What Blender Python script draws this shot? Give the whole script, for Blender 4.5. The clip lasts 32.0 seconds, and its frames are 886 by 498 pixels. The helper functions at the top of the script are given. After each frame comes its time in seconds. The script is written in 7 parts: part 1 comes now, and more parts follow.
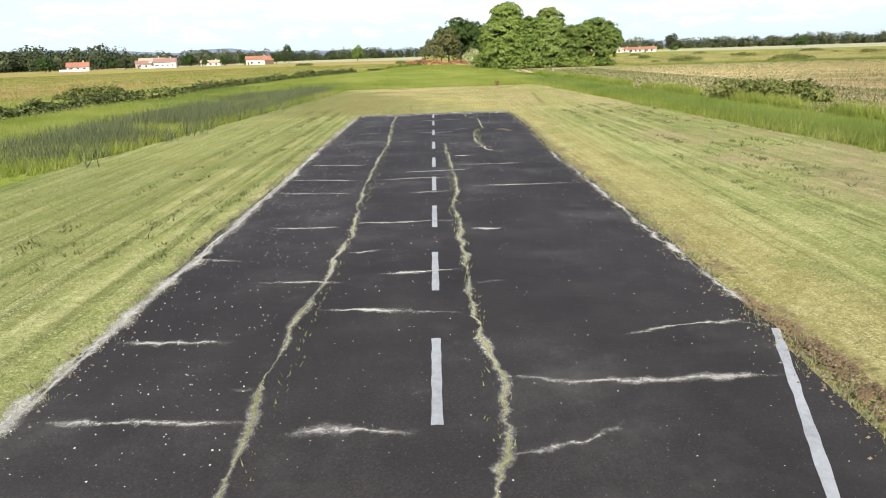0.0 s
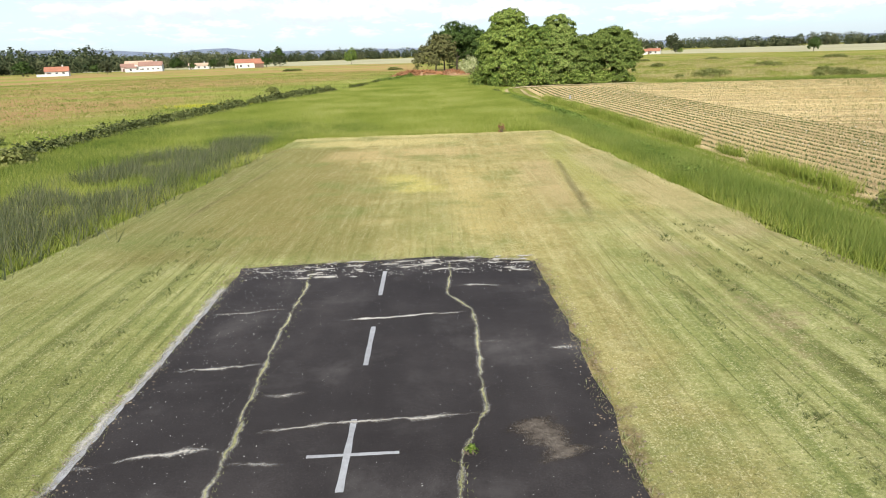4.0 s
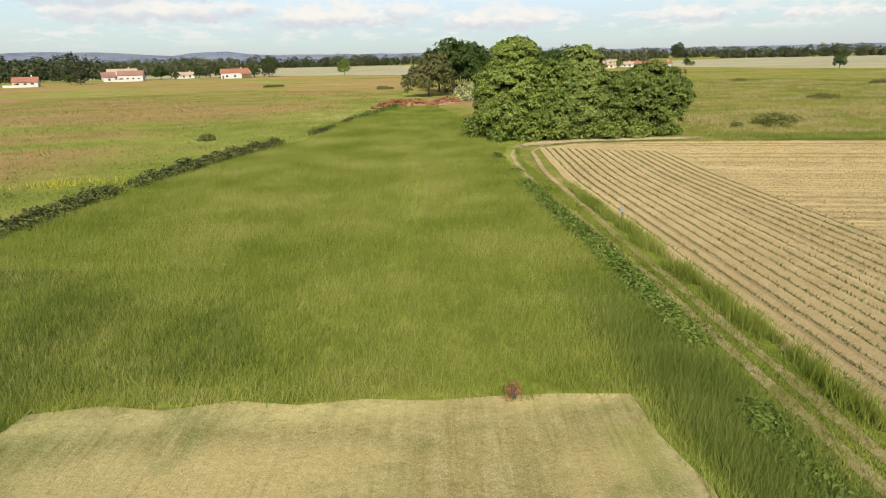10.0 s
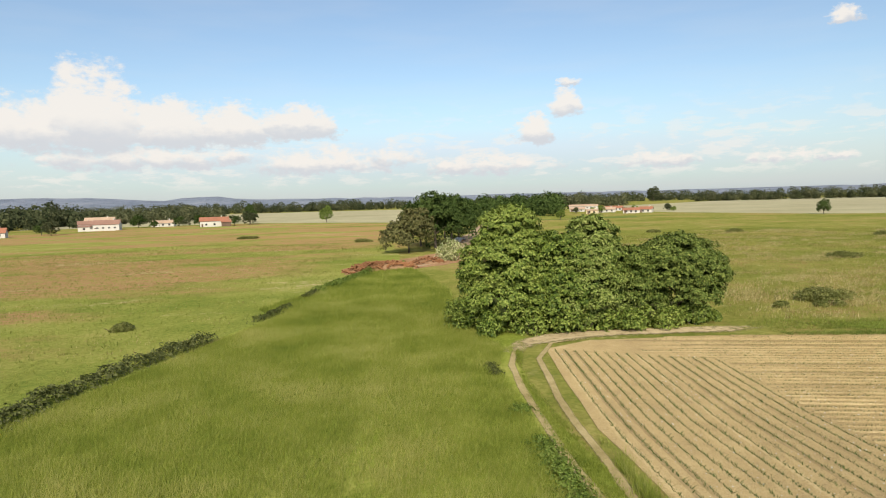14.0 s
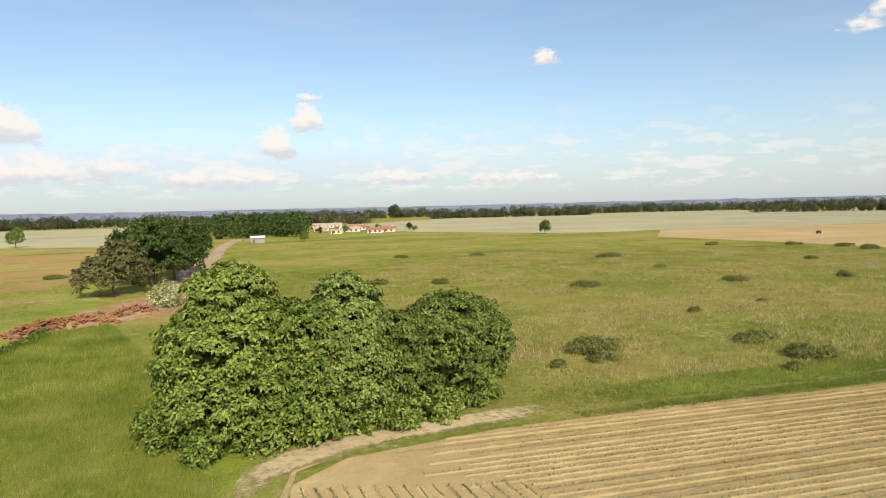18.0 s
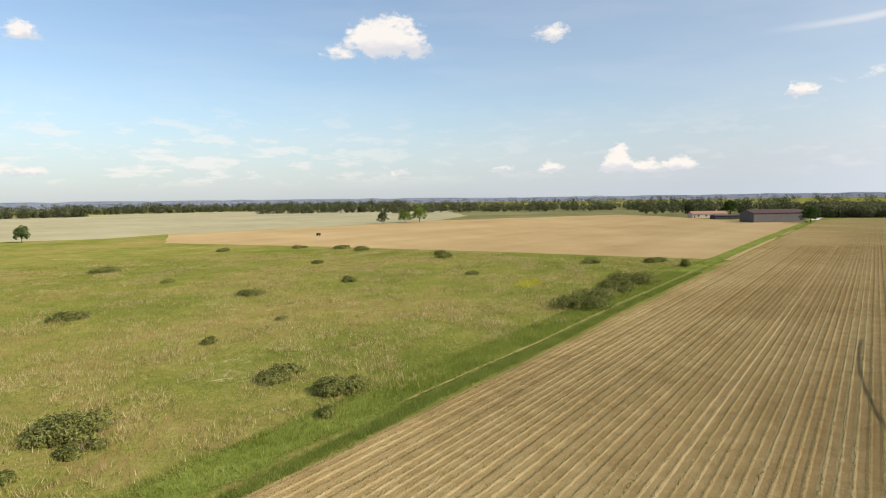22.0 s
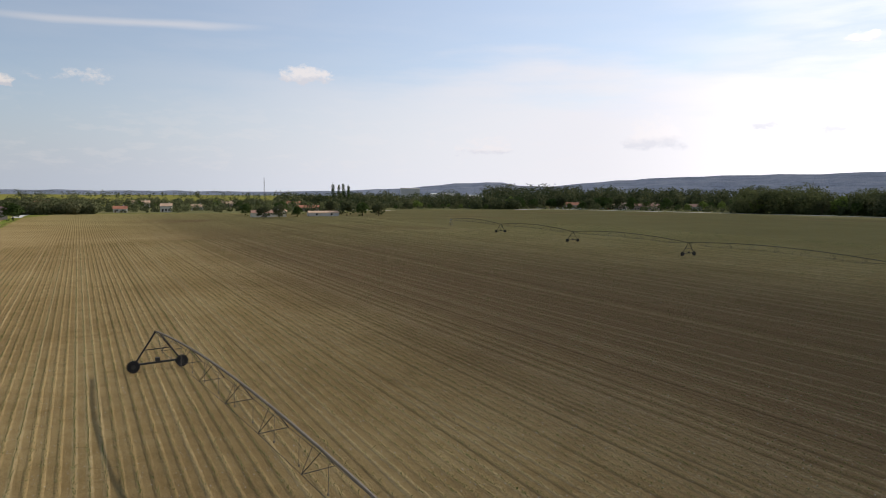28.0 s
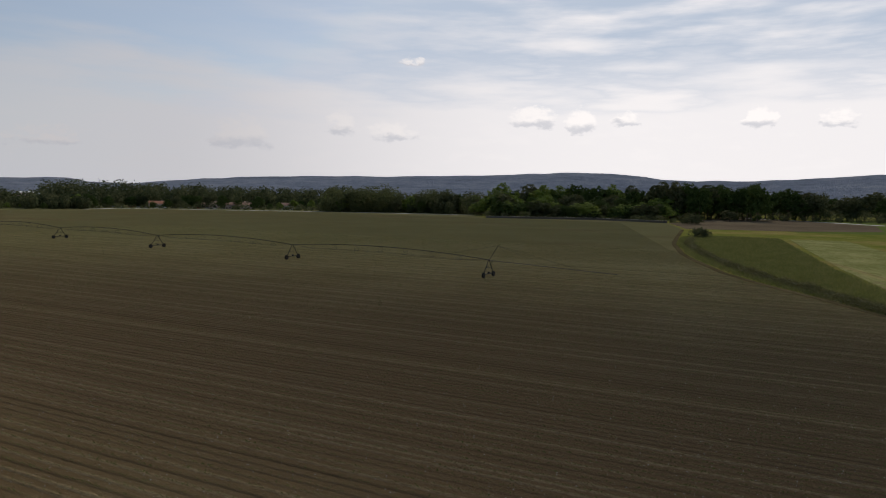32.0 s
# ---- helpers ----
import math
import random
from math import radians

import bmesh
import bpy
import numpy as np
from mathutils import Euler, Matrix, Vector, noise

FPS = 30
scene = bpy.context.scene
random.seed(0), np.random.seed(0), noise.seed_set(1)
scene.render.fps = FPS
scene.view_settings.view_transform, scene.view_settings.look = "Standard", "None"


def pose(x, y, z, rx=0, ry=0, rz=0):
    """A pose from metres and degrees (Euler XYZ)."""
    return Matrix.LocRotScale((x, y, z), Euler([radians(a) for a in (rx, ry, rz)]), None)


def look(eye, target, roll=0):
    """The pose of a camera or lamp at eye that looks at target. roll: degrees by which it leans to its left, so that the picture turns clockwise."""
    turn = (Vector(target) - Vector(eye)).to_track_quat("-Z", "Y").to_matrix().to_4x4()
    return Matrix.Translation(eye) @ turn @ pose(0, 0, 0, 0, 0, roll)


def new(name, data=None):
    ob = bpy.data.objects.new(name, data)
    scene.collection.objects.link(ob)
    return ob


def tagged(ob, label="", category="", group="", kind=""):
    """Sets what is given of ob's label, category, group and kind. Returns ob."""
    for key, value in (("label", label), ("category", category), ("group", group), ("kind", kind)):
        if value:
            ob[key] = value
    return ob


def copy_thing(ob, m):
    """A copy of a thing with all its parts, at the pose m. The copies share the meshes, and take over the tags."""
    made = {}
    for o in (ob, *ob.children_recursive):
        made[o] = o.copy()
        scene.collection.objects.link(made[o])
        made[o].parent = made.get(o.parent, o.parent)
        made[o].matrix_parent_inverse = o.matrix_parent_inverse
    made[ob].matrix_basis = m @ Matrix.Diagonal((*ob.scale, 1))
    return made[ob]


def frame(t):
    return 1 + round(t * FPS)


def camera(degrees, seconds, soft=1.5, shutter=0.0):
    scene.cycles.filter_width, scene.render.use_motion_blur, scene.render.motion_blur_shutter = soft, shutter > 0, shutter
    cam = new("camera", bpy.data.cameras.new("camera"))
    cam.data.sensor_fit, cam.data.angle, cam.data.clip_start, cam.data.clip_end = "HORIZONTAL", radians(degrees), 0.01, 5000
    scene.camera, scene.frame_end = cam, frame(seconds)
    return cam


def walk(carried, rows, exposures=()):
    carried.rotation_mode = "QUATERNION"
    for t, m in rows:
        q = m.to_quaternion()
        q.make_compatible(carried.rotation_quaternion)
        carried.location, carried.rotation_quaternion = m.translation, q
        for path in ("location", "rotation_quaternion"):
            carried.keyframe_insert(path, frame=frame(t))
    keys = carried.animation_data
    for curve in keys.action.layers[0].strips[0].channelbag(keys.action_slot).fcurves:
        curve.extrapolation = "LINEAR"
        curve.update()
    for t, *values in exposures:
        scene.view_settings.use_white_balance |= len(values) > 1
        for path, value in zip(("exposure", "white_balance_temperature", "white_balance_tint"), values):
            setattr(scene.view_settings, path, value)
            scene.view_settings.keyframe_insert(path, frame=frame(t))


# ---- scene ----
cam = camera(69.1, 32.0, soft=1.05)
PATH = [
    (0, (-4.70, 1.76, 3.06), (-4.136, 11.316, 0.165), -1.85),
    (0.5, (-4.48, 4.01, 3.28), (-3.901, 13.567, 0.405), -1.77),
    (1, (-4.24, 6.24, 3.49), (-3.651, 15.812, 0.656), -1.54),
    (1.5, (-3.96, 8.46, 3.76), (-3.383, 18.035, 0.925), -1.66),
    (2, (-3.66, 10.70, 4.09), (-3.096, 20.267, 1.242), -1.99),
    (2.5, (-3.35, 12.98, 4.43), (-2.783, 22.546, 1.572), -2.22),
    (3, (-3.04, 15.33, 4.77), (-2.463, 24.897, 1.904), -2.30),
    (3.5, (-2.71, 17.74, 5.13), (-2.129, 27.293, 2.249), -2.22),
    (4, (-2.39, 20.16, 5.49), (-1.800, 29.712, 2.582), -1.91),
    (4.5, (-2.04, 22.59, 5.83), (-1.442, 32.140, 2.917), -1.50),
    (6.5, (0.16, 31.51, 7.03), (0.695, 41.069, 4.132), -1.67),
    (7, (0.30, 33.82, 7.50), (0.873, 43.364, 4.587), -1.63),
    (7.5, (0.49, 36.26, 7.91), (1.083, 45.806, 4.986), -1.50),
    (8, (0.78, 38.85, 8.25), (1.378, 48.400, 5.330), -1.40),
    (8.5, (1.09, 41.47, 8.61), (1.691, 51.018, 5.695), -1.39),
    (9, (1.38, 44.06, 9.02), (1.973, 53.606, 6.091), -1.42),
    (9.5, (1.63, 46.61, 9.44), (2.219, 56.157, 6.509), -1.41),
    (10, (1.86, 49.08, 9.90), (2.458, 58.649, 7.054), -1.37),
    (10.5, (2.08, 51.42, 10.37), (2.699, 61.063, 7.787), -1.31),
    (11, (2.33, 53.71, 10.79), (2.962, 63.420, 8.490), -1.27),
    (11.5, (2.61, 56.04, 11.13), (3.255, 65.822, 9.128), -1.28),
    (12, (2.91, 58.44, 11.39), (3.564, 68.273, 9.702), -1.32),
    (12.5, (3.19, 60.83, 11.66), (3.861, 70.707, 10.253), -1.38),
    (13, (3.44, 63.21, 11.98), (4.135, 73.118, 10.850), -1.46),
    (13.5, (3.69, 65.57, 12.36), (4.422, 75.509, 11.485), -1.55),
    (15.5, (5.25, 74.50, 14.38), (7.186, 84.287, 13.714), -1.86),
    (16, (5.66, 76.56, 14.62), (7.951, 86.276, 13.970), -1.71),
    (16.5, (6.17, 78.62, 14.87), (9.008, 88.187, 14.232), -1.60),
    (17, (6.93, 80.76, 15.14), (10.356, 90.140, 14.508), -1.55),
    (17.5, (7.92, 82.98, 15.40), (11.946, 92.114, 14.777), -1.52),
    (18, (8.99, 85.06, 15.64), (13.647, 93.892, 15.016), -1.51),
    (18.5, (10.09, 86.93, 15.86), (15.442, 95.355, 15.224), -1.48),
    (19, (11.27, 88.61, 16.07), (17.343, 96.525, 15.416), -1.44),
    (19.5, (12.57, 90.14, 16.29), (19.353, 97.463, 15.610), -1.37),
    (20, (14.02, 91.53, 16.50), (21.467, 98.176, 15.809), -1.27),
    (20.5, (15.62, 92.76, 16.69), (23.652, 98.674, 15.975), -1.16),
    (21, (17.37, 93.81, 16.85), (25.915, 98.949, 16.109), -1.08),
    (21.5, (19.23, 94.73, 16.98), (28.219, 99.044, 16.219), -1.00),
    (22, (21.18, 95.55, 17.04), (30.521, 99.038, 16.264), -0.91),
    (22.5, (23.23, 96.23, 17.04), (32.857, 98.815, 16.245), -0.81),
    (23, (25.35, 96.74, 17.00), (35.178, 98.395, 16.192), -0.70),
    (23.5, (27.50, 97.04, 16.96), (37.442, 97.760, 16.132), -0.59),
    (24, (29.64, 97.15, 16.91), (39.600, 96.926, 16.076), -0.49),
    (24.5, (31.76, 97.06, 16.82), (41.658, 95.903, 15.999), -0.43),
    (25, (33.95, 96.76, 16.68), (43.695, 94.696, 15.847), -0.38),
    (25.5, (36.19, 96.28, 16.50), (45.702, 93.313, 15.664), -0.33),
    (27.5, (45.19, 92.11, 16.14), (53.031, 85.969, 15.276), 0.23),
    (28, (47.22, 90.80, 16.07), (54.500, 84.008, 15.201), 0.43),
    (28.5, (49.21, 89.21, 15.99), (55.918, 81.849, 15.103), 0.59),
    (29, (51.15, 87.07, 15.90), (57.246, 79.194, 15.011), 0.68),
    (29.5, (52.92, 84.41, 15.88), (58.378, 76.078, 14.996), 0.71),
    (30, (54.50, 81.77, 15.91), (59.307, 73.043, 15.033), 0.72),
    (30.5, (55.94, 79.43, 15.94), (60.069, 70.362, 15.070), 0.73),
    (31, (57.26, 77.37, 15.93), (60.690, 68.012, 15.066), 0.78),
    (31.5, (58.46, 75.36, 15.85), (61.166, 65.775, 15.011), 0.88),
    (32, (59.48, 73.17, 15.76), (61.494, 63.406, 14.948), 0.99),
]
walk(cam, [(t, look(eye, target, roll)) for t, eye, target, roll in PATH],
     exposures=[(0, 0.63, 6350, 10), (4.5, 0.5, 6400, 10), (6.5, 0.1, 6800, 10), (9, 0.06, 6900, 10), (11, 0.2, 6950, 11), (13, 0.12, 7000, 11), (16, 0.03, 7000, 11), (19, 0.2, 7050, 13), (24, 0.17, 6950, 12), (25, -0.04, 6750, 11), (28, -0.22, 6850, 15), (32, -0.86, 6900, 14)])

# ---- light ----
SUN_EL, SUN_AZ = 33.5, 185.6          # degrees; azimuth clockwise from +y
sun = new("sun", bpy.data.lights.new("sun", "SUN"))
sun.data.energy, sun.data.angle, sun.data.color = 4.2, radians(0.6), (1.0, 0.95, 0.86)
sun_dir = Vector((math.sin(radians(SUN_AZ)) * math.cos(radians(SUN_EL)), math.cos(radians(SUN_AZ)) * math.cos(radians(SUN_EL)), math.sin(radians(SUN_EL))))
sun.matrix_world = look(sun_dir * 100, (0, 0, 0))


class Tree:
    """Small helper round a node tree."""
    def __init__(self, tree):
        self.t = tree
        tree.nodes.clear()

    def add(self, kind, inputs=(), **props):
        n = self.t.nodes.new(kind)
        for k, v in props.items():
            setattr(n, k, v)
        for k, v in (inputs.items() if isinstance(inputs, dict) else enumerate(inputs)):
            if v is None:
                continue
            if hasattr(v, "is_linked"):
                self.t.links.new(v, n.inputs[k])
            else:
                n.inputs[k].default_value = v
        return n

    def math(self, op, a, b=0.0, c=None, clamp=False):
        n = self.add("ShaderNodeMath", [a, b] + ([c] if c is not None else []), operation=op)
        n.use_clamp = clamp
        return n.outputs[0]

    def smooth(self, x, lo, hi):
        return self.add("ShaderNodeMapRange", {"Value": x, "From Min": lo, "From Max": hi}, interpolation_type="SMOOTHSTEP").outputs[0]

    def noise(self, vec, scale, detail=4.0, rough=0.55):
        return self.add("ShaderNodeTexNoise", {"Vector": vec, "Scale": scale, "Detail": detail, "Roughness": rough}).outputs["Fac"]

    def mix(self, f, a, b, blend="MIX"):
        n = self.add("ShaderNodeMix", data_type="RGBA", blend_type=blend)
        for k, v in ((0, f), (6, a), (7, b)):
            if hasattr(v, "is_linked"):
                self.t.links.new(v, n.inputs[k])
            else:
                n.inputs[k].default_value = v if k == 0 else (*v[:3], 1)
        return n.outputs[2]

    def ramp(self, f, stops):
        n = self.add("ShaderNodeValToRGB", [f])
        e = n.color_ramp.elements
        while len(e) < len(stops):
            e.new(0.5)
        for s, (p, col) in zip(e, stops):
            s.position, s.color = p, (*col, 1)
        return n.outputs[0]


def make_world():
    w = bpy.data.worlds.new("sky")
    scene.world, w.use_nodes = w, True
    T = Tree(w.node_tree)
    sky = T.add("ShaderNodeTexSky", sky_type="NISHITA")
    sky.sun_disc, sky.sun_elevation, sky.sun_rotation = False, radians(SUN_EL), radians(SUN_AZ)
    sky.altitude, sky.air_density, sky.dust_density, sky.ozone_density = 50, 1.0, 0.8, 1.4
    d = T.add("ShaderNodeTexCoord").outputs["Generated"]
    xyz = T.add("ShaderNodeSeparateXYZ", [d]).outputs
    # the seam of the azimuth lies in the west, at 270 degrees
    az = T.math("ADD", T.math("MULTIPLY", T.math("ARCTAN2", T.math("MULTIPLY", xyz[1], -1.0), xyz[0]), 180 / math.pi), 90.0)
    el = T.math("MULTIPLY", T.math("ARCSINE", xyz[2]), 180 / math.pi)
    flat = T.add("ShaderNodeCombineXYZ", [T.math("MULTIPLY", az, 0.1), T.math("MULTIPLY", el, 0.16), 0.0]).outputs[0]
    puff = T.math("ADD", T.math("MULTIPLY", T.noise(flat, 3.4, 6, 0.6), 0.65), T.math("MULTIPLY", T.noise(flat, 13.0, 5, 0.6), 0.35))
    total, under = None, None
    # billows: the outlines are pushed about before the shapes are drawn
    waz = T.math("ADD", az, T.math("MULTIPLY", T.math("SUBTRACT", T.noise(flat, 6.0, 5, 0.58), 0.5), 3.0))
    wel = T.math("ADD", el, T.math("MULTIPLY", T.math("SUBTRACT", T.noise(T.add("ShaderNodeVectorMath", [flat, (7.0, 3.0, 1.0)], operation="ADD").outputs[0], 7.0, 5, 0.58), 0.5), 1.5))
    # (azimuth, elevation of the base, half width, height, firmness)
    for a, e, wd, ht, firm in CLOUDS:
        if a > 130:
            wd, ht, firm = wd * 1.15, ht * 2.4, firm * 1.5
        u = T.math("DIVIDE", T.math("SUBTRACT", waz, a), wd)
        v = T.math("DIVIDE", T.math("SUBTRACT", wel, e), ht)
        low = T.smooth(v, -0.3, 0.14)
        body = T.math("SUBTRACT", 1.0, T.math("ADD", T.math("POWER", T.math("ABSOLUTE", u), 2.0), T.math("POWER", T.math("MAXIMUM", v, 0.0), 2.0)))
        m = T.math("MULTIPLY", T.math("MAXIMUM", T.math("MULTIPLY", body, firm), 0.0), low)
        shade = T.math("MULTIPLY", m, T.smooth(v, 0.5, -0.05))
        total = m if total is None else T.math("MAXIMUM", total, m)
        under = shade if under is None else T.math("MAXIMUM", under, shade)
    cumulus = T.smooth(T.math("ADD", T.math("MULTIPLY", total, 0.75), T.math("MULTIPLY", T.math("SUBTRACT", puff, 0.5), T.math("MULTIPLY", T.smooth(total, 0.0, 0.2), 1.9))), 0.12, 0.5)
    # small fair-weather clouds in a band low over the horizon, all round
    band = T.math("MULTIPLY", T.smooth(el, 1.0, 2.2), T.smooth(el, 9.5, 3.5))
    lowc = T.math("MULTIPLY", T.smooth(T.math("ADD", T.noise(T.add("ShaderNodeCombineXYZ", [T.math("MULTIPLY", az, 0.16), T.math("MULTIPLY", el, 0.55), 3.0]).outputs[0], 2.2, 6, 0.6), T.math("MULTIPLY", T.noise(flat, 1.1, 2), 0.25)), 0.62, 0.76), band)
    # thin high veil, thicker towards the sun
    sunward = T.smooth(T.math("COSINE", T.math("MULTIPLY", T.math("SUBTRACT", az, SUN_AZ + 2), math.pi / 180)), -0.1, 0.9)
    thick = T.smooth(T.math("COSINE", T.math("MULTIPLY", T.math("SUBTRACT", az, 207), math.pi / 180)), 0.45, 0.95)
    streak = T.noise(T.add("ShaderNodeMapping", {"Vector": flat, "Rotation": (0, 0, 0.25), "Scale": (0.35, 1.3, 1)}).outputs[0], 2.0, 6, 0.52)
    veil = T.math("MULTIPLY", T.smooth(streak, 0.38, 0.72), T.math("ADD", 0.1, T.math("MULTIPLY", thick, 0.8)))
    veil = T.math("MAXIMUM", veil, T.math("MULTIPLY", T.smooth(T.math("ADD", el, T.math("MULTIPLY", streak, 12.0)), 19.0, 13.0), T.math("MULTIPLY", sunward, 0.85)))
    # one long thin streak of high ice cloud in the east
    ice = T.math("MULTIPLY", T.smooth(T.math("ABSOLUTE", T.math("SUBTRACT", T.math("ADD", el, T.math("MULTIPLY", streak, 0.9)), T.math("ADD", T.math("MULTIPLY", az, 0.045), 8.55))), 0.5, 0.0), T.smooth(T.math("ABSOLUTE", T.math("SUBTRACT", az, 107.0)), 13.0, 4.0))
    veil = T.math("MAXIMUM", veil, T.math("MULTIPLY", ice, 0.6))
    side = T.smooth(T.math("COSINE", T.math("MULTIPLY", T.math("SUBTRACT", az, SUN_AZ), math.pi / 180)), -0.7, 0.2)
    haze = T.math("ADD", T.math("MULTIPLY", T.smooth(el, 10.0, -1.0), 0.66), T.math("ADD", 0.08, T.math("MULTIPLY", side, 0.32)))
    clear = T.add("ShaderNodeVectorMath", [sky.outputs[0], (6.0, 7.0, 8.6)], operation="MINIMUM").outputs[0]
    clear = T.add("ShaderNodeVectorMath", [clear, (0.95, 1.06, 1.13)], operation="MULTIPLY").outputs[0]
    col = T.mix(haze, clear, T.mix(sunward, SKY_HAZE, SUN_HAZE))
    col = T.mix(veil, col, T.mix(sunward, SKY_VEIL, T.mix(thick, SIDE_VEIL, SUN_VEIL)))
    white = T.mix(sunward, CLOUD_LIT, T.mix(thick, SIDE_VEIL, CLOUD_BACK))
    col = T.mix(T.math("MULTIPLY", lowc, T.math("ADD", 0.15, T.math("MULTIPLY", T.smooth(az, 75.0, 45.0), 0.4))), col, white)
    white2 = T.mix(T.math("MULTIPLY", T.smooth(T.math("DIVIDE", under, T.math("MAXIMUM", total, 0.02)), 0.3, 1.0), 0.75), white, T.mix(sunward, CLOUD_BASE, T.mix(thick, SIDE_BASE, SUN_BASE)))
    col = T.mix(T.math("MULTIPLY", cumulus, 0.94), col, white2)
    bg = T.add("ShaderNodeBackground", {"Color": col, "Strength": 0.13})
    T.t.links.new(bg.outputs[0], T.add("ShaderNodeOutputWorld").inputs[0])


CLOUDS = [(-22.5, 5.0, 4.4, 8.0, 1.0), (-27.5, 5.0, 5.0, 4.6, 1.0), (-17.0, 5.2, 4.6, 4.6, 1.0), (-12.0, 5.4, 4.6, 4.0, 1.0), (-7.0, 5.9, 4.4, 3.4, 1.0), (-34.0, 5.0, 6.0, 6.0, 1.0),
          (13.6, 5.0, 2.3, 2.8, 0.95), (16.2, 7.0, 1.8, 2.8, 0.9), (1.0, 3.2, 3.6, 2.6, 0.6), (16.5, 9.5, 1.6, 0.8, 0.5), (-12.5, 3.6, 4.0, 2.2, 0.6),
          (37.1, 12.2, 1.6, 1.4, 0.8), (65.0, 12.6, 4.6, 3.6, 1.0), (61.0, 12.0, 2.4, 1.6, 0.6), (79.4, 13.4, 2.4, 1.7, 0.5), (98.6, 7.5, 1.2, 1.2, 0.8), (103.5, 8.2, 4.4, 1.4, 0.34),
          (84.8, 2.3, 1.8, 2.3, 0.9), (86.6, 2.2, 2.4, 1.2, 0.7), (79.3, 2.2, 1.8, 1.2, 0.7), (89.6, 2.2, 1.5, 1.3, 0.7), (75.1, 2.3, 1.3, 0.8, 0.6), (66.0, 2.1, 1.2, 0.7, 0.5), (121.2, 9.4, 2.6, 1.5, 0.95),
          (165.0, 11.2, 1.5, 0.42, 0.45), (-19, 3.4, 11.0, 2.6, 0.75), (-5, 2.8, 9.0, 2.6, 0.75), (9, 2.4, 8.0, 2.2, 0.7), (23, 2.4, 5.0, 1.8, 0.65), (34, 2.2, 5.0, 1.4, 0.5),
          (151, 4.0, 2.6, 1.3, 0.5), (159.5, 5.4, 1.6, 0.9, 0.6), (164, 4.9, 3.0, 0.8, 0.4), (176, 6.3, 2.4, 0.8, 0.6), (180, 5.8, 1.4, 1.0, 0.6), (184, 6.3, 1.4, 0.6, 0.6), (194, 6.0, 1.4, 0.8, 0.6), (137, 3.4, 3.0, 0.8, 0.4), (199.5, 5.8, 1.6, 0.7, 0.5)]
SKY_HAZE, SKY_VEIL = (3.75, 4.38, 5.15), (5.4, 5.7, 6.1)
SUN_HAZE, SUN_VEIL = (7.2, 8.3, 9.8), (13.0, 13.1, 13.4)
CLOUD_LIT, CLOUD_BACK, CLOUD_BASE = (6.5, 6.45, 6.4), (13.6, 13.7, 13.9), (4.1, 4.6, 5.4)
SIDE_VEIL, SIDE_BASE, SUN_BASE = (7.7, 7.9, 8.4), (6.2, 6.7, 7.6), (7.2, 7.8, 8.9)
make_world()


# ---- materials ----
def material(name):
    m = bpy.data.materials.new(name)
    m.use_nodes = True
    return m, Tree(m.node_tree)


def finish(m, T, color, rough=0.9, bump=None, strength=0.5, dist=0.05, translucent=None, metal=0.0, spec=0.3, matte=False, soft=None):
    bs = T.add("ShaderNodeBsdfPrincipled", {"Base Color": color if hasattr(color, "is_linked") else (*color[:3], 1), "Roughness": rough, "Metallic": metal, "Specular IOR Level": spec})
    if matte:
        bs = T.add("ShaderNodeBsdfDiffuse", {"Color": color, "Roughness": rough})
    if bump is not None:
        b = T.add("ShaderNodeBump", {"Height": bump, "Strength": strength, "Distance": dist})
        T.t.links.new(b.outputs[0], bs.inputs["Normal"])
    out = bs.outputs[0]
    if translucent:
        tr = T.add("ShaderNodeBsdfTranslucent", {"Color": color if hasattr(color, "is_linked") else (*color[:3], 1)})
        out = T.add("ShaderNodeMixShader", [translucent, bs.outputs[0], tr.outputs[0]]).outputs[0]
    if soft is not None:
        out = T.add("ShaderNodeMixShader", [soft, T.add("ShaderNodeBsdfTransparent").outputs[0], out]).outputs[0]
    T.t.links.new(out, T.add("ShaderNodeOutputMaterial").inputs[0])
    return m


def cover(T, p, scale, lo, hi, spread=1.4):
    """Thin cover that breaks up into grains towards its edges."""
    e = T.add("ShaderNodeAttribute", attribute_name="cover").outputs["Fac"]
    g = T.math("ADD", T.math("MULTIPLY", T.noise(p, scale, 6, 0.72), 0.7), T.math("MULTIPLY", T.noise(p, scale * 0.12, 3), 0.3))
    return T.smooth(T.math("ADD", e, T.math("MULTIPLY", T.math("SUBTRACT", g, 0.5), spread)), lo, hi)


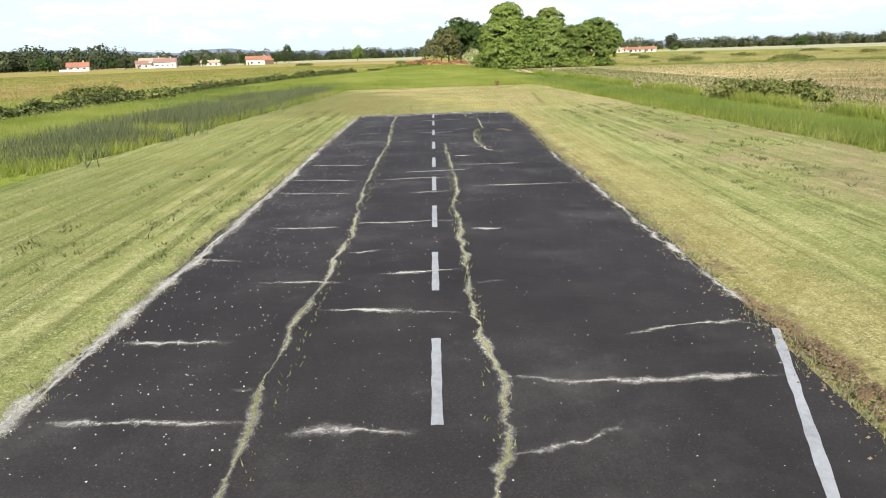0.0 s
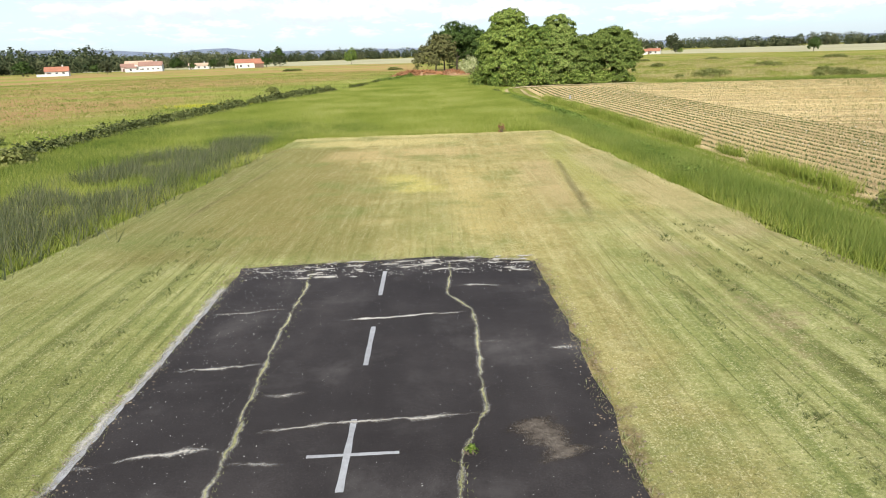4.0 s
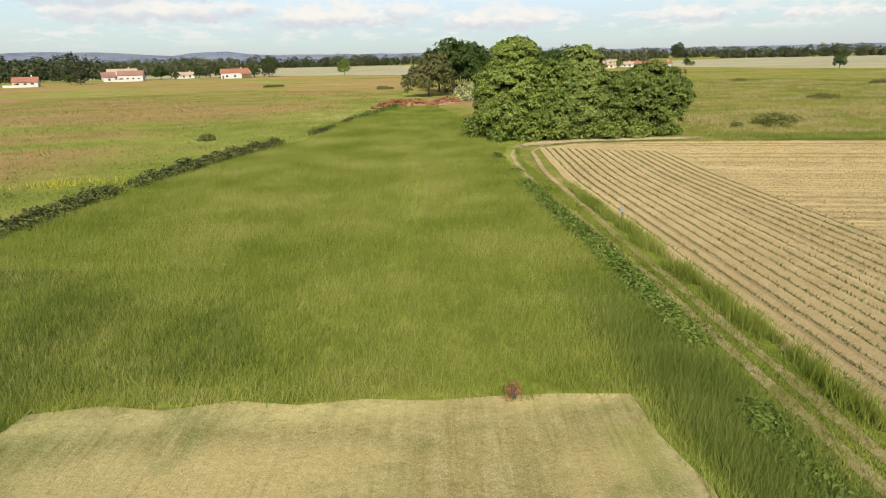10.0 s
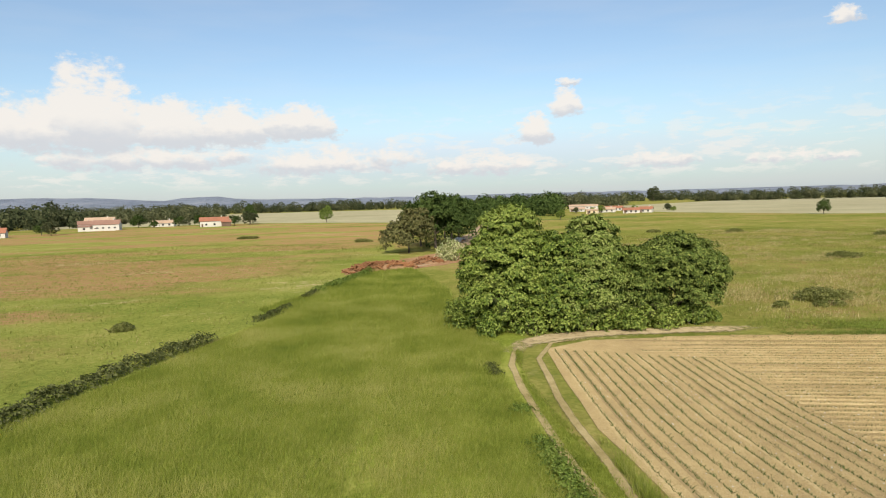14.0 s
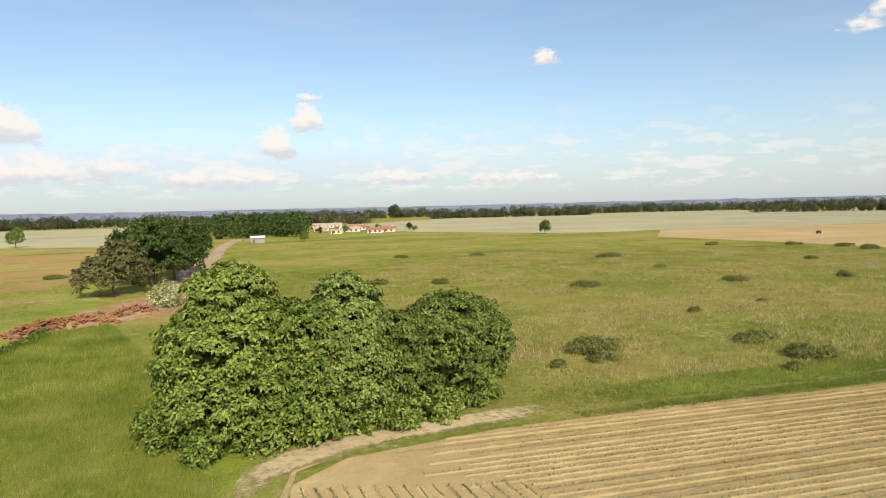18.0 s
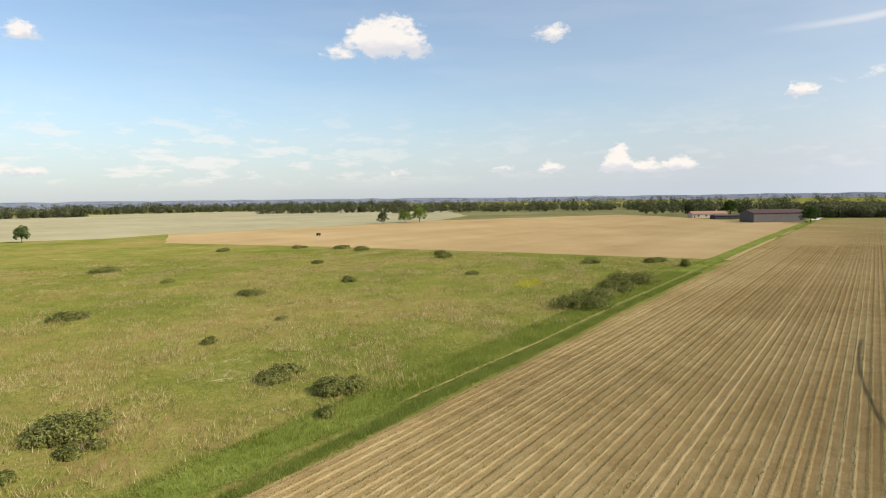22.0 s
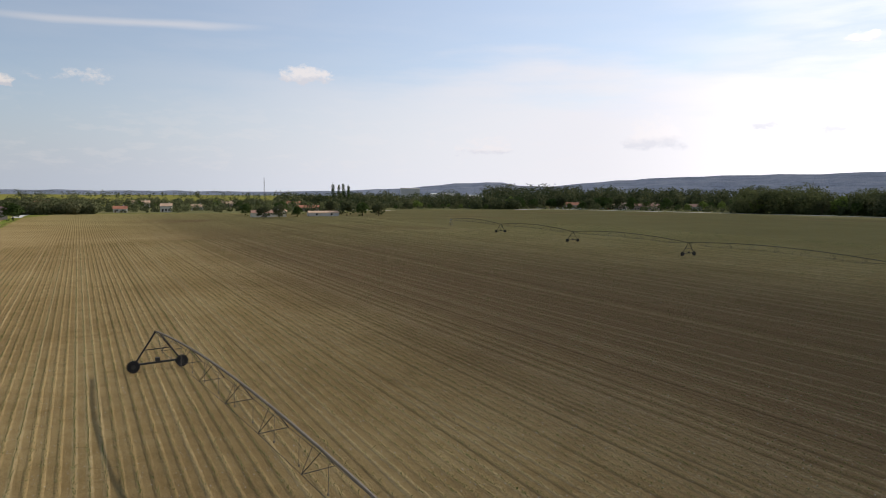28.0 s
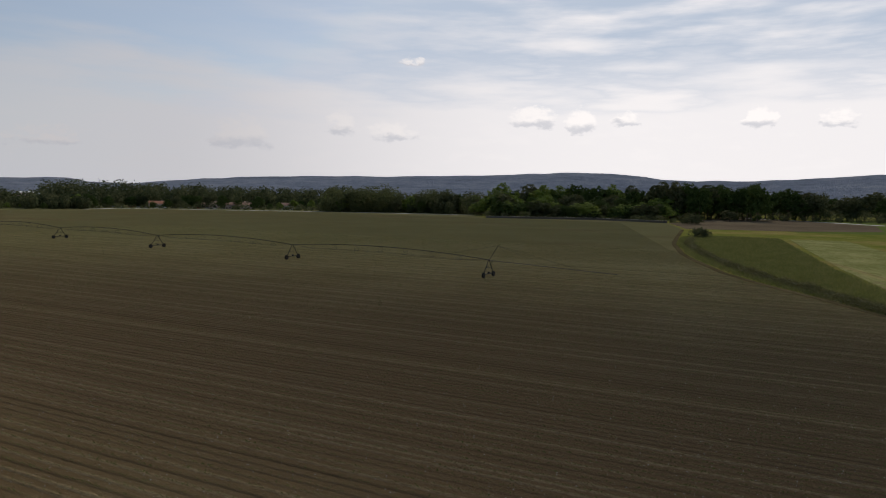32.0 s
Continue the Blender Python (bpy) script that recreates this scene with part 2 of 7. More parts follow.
def ground_mat(name, dark, mid, light, big=0.05, patch=0.35, fine=9.0, bump=0.8, dist=0.06, rough=0.4, streak=None, extra=None, matte=True, soft=None):
    """Soil or turf: broad patches, small patches, grain. streak: (degrees from +x, stretch, scale, strength)."""
    m, T = material(name)
    p = T.add("ShaderNodeTexCoord").outputs["Object"]
    a, b, c = T.noise(p, big, 4), T.noise(p, patch, 5, 0.65), T.noise(p, fine, 6, 0.7)
    mixv = T.math("ADD", T.math("ADD", T.math("MULTIPLY", a, 0.45), T.math("MULTIPLY", b, 0.35)), T.math("MULTIPLY", c, 0.46))
    if streak:
        ang, stretch, sc, amt = streak
        q = T.add("ShaderNodeMapping", {"Vector": p, "Rotation": (0, 0, -radians(ang))}).outputs[0]
        q = T.add("ShaderNodeMapping", {"Vector": q, "Scale": (1 / stretch, 1, 1)}).outputs[0]
        mixv = T.math("ADD", mixv, T.math("MULTIPLY", T.math("SUBTRACT", T.noise(q, sc, 3, 0.5), 0.5), amt))
    col = T.ramp(mixv, [(0.47, dark), (0.63, mid), (0.8, light)])
    if extra:
        col = extra(T, p, col)
    return finish(m, T, col, rough, T.math("ADD", T.noise(p, fine * 0.7, 6, 0.7), T.math("MULTIPLY", b, 0.6)), bump, dist, spec=0.1, matte=matte, soft=cover(T, p, *soft) if soft else None)


def plain_mat(name, color, rough=0.7, grain=20.0, amount=0.25, metal=0.0, bump=0.2, dist=0.01, spec=0.3):
    m, T = material(name)
    p = T.add("ShaderNodeTexCoord").outputs["Object"]
    n = T.math("ADD", T.math("MULTIPLY", T.noise(p, grain, 5, 0.65), 0.5), T.math("MULTIPLY", T.noise(p, grain / 12, 3), 0.5))
    lo, hi = [c * (1 - amount) for c in color], [min(1, c * (1 + amount)) for c in color]
    return finish(m, T, T.ramp(n, [(0.3, lo), (0.7, hi)]), rough, n, bump, dist, metal=metal, spec=spec)


def leaf_mat(name, dark, mid, light, patch=0.4, translucent=0.3, rough=0.7, spec=0.12, vary=0.6, gain=1.0):
    m, T = material(name)
    g = T.add("ShaderNodeNewGeometry")
    p = T.add("ShaderNodeTexCoord").outputs["Object"]
    v = T.math("ADD", T.math("MULTIPLY", g.outputs["Random Per Island"], vary), T.math("MULTIPLY", T.math("ADD", T.math("MULTIPLY", T.math("SUBTRACT", T.noise(p, patch, 4, 0.6), 0.5), gain), 0.5), 1.15 - vary))
    v = T.math("ADD", v, T.math("MULTIPLY", T.math("SUBTRACT", T.add("ShaderNodeObjectInfo").outputs["Random"], 0.5), 0.2))
    return finish(m, T, T.ramp(v, [(0.2, dark), (0.55, mid), (0.95, light)]), rough, translucent=translucent, spec=spec)


def green_flush(T, p, col):
    far = T.noise(p, 0.012, 3)
    xyz = T.add("ShaderNodeSeparateXYZ", [p]).outputs
    col = T.mix(T.math("MULTIPLY", T.smooth(T.add("ShaderNodeSeparateXYZ", [p]).outputs[0], 46.0, 24.0), T.math("MULTIPLY", T.smooth(T.add("ShaderNodeSeparateXYZ", [p]).outputs[1], 0.0, 40.0), 0.45)), col, T.mix(0.6, col, (0.56, 0.45, 0.26)))
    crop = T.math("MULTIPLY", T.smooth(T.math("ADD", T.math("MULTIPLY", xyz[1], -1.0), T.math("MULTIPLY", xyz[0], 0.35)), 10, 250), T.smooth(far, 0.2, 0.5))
    red = T.smooth(T.math("ADD", xyz[1], T.math("MULTIPLY", T.noise(p, 0.04, 4, 0.6), 50.0)), 132.0, 100.0)
    red = T.math("MULTIPLY", red, T.smooth(T.math("ADD", xyz[0], T.math("MULTIPLY", far, 20.0)), 48.0, 75.0))
    along = T.math("ADD", T.math("ADD", xyz[1], T.math("MULTIPLY", xyz[0], 0.24)), T.math("MULTIPLY", T.noise(p, 0.05, 5, 0.65), 24.0))
    # broad belt of darker brown across the field, fading out at its sides
    dark_belt = T.math("MULTIPLY", T.math("MULTIPLY", T.smooth(along, 100.0, 62.0), T.smooth(along, -55.0, 35.0)), T.smooth(T.math("SUBTRACT", xyz[0], T.math("MULTIPLY", xyz[1], 0.4)), -10.0, 24.0))
    col = T.mix(T.math("MULTIPLY", dark_belt, 0.92), col, (0.14, 0.094, 0.054))
    col = T.mix(T.math("MULTIPLY", red, 0.2), col, T.mix(0.75, col, (0.34, 0.195, 0.085)))
    # dark crumbs and pale stones
    col = T.mix(T.math("MULTIPLY", T.smooth(T.noise(p, 8.0, 4, 0.75), 0.44, 0.36), 0.5), col, T.mix(0.6, col, (0.07, 0.05, 0.022)))
    col = T.mix(T.math("MULTIPLY", T.smooth(T.noise(p, 13.0, 3, 0.6), 0.62, 0.7), 0.8), col, (0.55, 0.47, 0.32))
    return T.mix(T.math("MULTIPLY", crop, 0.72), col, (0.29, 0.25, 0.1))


def mown_parts(T, p, col):
    """Dry straw-coloured end of the strip, bare brown soil along the paving's edge, fine mower lines."""
    xyz = T.add("ShaderNodeSeparateXYZ", [p]).outputs
    across = T.math("SUBTRACT", xyz[0], T.math("MULTIPLY", xyz[1], 0.055))
    line = T.noise(T.add("ShaderNodeCombineXYZ", [T.math("MULTIPLY", across, 1.4), T.math("MULTIPLY", xyz[1], 0.03), 2.0]).outputs[0], 1.0, 1)
    col = T.mix(T.math("MULTIPLY", T.smooth(T.math("ABSOLUTE", T.math("SUBTRACT", line, 0.5)), 0.022, 0.0), T.math("MULTIPLY", T.smooth(T.noise(p, 1.5, 5, 0.7), 0.36, 0.56), 0.85)), col, (0.09, 0.1, 0.03))
    n1, n2 = T.noise(p, 0.12, 5, 0.65), T.noise(p, 0.9, 5, 0.7)
    wander = T.math("ADD", T.math("MULTIPLY", T.math("SUBTRACT", n1, 0.5), 30.0), T.math("MULTIPLY", T.math("SUBTRACT", n2, 0.5), 12.0))
    n3 = T.math("ADD", T.math("MULTIPLY", n2, 0.35), T.math("ADD", T.math("MULTIPLY", T.noise(p, 7.0, 6, 0.75), 0.4), T.math("MULTIPLY", line, 0.12)))
    dry = T.ramp(n3, [(0.32, (0.2, 0.16, 0.055)), (0.44, (0.32, 0.255, 0.1)), (0.56, (0.46, 0.385, 0.19))])
    reach = T.math("MULTIPLY", T.smooth(T.math("ADD", xyz[1], wander), 33.0, 46.0), T.math("ADD", 0.25, T.math("MULTIPLY", T.smooth(T.math("ADD", across, T.math("MULTIPLY", n1, 6.0)), -10.5, -4.5), 0.65)))
    col = T.mix(reach, col, dry)
    # traces of older cuts and wheel lanes on the dry end: (x0, y0, x1, y1, half width, blur, colour, strength)
    wob = T.math("ADD", T.math("MULTIPLY", T.math("SUBTRACT", n2, 0.5), 1.5), T.math("MULTIPLY", T.math("SUBTRACT", n1, 0.5), 1.2))
    fleck = T.math("ADD", 0.55, T.math("MULTIPLY", T.smooth(T.noise(p, 5.0, 6, 0.75), 0.35, 0.65), 0.45))
    for x0, y0, x1, y1, half, blur, tone, amount in LANES:
        k = (x1 - x0) / (y1 - y0)
        mid = T.math("ADD", T.math("MULTIPLY", xyz[1], k), x0 - k * y0)
        off = T.math("ABSOLUTE", T.math("ADD", T.math("SUBTRACT", xyz[0], mid), T.math("MULTIPLY", wob, blur * 1.6)))
        reach_y = T.math("ADD", xyz[1], T.math("MULTIPLY", wob, 1.2))
        m = T.math("MULTIPLY", T.smooth(off, half + blur, half - blur), T.math("MULTIPLY", T.smooth(reach_y, y1 - 0.7, y1 + 0.7), T.smooth(reach_y, y0 + 0.7, y0 - 0.7)))
        col = T.mix(T.math("MULTIPLY", T.math("MULTIPLY", m, fleck), amount), col, tone)
    worn = T.math("MULTIPLY", T.smooth(T.noise(T.add("ShaderNodeMapping", {"Vector": p, "Rotation": (0, 0, 0.3), "Scale": (0.5, 1.0, 1.0)}).outputs[0], 0.16, 5, 0.68), 0.46, 0.66), T.smooth(n2, 0.36, 0.56))
    col = T.mix(T.math("MULTIPLY", worn, 0.6), col, (0.17, 0.155, 0.05))
    straw = T.smooth(T.math("ABSOLUTE", T.math("ADD", T.math("SUBTRACT", across, -0.4), T.math("MULTIPLY", T.math("SUBTRACT", n2, 0.5), 2.5))), 2.0, 0.4)
    col = T.mix(T.math("MULTIPLY", straw, 0.7), col, dry)
    edge = T.math("ABSOLUTE", T.math("ADD", T.math("SUBTRACT", across, -0.95), T.math("MULTIPLY", T.math("SUBTRACT", T.noise(p, 1.6, 5, 0.7), 0.5), 1.6)))
    bare = T.math("MULTIPLY", T.math("MULTIPLY", T.smooth(across, 1.8, 3.6), T.smooth(T.math("ADD", T.noise(p, 0.22, 4), T.math("MULTIPLY", T.noise(p, 4.0, 5, 0.75), 0.5)), 0.7, 0.86)), T.smooth(xyz[1], 41.0, 35.0))
    col = T.mix(T.math("MULTIPLY", bare, 0.8), col, (0.27, 0.205, 0.11))
    lush = T.math("MULTIPLY", T.smooth(T.noise(p, 0.28, 5, 0.65), 0.5, 0.68), 0.65)
    col = T.mix(lush, col, (0.15, 0.17, 0.05))
    # cut ends lying in fine lines along the mower's way, and loose straw
    comb = T.noise(T.add("ShaderNodeCombineXYZ", [T.math("MULTIPLY", across, 5.5), T.math("MULTIPLY", xyz[1], 0.22), 4.0]).outputs[0], 1.0, 5, 0.72)
    chaff = T.noise(p, 26.0, 4, 0.8)
    col = T.mix(T.math("MULTIPLY", T.smooth(comb, 0.47, 0.34), T.math("MULTIPLY", T.smooth(T.noise(p, 0.3, 4, 0.6), 0.36, 0.62), 0.45)), col, T.mix(0.7, col, (0.1, 0.085, 0.025)))
    col = T.mix(T.math("MULTIPLY", T.smooth(chaff, 0.48, 0.36), 0.45), col, T.mix(0.7, col, (0.08, 0.07, 0.02)))
    col = T.mix(T.math("MULTIPLY", T.smooth(T.math("ADD", chaff, T.math("MULTIPLY", comb, 0.4)), 0.74, 0.86), 0.6), col, (0.56, 0.49, 0.28))
    near = T.math("MULTIPLY", T.smooth(xyz[1], 37.2, 35.5), T.smooth(edge, 0.45, 0.15))
    return T.mix(T.math("MULTIPLY", T.math("MULTIPLY", near, 0.7), T.smooth(n2, 0.42, 0.6)), col, T.ramp(T.noise(p, 9.0, 4), [(0.35, (0.07, 0.045, 0.025)), (0.7, (0.26, 0.18, 0.1))]))


def ridge_soil(T, p, col):
    """As the field's soil, each ridge a little paler or darker than the next."""
    r = T.add("ShaderNodeObjectInfo").outputs["Random"]
    col = T.mix(T.math("MULTIPLY", T.smooth(r, 0.45, 0.0), 0.38), green_flush(T, p, col), (0.1, 0.07, 0.035))
    return T.mix(T.math("MULTIPLY", T.smooth(r, 0.6, 1.0), T.math("MULTIPLY", T.smooth(T.noise(p, 3.0, 4, 0.7), 0.3, 0.6), 0.45)), col, T.mix(0.6, col, (0.6, 0.48, 0.27)))


LANES = [(-11.0, 42, -13.6, -5, 2.7, 1.0, (0.165, 0.17, 0.052), 0.5), (-7.3, 42, -9.9, -5, 0.1, 0.1, (0.09, 0.1, 0.03), 0.7), (-8.2, 42, -10.8, -5, 0.1, 0.1, (0.09, 0.1, 0.03), 0.75), (-9.3, 42, -11.9, -5, 0.12, 0.1, (0.09, 0.1, 0.03), 0.7),
         (-10.2, 42, -12.8, -5, 0.1, 0.1, (0.09, 0.1, 0.03), 0.7), (5.6, 42, 3.0, -5, 0.1, 0.1, (0.1, 0.105, 0.035), 0.6), (7.2, 42, 4.6, -5, 0.1, 0.1, (0.1, 0.105, 0.035), 0.6), (-0.5, 66.9, -0.6, 65.7, 9.2, 0.5, (0.55, 0.46, 0.2), 0.85), (8.55, 66, 9.0, 42, 0.25, 0.2, (0.5, 0.42, 0.2), 0.75),
         (-9.0, 62, -7.5, 38, 4.2, 1.6, (0.15, 0.125, 0.04), 0.85), (-10.4, 57, -11.6, 40, 1.6, 0.8, (0.13, 0.14, 0.045), 0.6), (-0.8, 59.6, -1.0, 55.8, 5.6, 0.6, (0.42, 0.305, 0.14), 0.85),
         (4.35, 53.2, 3.0, 42, 0.95, 0.3, (0.38, 0.28, 0.14), 0.85), (1.0, 52, 0.6, 40, 1.2, 0.5, (0.44, 0.335, 0.13), 0.7), (-2.6, 50.8, -1.6, 46.5, 1.0, 0.6, (0.42, 0.36, 0.1), 0.8), (-3.4, 64.5, -3.0, 61.5, 5.0, 0.8, (0.5, 0.4, 0.17), 0.75),
         (7.9, 64.5, 6.2, 53.5, 0.75, 0.45, (0.26, 0.26, 0.075), 0.85), (6.3, 53.5, 5.6, 42, 0.7, 0.4, (0.29, 0.28, 0.085), 0.8), (5.75, 53, 4.25, 42, 0.13, 0.1, (0.12, 0.095, 0.045), 0.85), (5.05, 48.5, 4.0, 41, 0.1, 0.08, (0.14, 0.11, 0.05), 0.7),
         (7.8, 55, 8.1, 38, 1.1, 0.5, (0.34, 0.275, 0.13), 0.75), (-8.9, 55.5, -10.3, 44, 0.12, 0.1, (0.13, 0.1, 0.045), 0.75), (-9.6, 61, -11.3, 45, 0.12, 0.1, (0.14, 0.12, 0.05), 0.7), (6.4, 63.2, 6.3, 59.5, 1.0, 0.5, (0.46, 0.36, 0.15), 0.7)]


def rough_meadow(T, p, col):
    """Reddish dry growth in broad patches, straw in small ones."""
    col = T.mix(T.math("MULTIPLY", T.smooth(T.noise(p, 0.03, 5, 0.62), 0.47, 0.62), T.smooth(T.noise(p, 0.5, 5, 0.7), 0.38, 0.62)), col, (0.27, 0.185, 0.075))
    return T.mix(T.math("MULTIPLY", T.smooth(T.noise(p, 0.09, 4, 0.6), 0.55, 0.7), T.smooth(T.noise(p, 0.9, 5, 0.75), 0.48, 0.66)), col, (0.44, 0.37, 0.2))


MEADOW = ground_mat("meadow_turf", (0.1, 0.13, 0.023), (0.195, 0.198, 0.045), (0.345, 0.3, 0.1), 0.03, 0.2, 2.2, 1.0, 0.3, extra=rough_meadow)
def reddish(T, p, col):
    """Long drifts of reddish dry grass among the green."""
    q = T.add("ShaderNodeMapping", {"Vector": p, "Rotation": (0, 0, 0.25), "Scale": (0.4, 1.0, 1.0)}).outputs[0]
    xyz = T.add("ShaderNodeSeparateXYZ", [p]).outputs
    west = T.smooth(T.math("SUBTRACT", xyz[0], T.math("MULTIPLY", T.math("SUBTRACT", xyz[1], 60.0), 0.25)), -36.0, -60.0)
    col = T.mix(T.math("MULTIPLY", west, T.math("MULTIPLY", T.smooth(T.noise(q, 0.035, 5, 0.6), 0.41, 0.54), T.smooth(T.noise(p, 0.6, 5, 0.72), 0.32, 0.56))), col, (0.33, 0.195, 0.095))
    return T.mix(T.math("MULTIPLY", T.smooth(T.noise(q, 0.08, 4, 0.6), 0.58, 0.7), T.smooth(T.noise(p, 0.9, 5, 0.75), 0.45, 0.62)), col, (0.44, 0.34, 0.19))


def dusty(T, p, col):
    """Blown dust and a fine scatter of pale grit on the old surface."""
    col = T.mix(T.math("MULTIPLY", T.smooth(T.noise(p, 0.5, 6, 0.65), 0.5, 0.78), 0.5), col, (0.12, 0.105, 0.092))
    return T.mix(T.math("MULTIPLY", T.smooth(T.noise(p, 55.0, 2), 0.70, 0.76), 0.6), col, (0.34, 0.31, 0.27))


MEADOW_W = ground_mat("west_meadow_turf", (0.1, 0.145, 0.024), (0.21, 0.23, 0.05), (0.34, 0.31, 0.1), 0.02, 0.12, 2.2, 1.0, 0.3, extra=reddish)
TALL = ground_mat("tall_grass_floor", (0.1, 0.135, 0.02), (0.19, 0.225, 0.036), (0.3, 0.3, 0.075), 0.05, 0.3, 4.0, 1.0, 0.2, streak=(87, 6, 0.5, 0.25))
MOWN = ground_mat("mown_grass", (0.125, 0.15, 0.042), (0.24, 0.245, 0.083), (0.4, 0.375, 0.165), 0.07, 0.7, 10.0, 1.0, 0.07, streak=(87, 30, 2.6, 0.42), extra=mown_parts)
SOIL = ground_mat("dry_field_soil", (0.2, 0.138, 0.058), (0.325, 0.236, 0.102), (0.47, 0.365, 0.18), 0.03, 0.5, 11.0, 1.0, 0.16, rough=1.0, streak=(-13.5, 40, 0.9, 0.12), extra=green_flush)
STUBBLE = ground_mat("tan_field_soil", (0.29, 0.205, 0.098), (0.365, 0.262, 0.13), (0.44, 0.325, 0.17), 0.012, 0.05, 2.0, 0.6, 0.1, streak=(-15, 30, 0.05, 0.3))
PALE = ground_mat("pale_ripe_field", (0.25, 0.23, 0.135), (0.31, 0.285, 0.175), (0.37, 0.345, 0.22), 0.012, 0.05, 2.0, 0.5, 0.1)
GREENF = ground_mat("green_crop_field", (0.085, 0.115, 0.027), (0.125, 0.155, 0.04), (0.17, 0.195, 0.058), 0.012, 0.05, 2.0, 0.5, 0.1)
TRACK = ground_mat("sandy_track", (0.3, 0.22, 0.12), (0.38, 0.3, 0.165), (0.48, 0.38, 0.22), 0.1, 0.8, 10.0, 0.8, 0.04, soft=(1.6, 0.45, 1.05, 1.8))
ROADM = ground_mat("gravel_road", (0.22, 0.155, 0.095), (0.31, 0.23, 0.145), (0.42, 0.33, 0.22), 0.1, 0.8, 10.0, 0.6, 0.03)
ASPHALT = ground_mat("old_asphalt", (0.026, 0.021, 0.0185), (0.038, 0.0315, 0.028), (0.068, 0.057, 0.05), 0.15, 0.9, 40.0, 0.5, 0.012, rough=0.85, matte=False, streak=(87, 10, 0.8, 0.25), extra=dusty)
PAINT = plain_mat("worn_white_paint", (0.33, 0.317, 0.3), 0.8, 14.0, 0.3)
WEED = ground_mat("joint_weeds", (0.18, 0.175, 0.075), (0.28, 0.265, 0.13), (0.4, 0.375, 0.24), 0.3, 2.5, 20.0, 1.0, 0.04, soft=(26.0, 0.35, 1.1))
DUST = ground_mat("pale_crack_dust", (0.24, 0.215, 0.18), (0.37, 0.34, 0.29), (0.52, 0.485, 0.43), 0.3, 1.5, 30.0, 0.8, 0.01, soft=(24.0, 0.3, 1.15, 1.6))
PEBBLE = plain_mat("pale_pebbles", (0.55, 0.52, 0.46), 0.9, 8.0, 0.3)
BLADE = leaf_mat("tall_grass_blades", (0.125, 0.175, 0.024), (0.29, 0.33, 0.055), (0.5, 0.46, 0.15), 0.14, 0.5, vary=0.36, gain=1.5)
BLADE_M = leaf_mat("short_grass_blades", (0.17, 0.19, 0.06), (0.27, 0.27, 0.11), (0.42, 0.39, 0.2), 0.3, 0.5, vary=0.4)
BLADE_D = leaf_mat("dry_grass_blades", (0.22, 0.17, 0.06), (0.4, 0.33, 0.13), (0.62, 0.53, 0.27), 0.2)
BLADE_G = leaf_mat("meadow_grass_blades", (0.112, 0.155, 0.022), (0.238, 0.26, 0.047), (0.46, 0.405, 0.13), 0.08, 0.45, vary=0.35, gain=1.8)
SEEDLING = leaf_mat("maize_seedlings", (0.05, 0.07, 0.02), (0.08, 0.11, 0.03), (0.12, 0.16, 0.045), 0.3)
BRAMBLE = leaf_mat("bramble_leaves", (0.05, 0.06, 0.018), (0.1, 0.115, 0.034), (0.18, 0.19, 0.07), 0.9, 0.3)
CHESTNUT = leaf_mat("broad_tree_leaves", (0.045, 0.083, 0.011), (0.14, 0.195, 0.03), (0.31, 0.36, 0.08), 0.5, 0.14, 0.55, 0.2)
CHESTNUT_P = leaf_mat("pale_tree_leaves", (0.06, 0.1, 0.016), (0.165, 0.215, 0.043), (0.345, 0.385, 0.115), 0.5, 0.16, 0.6, 0.15)
DARKLEAF = leaf_mat("dark_round_tree_leaves", (0.045, 0.075, 0.012), (0.115, 0.158, 0.03), (0.25, 0.29, 0.07), 0.5, 0.14, 0.6, 0.15)
OAK = leaf_mat("oak_leaves", (0.035, 0.06, 0.014), (0.06, 0.095, 0.024), (0.10, 0.14, 0.04), 0.2, 0.2, 0.8, 0.06)
BUSH = leaf_mat("bush_leaves", (0.09, 0.11, 0.028), (0.19, 0.205, 0.055), (0.34, 0.33, 0.115), 0.9, 0.45)
OLIVE = leaf_mat("olive_brown_leaves", (0.08, 0.085, 0.028), (0.145, 0.14, 0.05), (0.22, 0.205, 0.085), 0.3, 0.2)
LIME = leaf_mat("light_green_leaves", (0.07, 0.115, 0.017), (0.155, 0.22, 0.038), (0.27, 0.33, 0.08), 0.2, 0.3)
FLOWER = leaf_mat("elder_flowers", (0.14, 0.19, 0.04), (0.45, 0.46, 0.2), (0.78, 0.74, 0.46), 0.9, 0.2)
LUSHBLADE = leaf_mat("lush_grass_blades", (0.105, 0.155, 0.022), (0.215, 0.255, 0.045), (0.37, 0.375, 0.1), 0.2, 0.4, vary=0.35)
DARKGRASS = leaf_mat("dark_bank_grass_blades", (0.075, 0.12, 0.02), (0.155, 0.205, 0.036), (0.29, 0.32, 0.08), 0.25, 0.4, vary=0.35)
YELLOW = leaf_mat("yellow_flower_heads", (0.25, 0.28, 0.03), (0.5, 0.46, 0.04), (0.75, 0.66, 0.06), 0.3, 0.3)
BANK = leaf_mat("bank_grass", (0.07, 0.095, 0.022), (0.125, 0.14, 0.042), (0.25, 0.235, 0.1), 0.2, 0.3, vary=0.35)
LUSH = ground_mat("lush_margin", (0.11, 0.15, 0.024), (0.17, 0.215, 0.04), (0.24, 0.275, 0.068), 0.1, 0.5, 4.0, 1.0, 0.2, soft=(0.6, 0.2, 1.0, 1.8))
